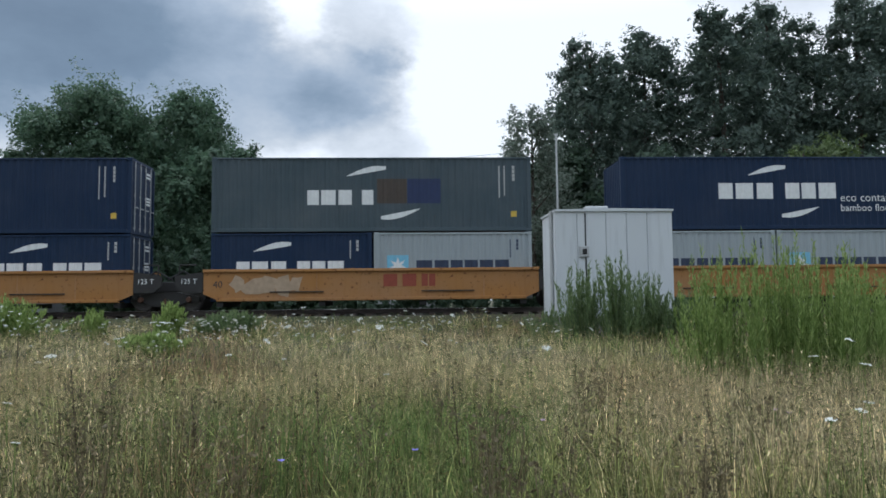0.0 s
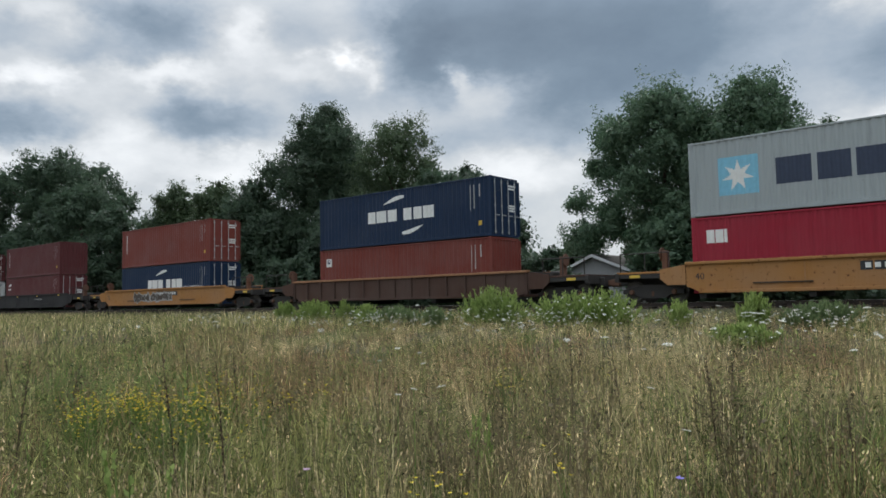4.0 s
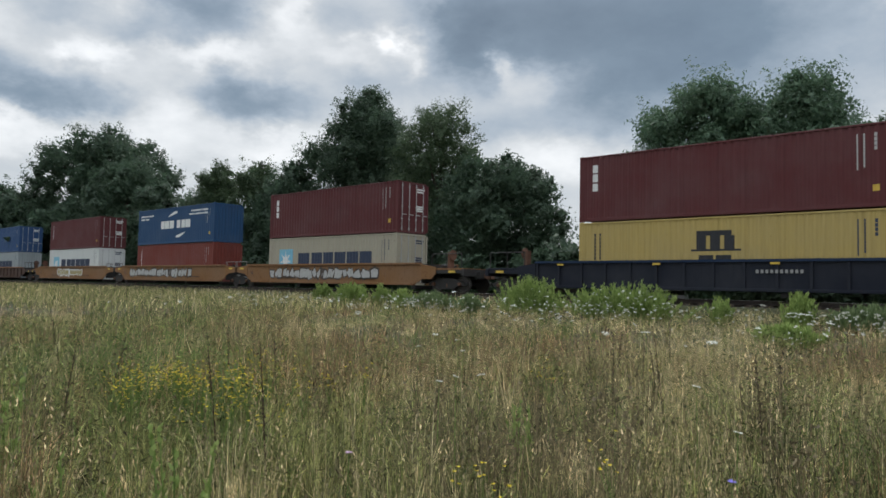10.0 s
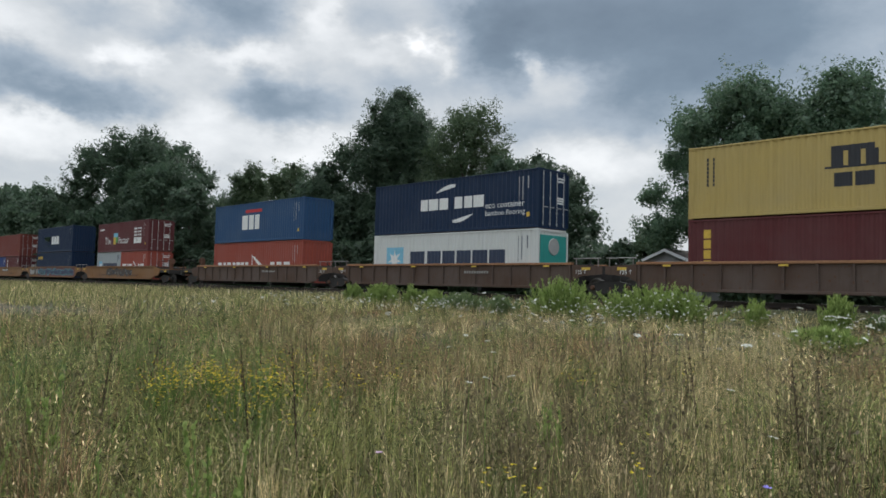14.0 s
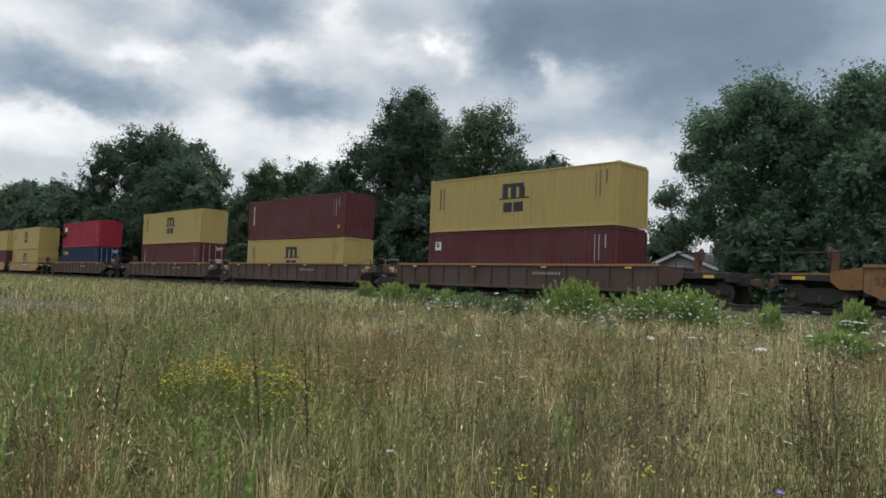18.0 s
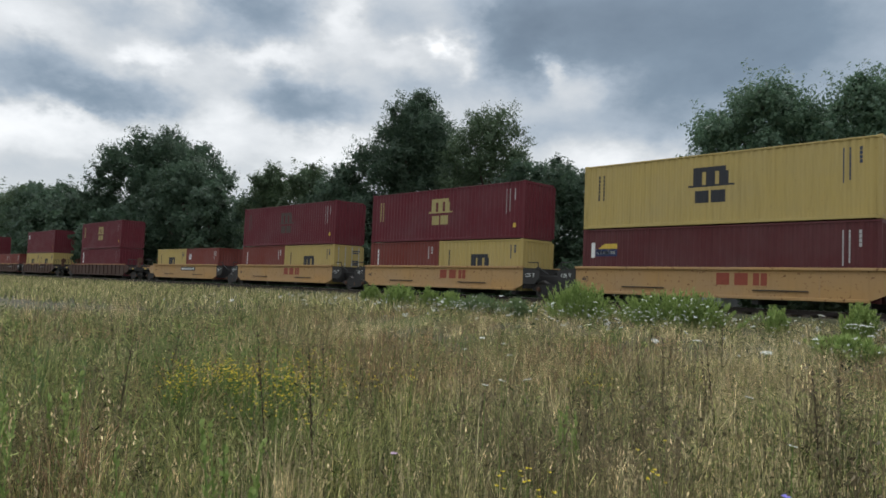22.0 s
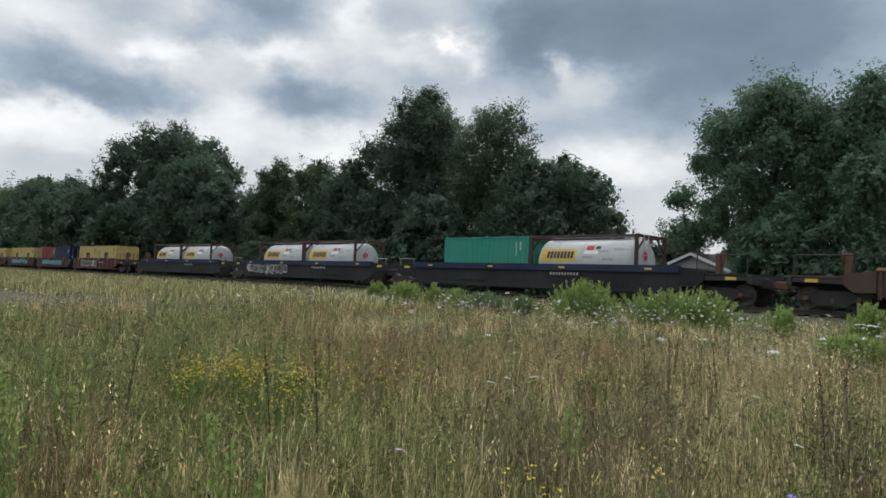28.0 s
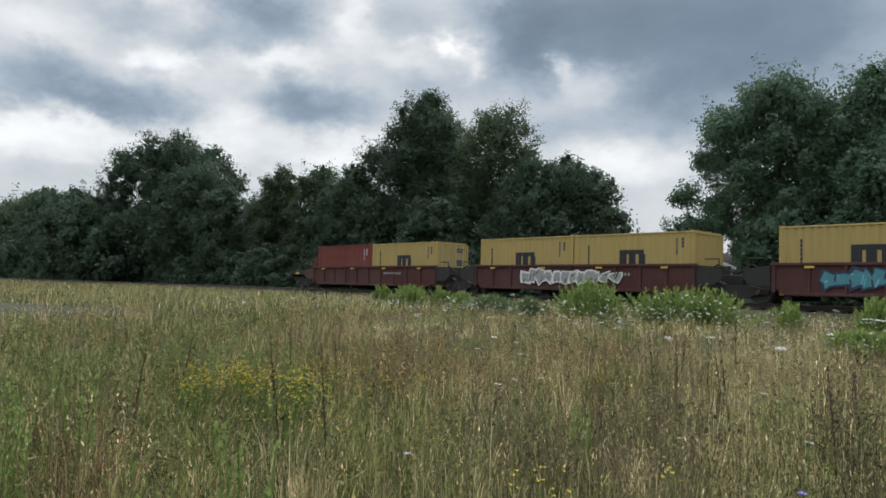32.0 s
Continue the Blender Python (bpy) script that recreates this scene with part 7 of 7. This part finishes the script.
def build_plants():
    # tall weeds round the shed
    for i, (x, y, wd, h) in enumerate(((5.0, 18.6, 1.2, 2.0), (5.9, 18.3, 1.4, 2.2), (6.8, 18.8, 1.3, 1.7), (8.0, 19.0, 1.5, 1.3))):
        weed_clump("tall feathery green weeds in front of the shed", x, y, wd, 0.9, h, 60, 60, 0.22, 300 + i, WEED_DULL, wide=0.013)
    for i, (x, y, wd) in enumerate(((4.3, 20.0, 1.0), (5.2, 20.0, 1.3), (6.4, 20.0, 1.4), (7.6, 20.0, 1.4), (8.6, 20.1, 1.2))):
        weed_clump("low green weeds at the foot of the shed", x, y, wd, 0.5, 0.85, 34, 26, 0.18, 360 + i, WEED_DULL, wide=0.014)
    for i, (x, y, wd, h) in enumerate(((5.3, 10.9, 1.3, 2.15), (6.1, 10.6, 1.5, 2.5), (7.0, 10.8, 1.5, 2.35), (7.9, 11.2, 1.4, 2.0), (8.9, 11.8, 1.7, 1.9))):
        weed_clump("tall feathery bright green goldenrod clump in the meadow", x, y, wd, 0.9, h, 75, 80, 0.17, 310 + i, WEED_GREEN, wide=0.008)
    # weeds along the railway
    for i, (x, y, wd, h, fl) in enumerate(((-26.2, 22.2, 2.0, 1.05, 0), (-24.4, 22.4, 0.35, 1.0, 0), (-22.8, 22.2, 1.0, 0.85, 0), (-15.6, 21.6, 2.6, 1.42, 0.12), (-11.7, 21.6, 4.2, 1.28, 0.9), (-8.7, 21.8, 0.4, 0.85, 0),
                                           (-6.4, 21.4, 0.7, 1.05, 0), (-20.2, 21.4, 2.6, 0.80, 0.9), (-17.9, 21.0, 1.2, 0.75, 0.9), (-4.6, 21.6, 1.8, 0.75, 0.9), (-5.2, 16.6, 1.3, 0.45, 0.8), (-29.5, 23.0, 0.6, 0.9, 0))):
        weed_clump("bright green weed clump at the foot of the railway bank" if not fl else "green weed clump dotted with small white flowers", x, y, wd, 1.1, h, int(50 + wd * 44), 46, 0.24, 330 + i, WEED_GREEN if not fl or i in (3, 4, 10) else WEED_DULL, fl, wide=0.0148)
    # leafy plants close by
    for i, (x, y, h) in enumerate(((-3.10, 1.68, 0.92), (-4.9, 1.15, 0.95), (-5.2, 1.6, 0.85), (-3.2, 4.3, 0.75), (-1.9, 1.9, 0.6))):
        weed_clump("light green leafy plant standing in the grass", x, y, 0.26, 0.26, h, 8, 48, 0.075, 350 + i, WEED_GREEN, name="leafy_plant", category="wild plant", wide=0.013)
    spots = [(-4.99, 9.78, 1.5), (-3.31, 7.94, 1.4), (-8.52, 11.29, 1), (-8.07, 11.25, 1), (-7.13, 10.25, 1), (-6.97, 10.96, 1), (-6.66, 7.57, 0.9), (-6.34, 6.78, 0.8), (-4.73, 5.39, 0.7), (-3.88, 4.68, 0.8),
             (-3.27, 3.52, 0.5), (-3.03, 3.43, 0.5), (-2.31, 5.36, 0.7), (-1.4, 3.7, 0.5), (-4.02, 13.62, 1.5), (-4.47, 14.66, 1.4), (-4.37, 12.48, 1.2), (-3.47, 12.28, 1.4), (-5.48, 5.56, 0.6),
             (5.52, 8.63, 1.5), (6.58, 9.66, 1.4), (4.51, 6.03, 1.1), (3.68, 4.62, 0.8), (2.85, 3.83, 0.7), (2.89, 3.54, 0.6), (-3.48, 13.39, 1.5), (-4.31, 14.99, 1.4), (-3.5, 14.35, 1.5), (-1.48, 8.52, 0.9), (0.34, 7.27, 0.7),
             (-2.6, 15.5, 1.4), (-1.2, 17.5, 1.5), (0.5, 18.5, 1.5), (1.9, 17.2, 1.4), (-2.1, 18.4, 1.6), (2.6, 19.5, 1.6), (-6.0, 17.5, 1.5), (-8.8, 17.4, 1.4), (-12.4, 18.0, 1.6), (-14.2, 17.5, 1.5), (-16.5, 18.5, 1.6)]
    for i, (x, y, s) in enumerate(spots):
        wild_carrot(x, y, 0.88 + 0.08 * math.sin(i * 1.9), s * 0.8, i)
    rnd = random.Random(31)
    for i in range(72):
        x = (-27 + 25 * i / 48 if i < 48 else -3 + 8 * (i - 48) / 24) + rnd.uniform(-0.5, 0.5)
        bank_flower(x, rnd.uniform(15.5, 21.5) if i % 3 else rnd.uniform(11, 16), rnd.uniform(0.5, 0.8), rnd.uniform(0.7, 1.4), i)
    yel = [(-5.37, 2.36), (-5.18, 2.39), (-5.63, 2.64), (-5.69, 3.04), (-5.3, 2.99), (-5.09, 3.02), (-4.59, 2.97), (-4.98, 3.32), (-4.19, 2.87), (-4.08, 2.53), (-3.48, 6.78), (-3.26, 6.67), (-1.63, 2.47), (-1.53, 2.5), (-1.69, 3.05), (-3.45, 4.43)]
    rnd = random.Random(9)
    for i in range(58):
        x, y = yel[i % 10] if i % 5 else yel[i % len(yel)]
        yellow_plant(x * 1.05 + rnd.gauss(0, 0.30), y * 1.05 + rnd.gauss(0, 0.26), rnd.uniform(0.68, 0.90), i)
    for i, (x, y) in enumerate(((-0.07, 3.72), (0.62, 3.9), (-1.2, 3.1))):
        small_flower("blue_flower", "blue-violet chicory flower in the grass", x, y, 0.76, PETAL_BLUE, 0.022, i, 12)
    for i, (x, y) in enumerate(((1.46, 4.67), (3.08, 4.8), (3.11, 4.68), (4.71, 13.0), (-2.6, 2.2))):
        small_flower("mauve_flower", "pale mauve wild flower in the grass", x, y, 0.76, PETAL_PINK, 0.021, 20 + i, 12)
    for i, (x, y, h) in enumerate(((-11.09, 4.06, 1.02), (-7.52, 4.56, 1.05), (-6.29, 4.39, 1.0), (-4.78, 8.52, 1.05), (-5.13, 10.82, 1.1), (-7.59, 3.19, 1.0), (-2.49, 7.49, 1.0), (-4.6, 8.9, 0.95), (-3.9, 8.0, 0.95),
                                   (-2.2, 7.0, 0.9), (-0.2, 6.4, 0.95), (-0.9, 5.2, 0.9), (1.0, 5.6, 0.95), (2.4, 6.4, 0.95), (-4.72, 2.82, 1.2), (-6.1, 2.2, 1.2), (-3.75, 2.57, 1.17), (-3.5, 6.2, 1.15), (-3.0, 6.3, 1.15), (-4.3, 7.2, 1.15), (-1.9, 5.6, 1.1))):
        dock(x, y, h, 400 + i)
    rnd = random.Random(4)
    for i, (x, y) in enumerate(((-2.9, 5.2), (-2.2, 4.4), (-1.6, 5.0), (-2.6, 3.6), (-3.3, 6.0), (-1.9, 6.2), (-1.3, 4.2), (-3.7, 5.4), (-4.1, 6.6), (-0.6, 4.6), (0.3, 5.2), (1.2, 4.4), (2.2, 5.0), (0.9, 6.6), (-5.4, 4.4), (-6.4, 5.6), (-8.0, 5.4), (-7.0, 2.2), (-9.0, 4.0), (-4.4, 4.2))):
        wiry_herb(x + rnd.uniform(-0.2, 0.2), y + rnd.uniform(-0.2, 0.2), rnd.uniform(0.72, 0.95), rnd.uniform(0.3, 0.6), 500 + i)
    for i in range(16):
        a, d = radians(rnd.uniform(-32, 24)), rnd.uniform(3.4, 8.5)
        wiry_herb(-d * math.sin(a), d * math.cos(a), rnd.uniform(0.70, 0.98), rnd.uniform(0.3, 0.7), 600 + i)
    # young weeds in the greener corner
    for i in range(22):
        a, d = radians(rnd.uniform(58, 80)), rnd.uniform(3.6, 9.0)
        weed_clump("young green weed with narrow leaves in the grass", -d * math.sin(a), d * math.cos(a), 0.26, 0.26, rnd.uniform(0.62, 0.98), 6, 40, 0.08, 540 + i, WEED_DULL if i % 2 else WEED_GREEN, name="young_weed", category="wild plant", wide=0.006)


build_plants()

motions()
